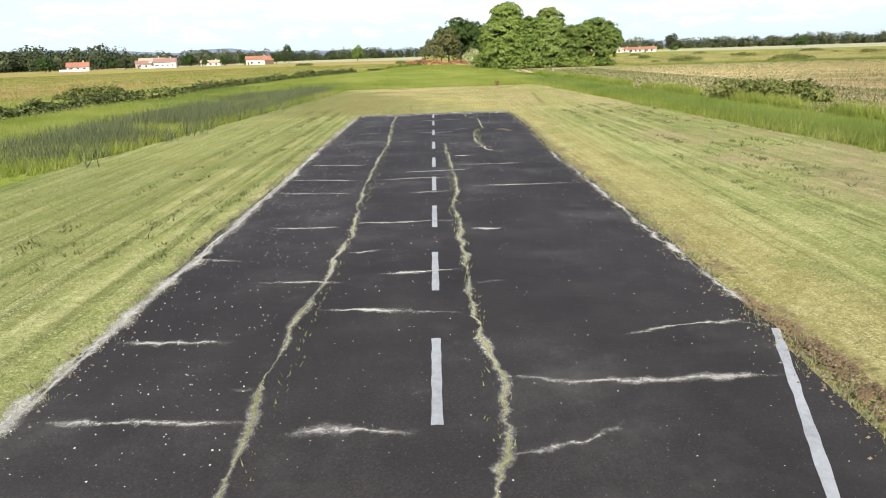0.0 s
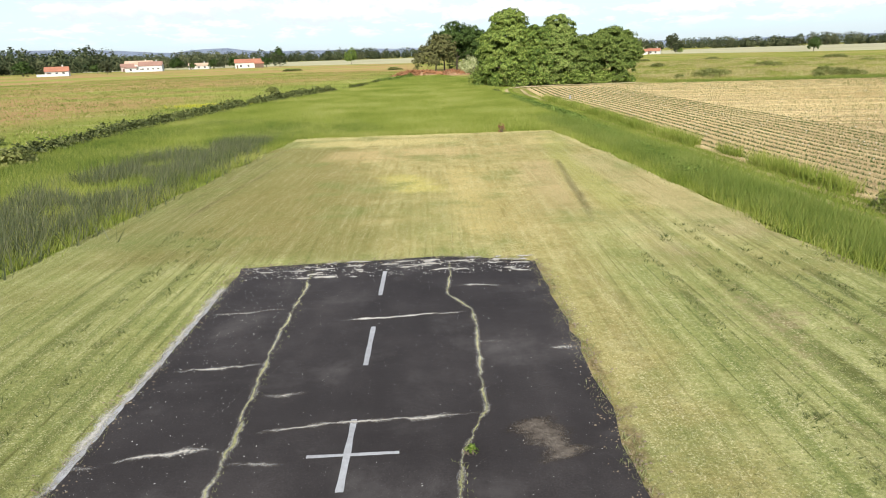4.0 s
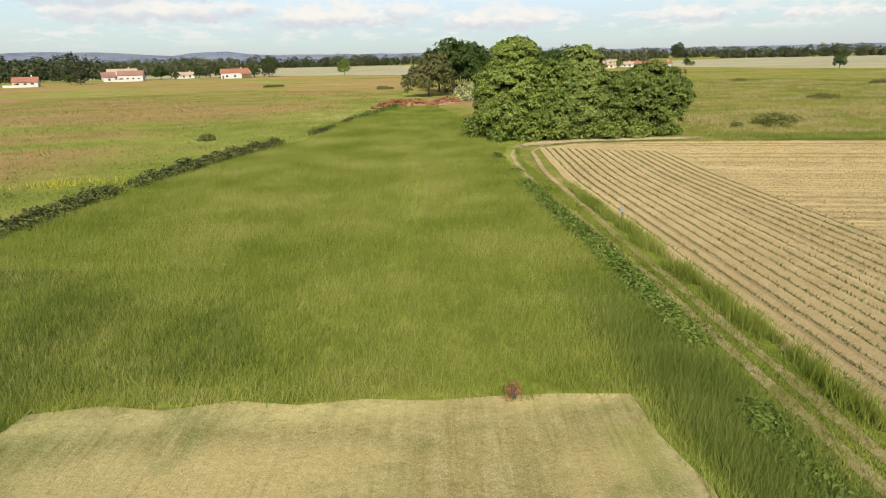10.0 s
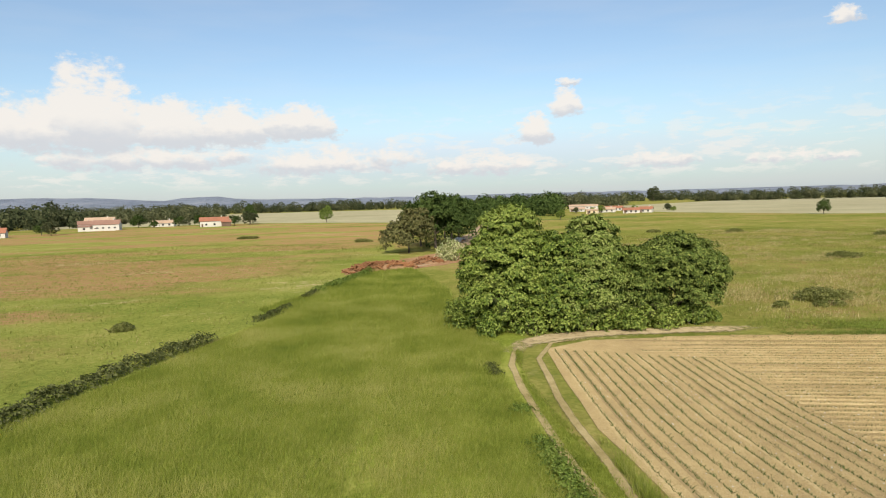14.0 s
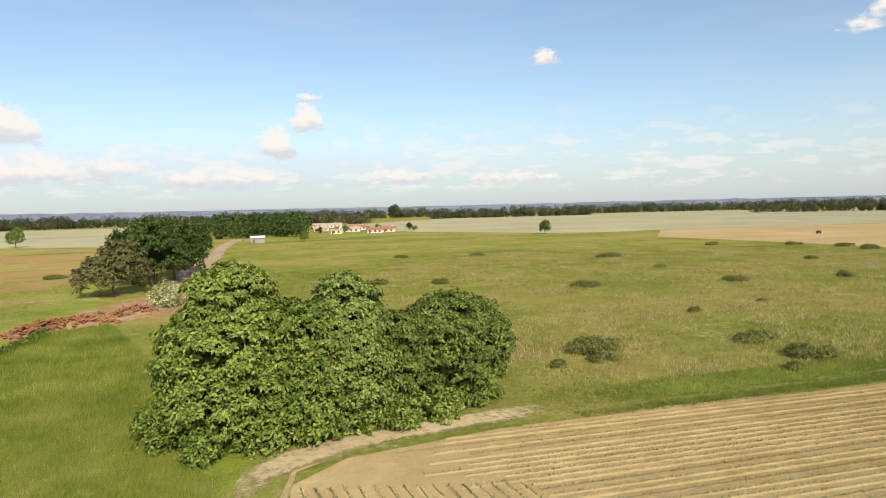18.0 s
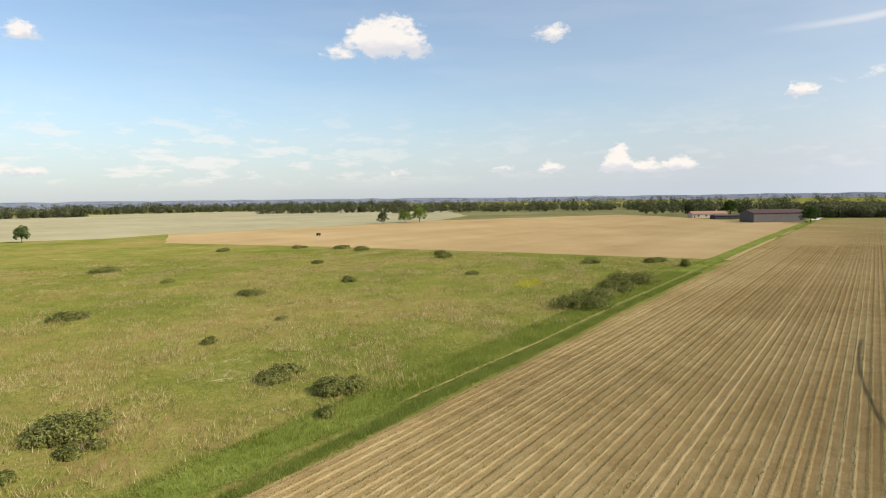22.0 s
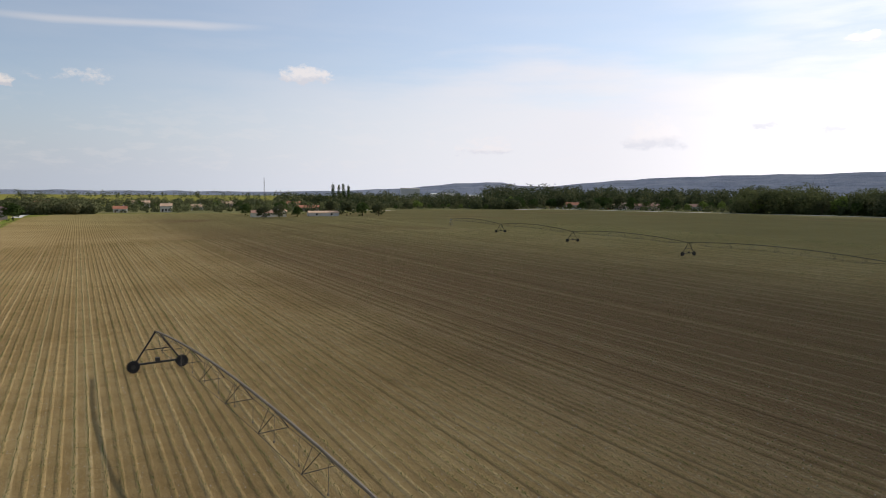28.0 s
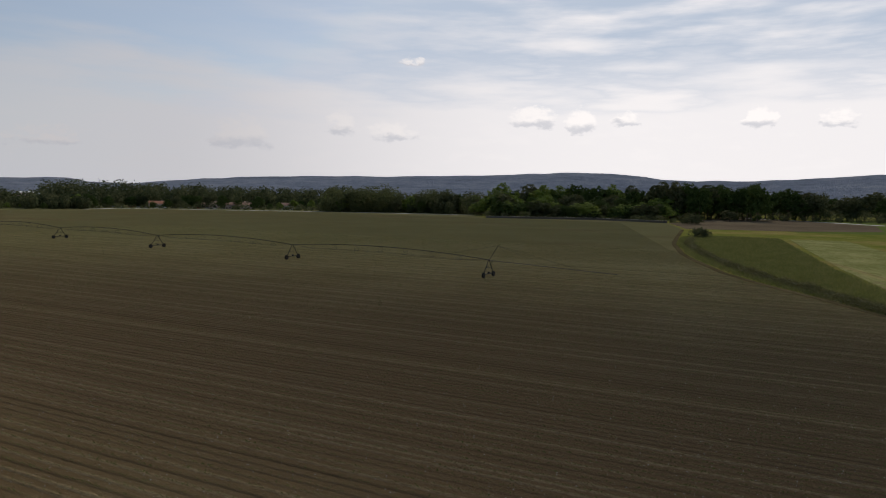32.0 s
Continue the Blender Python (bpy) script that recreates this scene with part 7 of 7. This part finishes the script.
def heap(x, y, w, d, h, rz, n, mat, label):
    top = empty("debris_heap", pose(x, y, GROUND, 0, 0, rz), label, "heap")
    V, F = [], []
    g = 16
    for i in range(g + 1):
        for j in range(9):
            u, v = i / g * 2 - 1, j / 8 * 2 - 1
            z = h * max(0, 1 - u * u) ** 0.7 * max(0, 1 - v * v) * (0.7 + 0.6 * noise.noise(Vector((u * 4, v * 3, x))))
            V.append((u * w / 2, v * d / 2, z - 0.05))
            if i and j:
                k = i * 9 + j
                F.append((k, k - 1, k - 10, k - 9))
    part("earth_core", quick_mesh("earth_core", V, F, EARTH, True), EARTH, top)
    bm = bmesh.new()
    for i in range(n):
        u, v = rng.uniform(-0.95, 0.95), rng.uniform(-0.8, 0.8)
        z = h * max(0, 1 - u * u) ** 0.7 * (1 - v * v)
        L = rng.uniform(0.4, 1.8)
        box(bm, L, rng.uniform(0.1, 0.4), rng.uniform(0.08, 0.25), pose(u * w / 2, v * d / 2, z, rng.uniform(-35, 35), rng.uniform(-35, 35), rng.uniform(0, 360)))
    tagged(part("debris", bm, mat, top, "orange-brown broken boards and roots"), kind="stuff")


heap(3.2, 190.5, 15, 5, 1.7, 25, 260, RUST, "long heap of rusty orange-brown debris beside the road")
heap(12.5, 200, 8, 4, 1.3, 30, 90, RUST, "small heap of reddish debris")
heap(27.5, 268, 10, 3, 1.0, 70, 60, CONC, "pale rubble heap under the trees")
area("bare_earth", [(-3, 184), (8, 190), (20, 200), (26, 222), (18, 226), (8, 212), (-4, 196)], 0.07, EARTH, "bare brown earth round the heap", step=2, wob=0.8)

top = empty("marker_post", pose(15.3, 86.8, 0.0), "short post with a white cap at the field's edge", "post")
part("post", rod(bmesh.new(), (0, 0, -0.3), (0, 0, 0.75), 0.04), BARK, top)
part("cap", rod(bmesh.new(), (0, 0, 0.6), (0, 0, 0.95), 0.11, 0.08, 10), PAINT, top, "white cap")
shrub("reddish_weed", 4.95, 66.3, 0.5, 0.7, RUST, rng, "small reddish dry weed at the mown edge", "", 120, 0.08, "weed")
shrub("weed_tuft", -1.62, 28.1, 0.28, 0.2, LIME, rng, "bright green weed growing from a runway joint", "", 120, 0.05, "weed")
top = empty("water_pump", pose(294.8, 262.7, GROUND), "small dark pump on a trailer in the bare field", "pump")
part("tank", box(bmesh.new(), 2.2, 1.3, 1.0, Matrix.Translation((0, 0, 1.0)), 0.15), DARKSTEEL, top)
for a in (-0.75, 0.75):
    part("wheel", rod(bmesh.new(), (0, a - 0.12, 0.38), (0, a + 0.12, 0.38), 0.4, n=14), TYRE, top)
ribbon("road", [(-98, -598), (-138, -517), (-161, -450), (-240, -300)], 7, 0.08, CONC, "pale road beyond the field", step=10)
ribbon("road", [(560, -250), (448, -286), (475, -450), (276, -490), (140, -490)], 6, 0.06, CONC, "pale road along the field's far side", step=10)
ribbon("road", [(486, 18), (560, 0), (640, -20)], 5, 0.08, CONC, "pale farm lane past the barn", step=10)
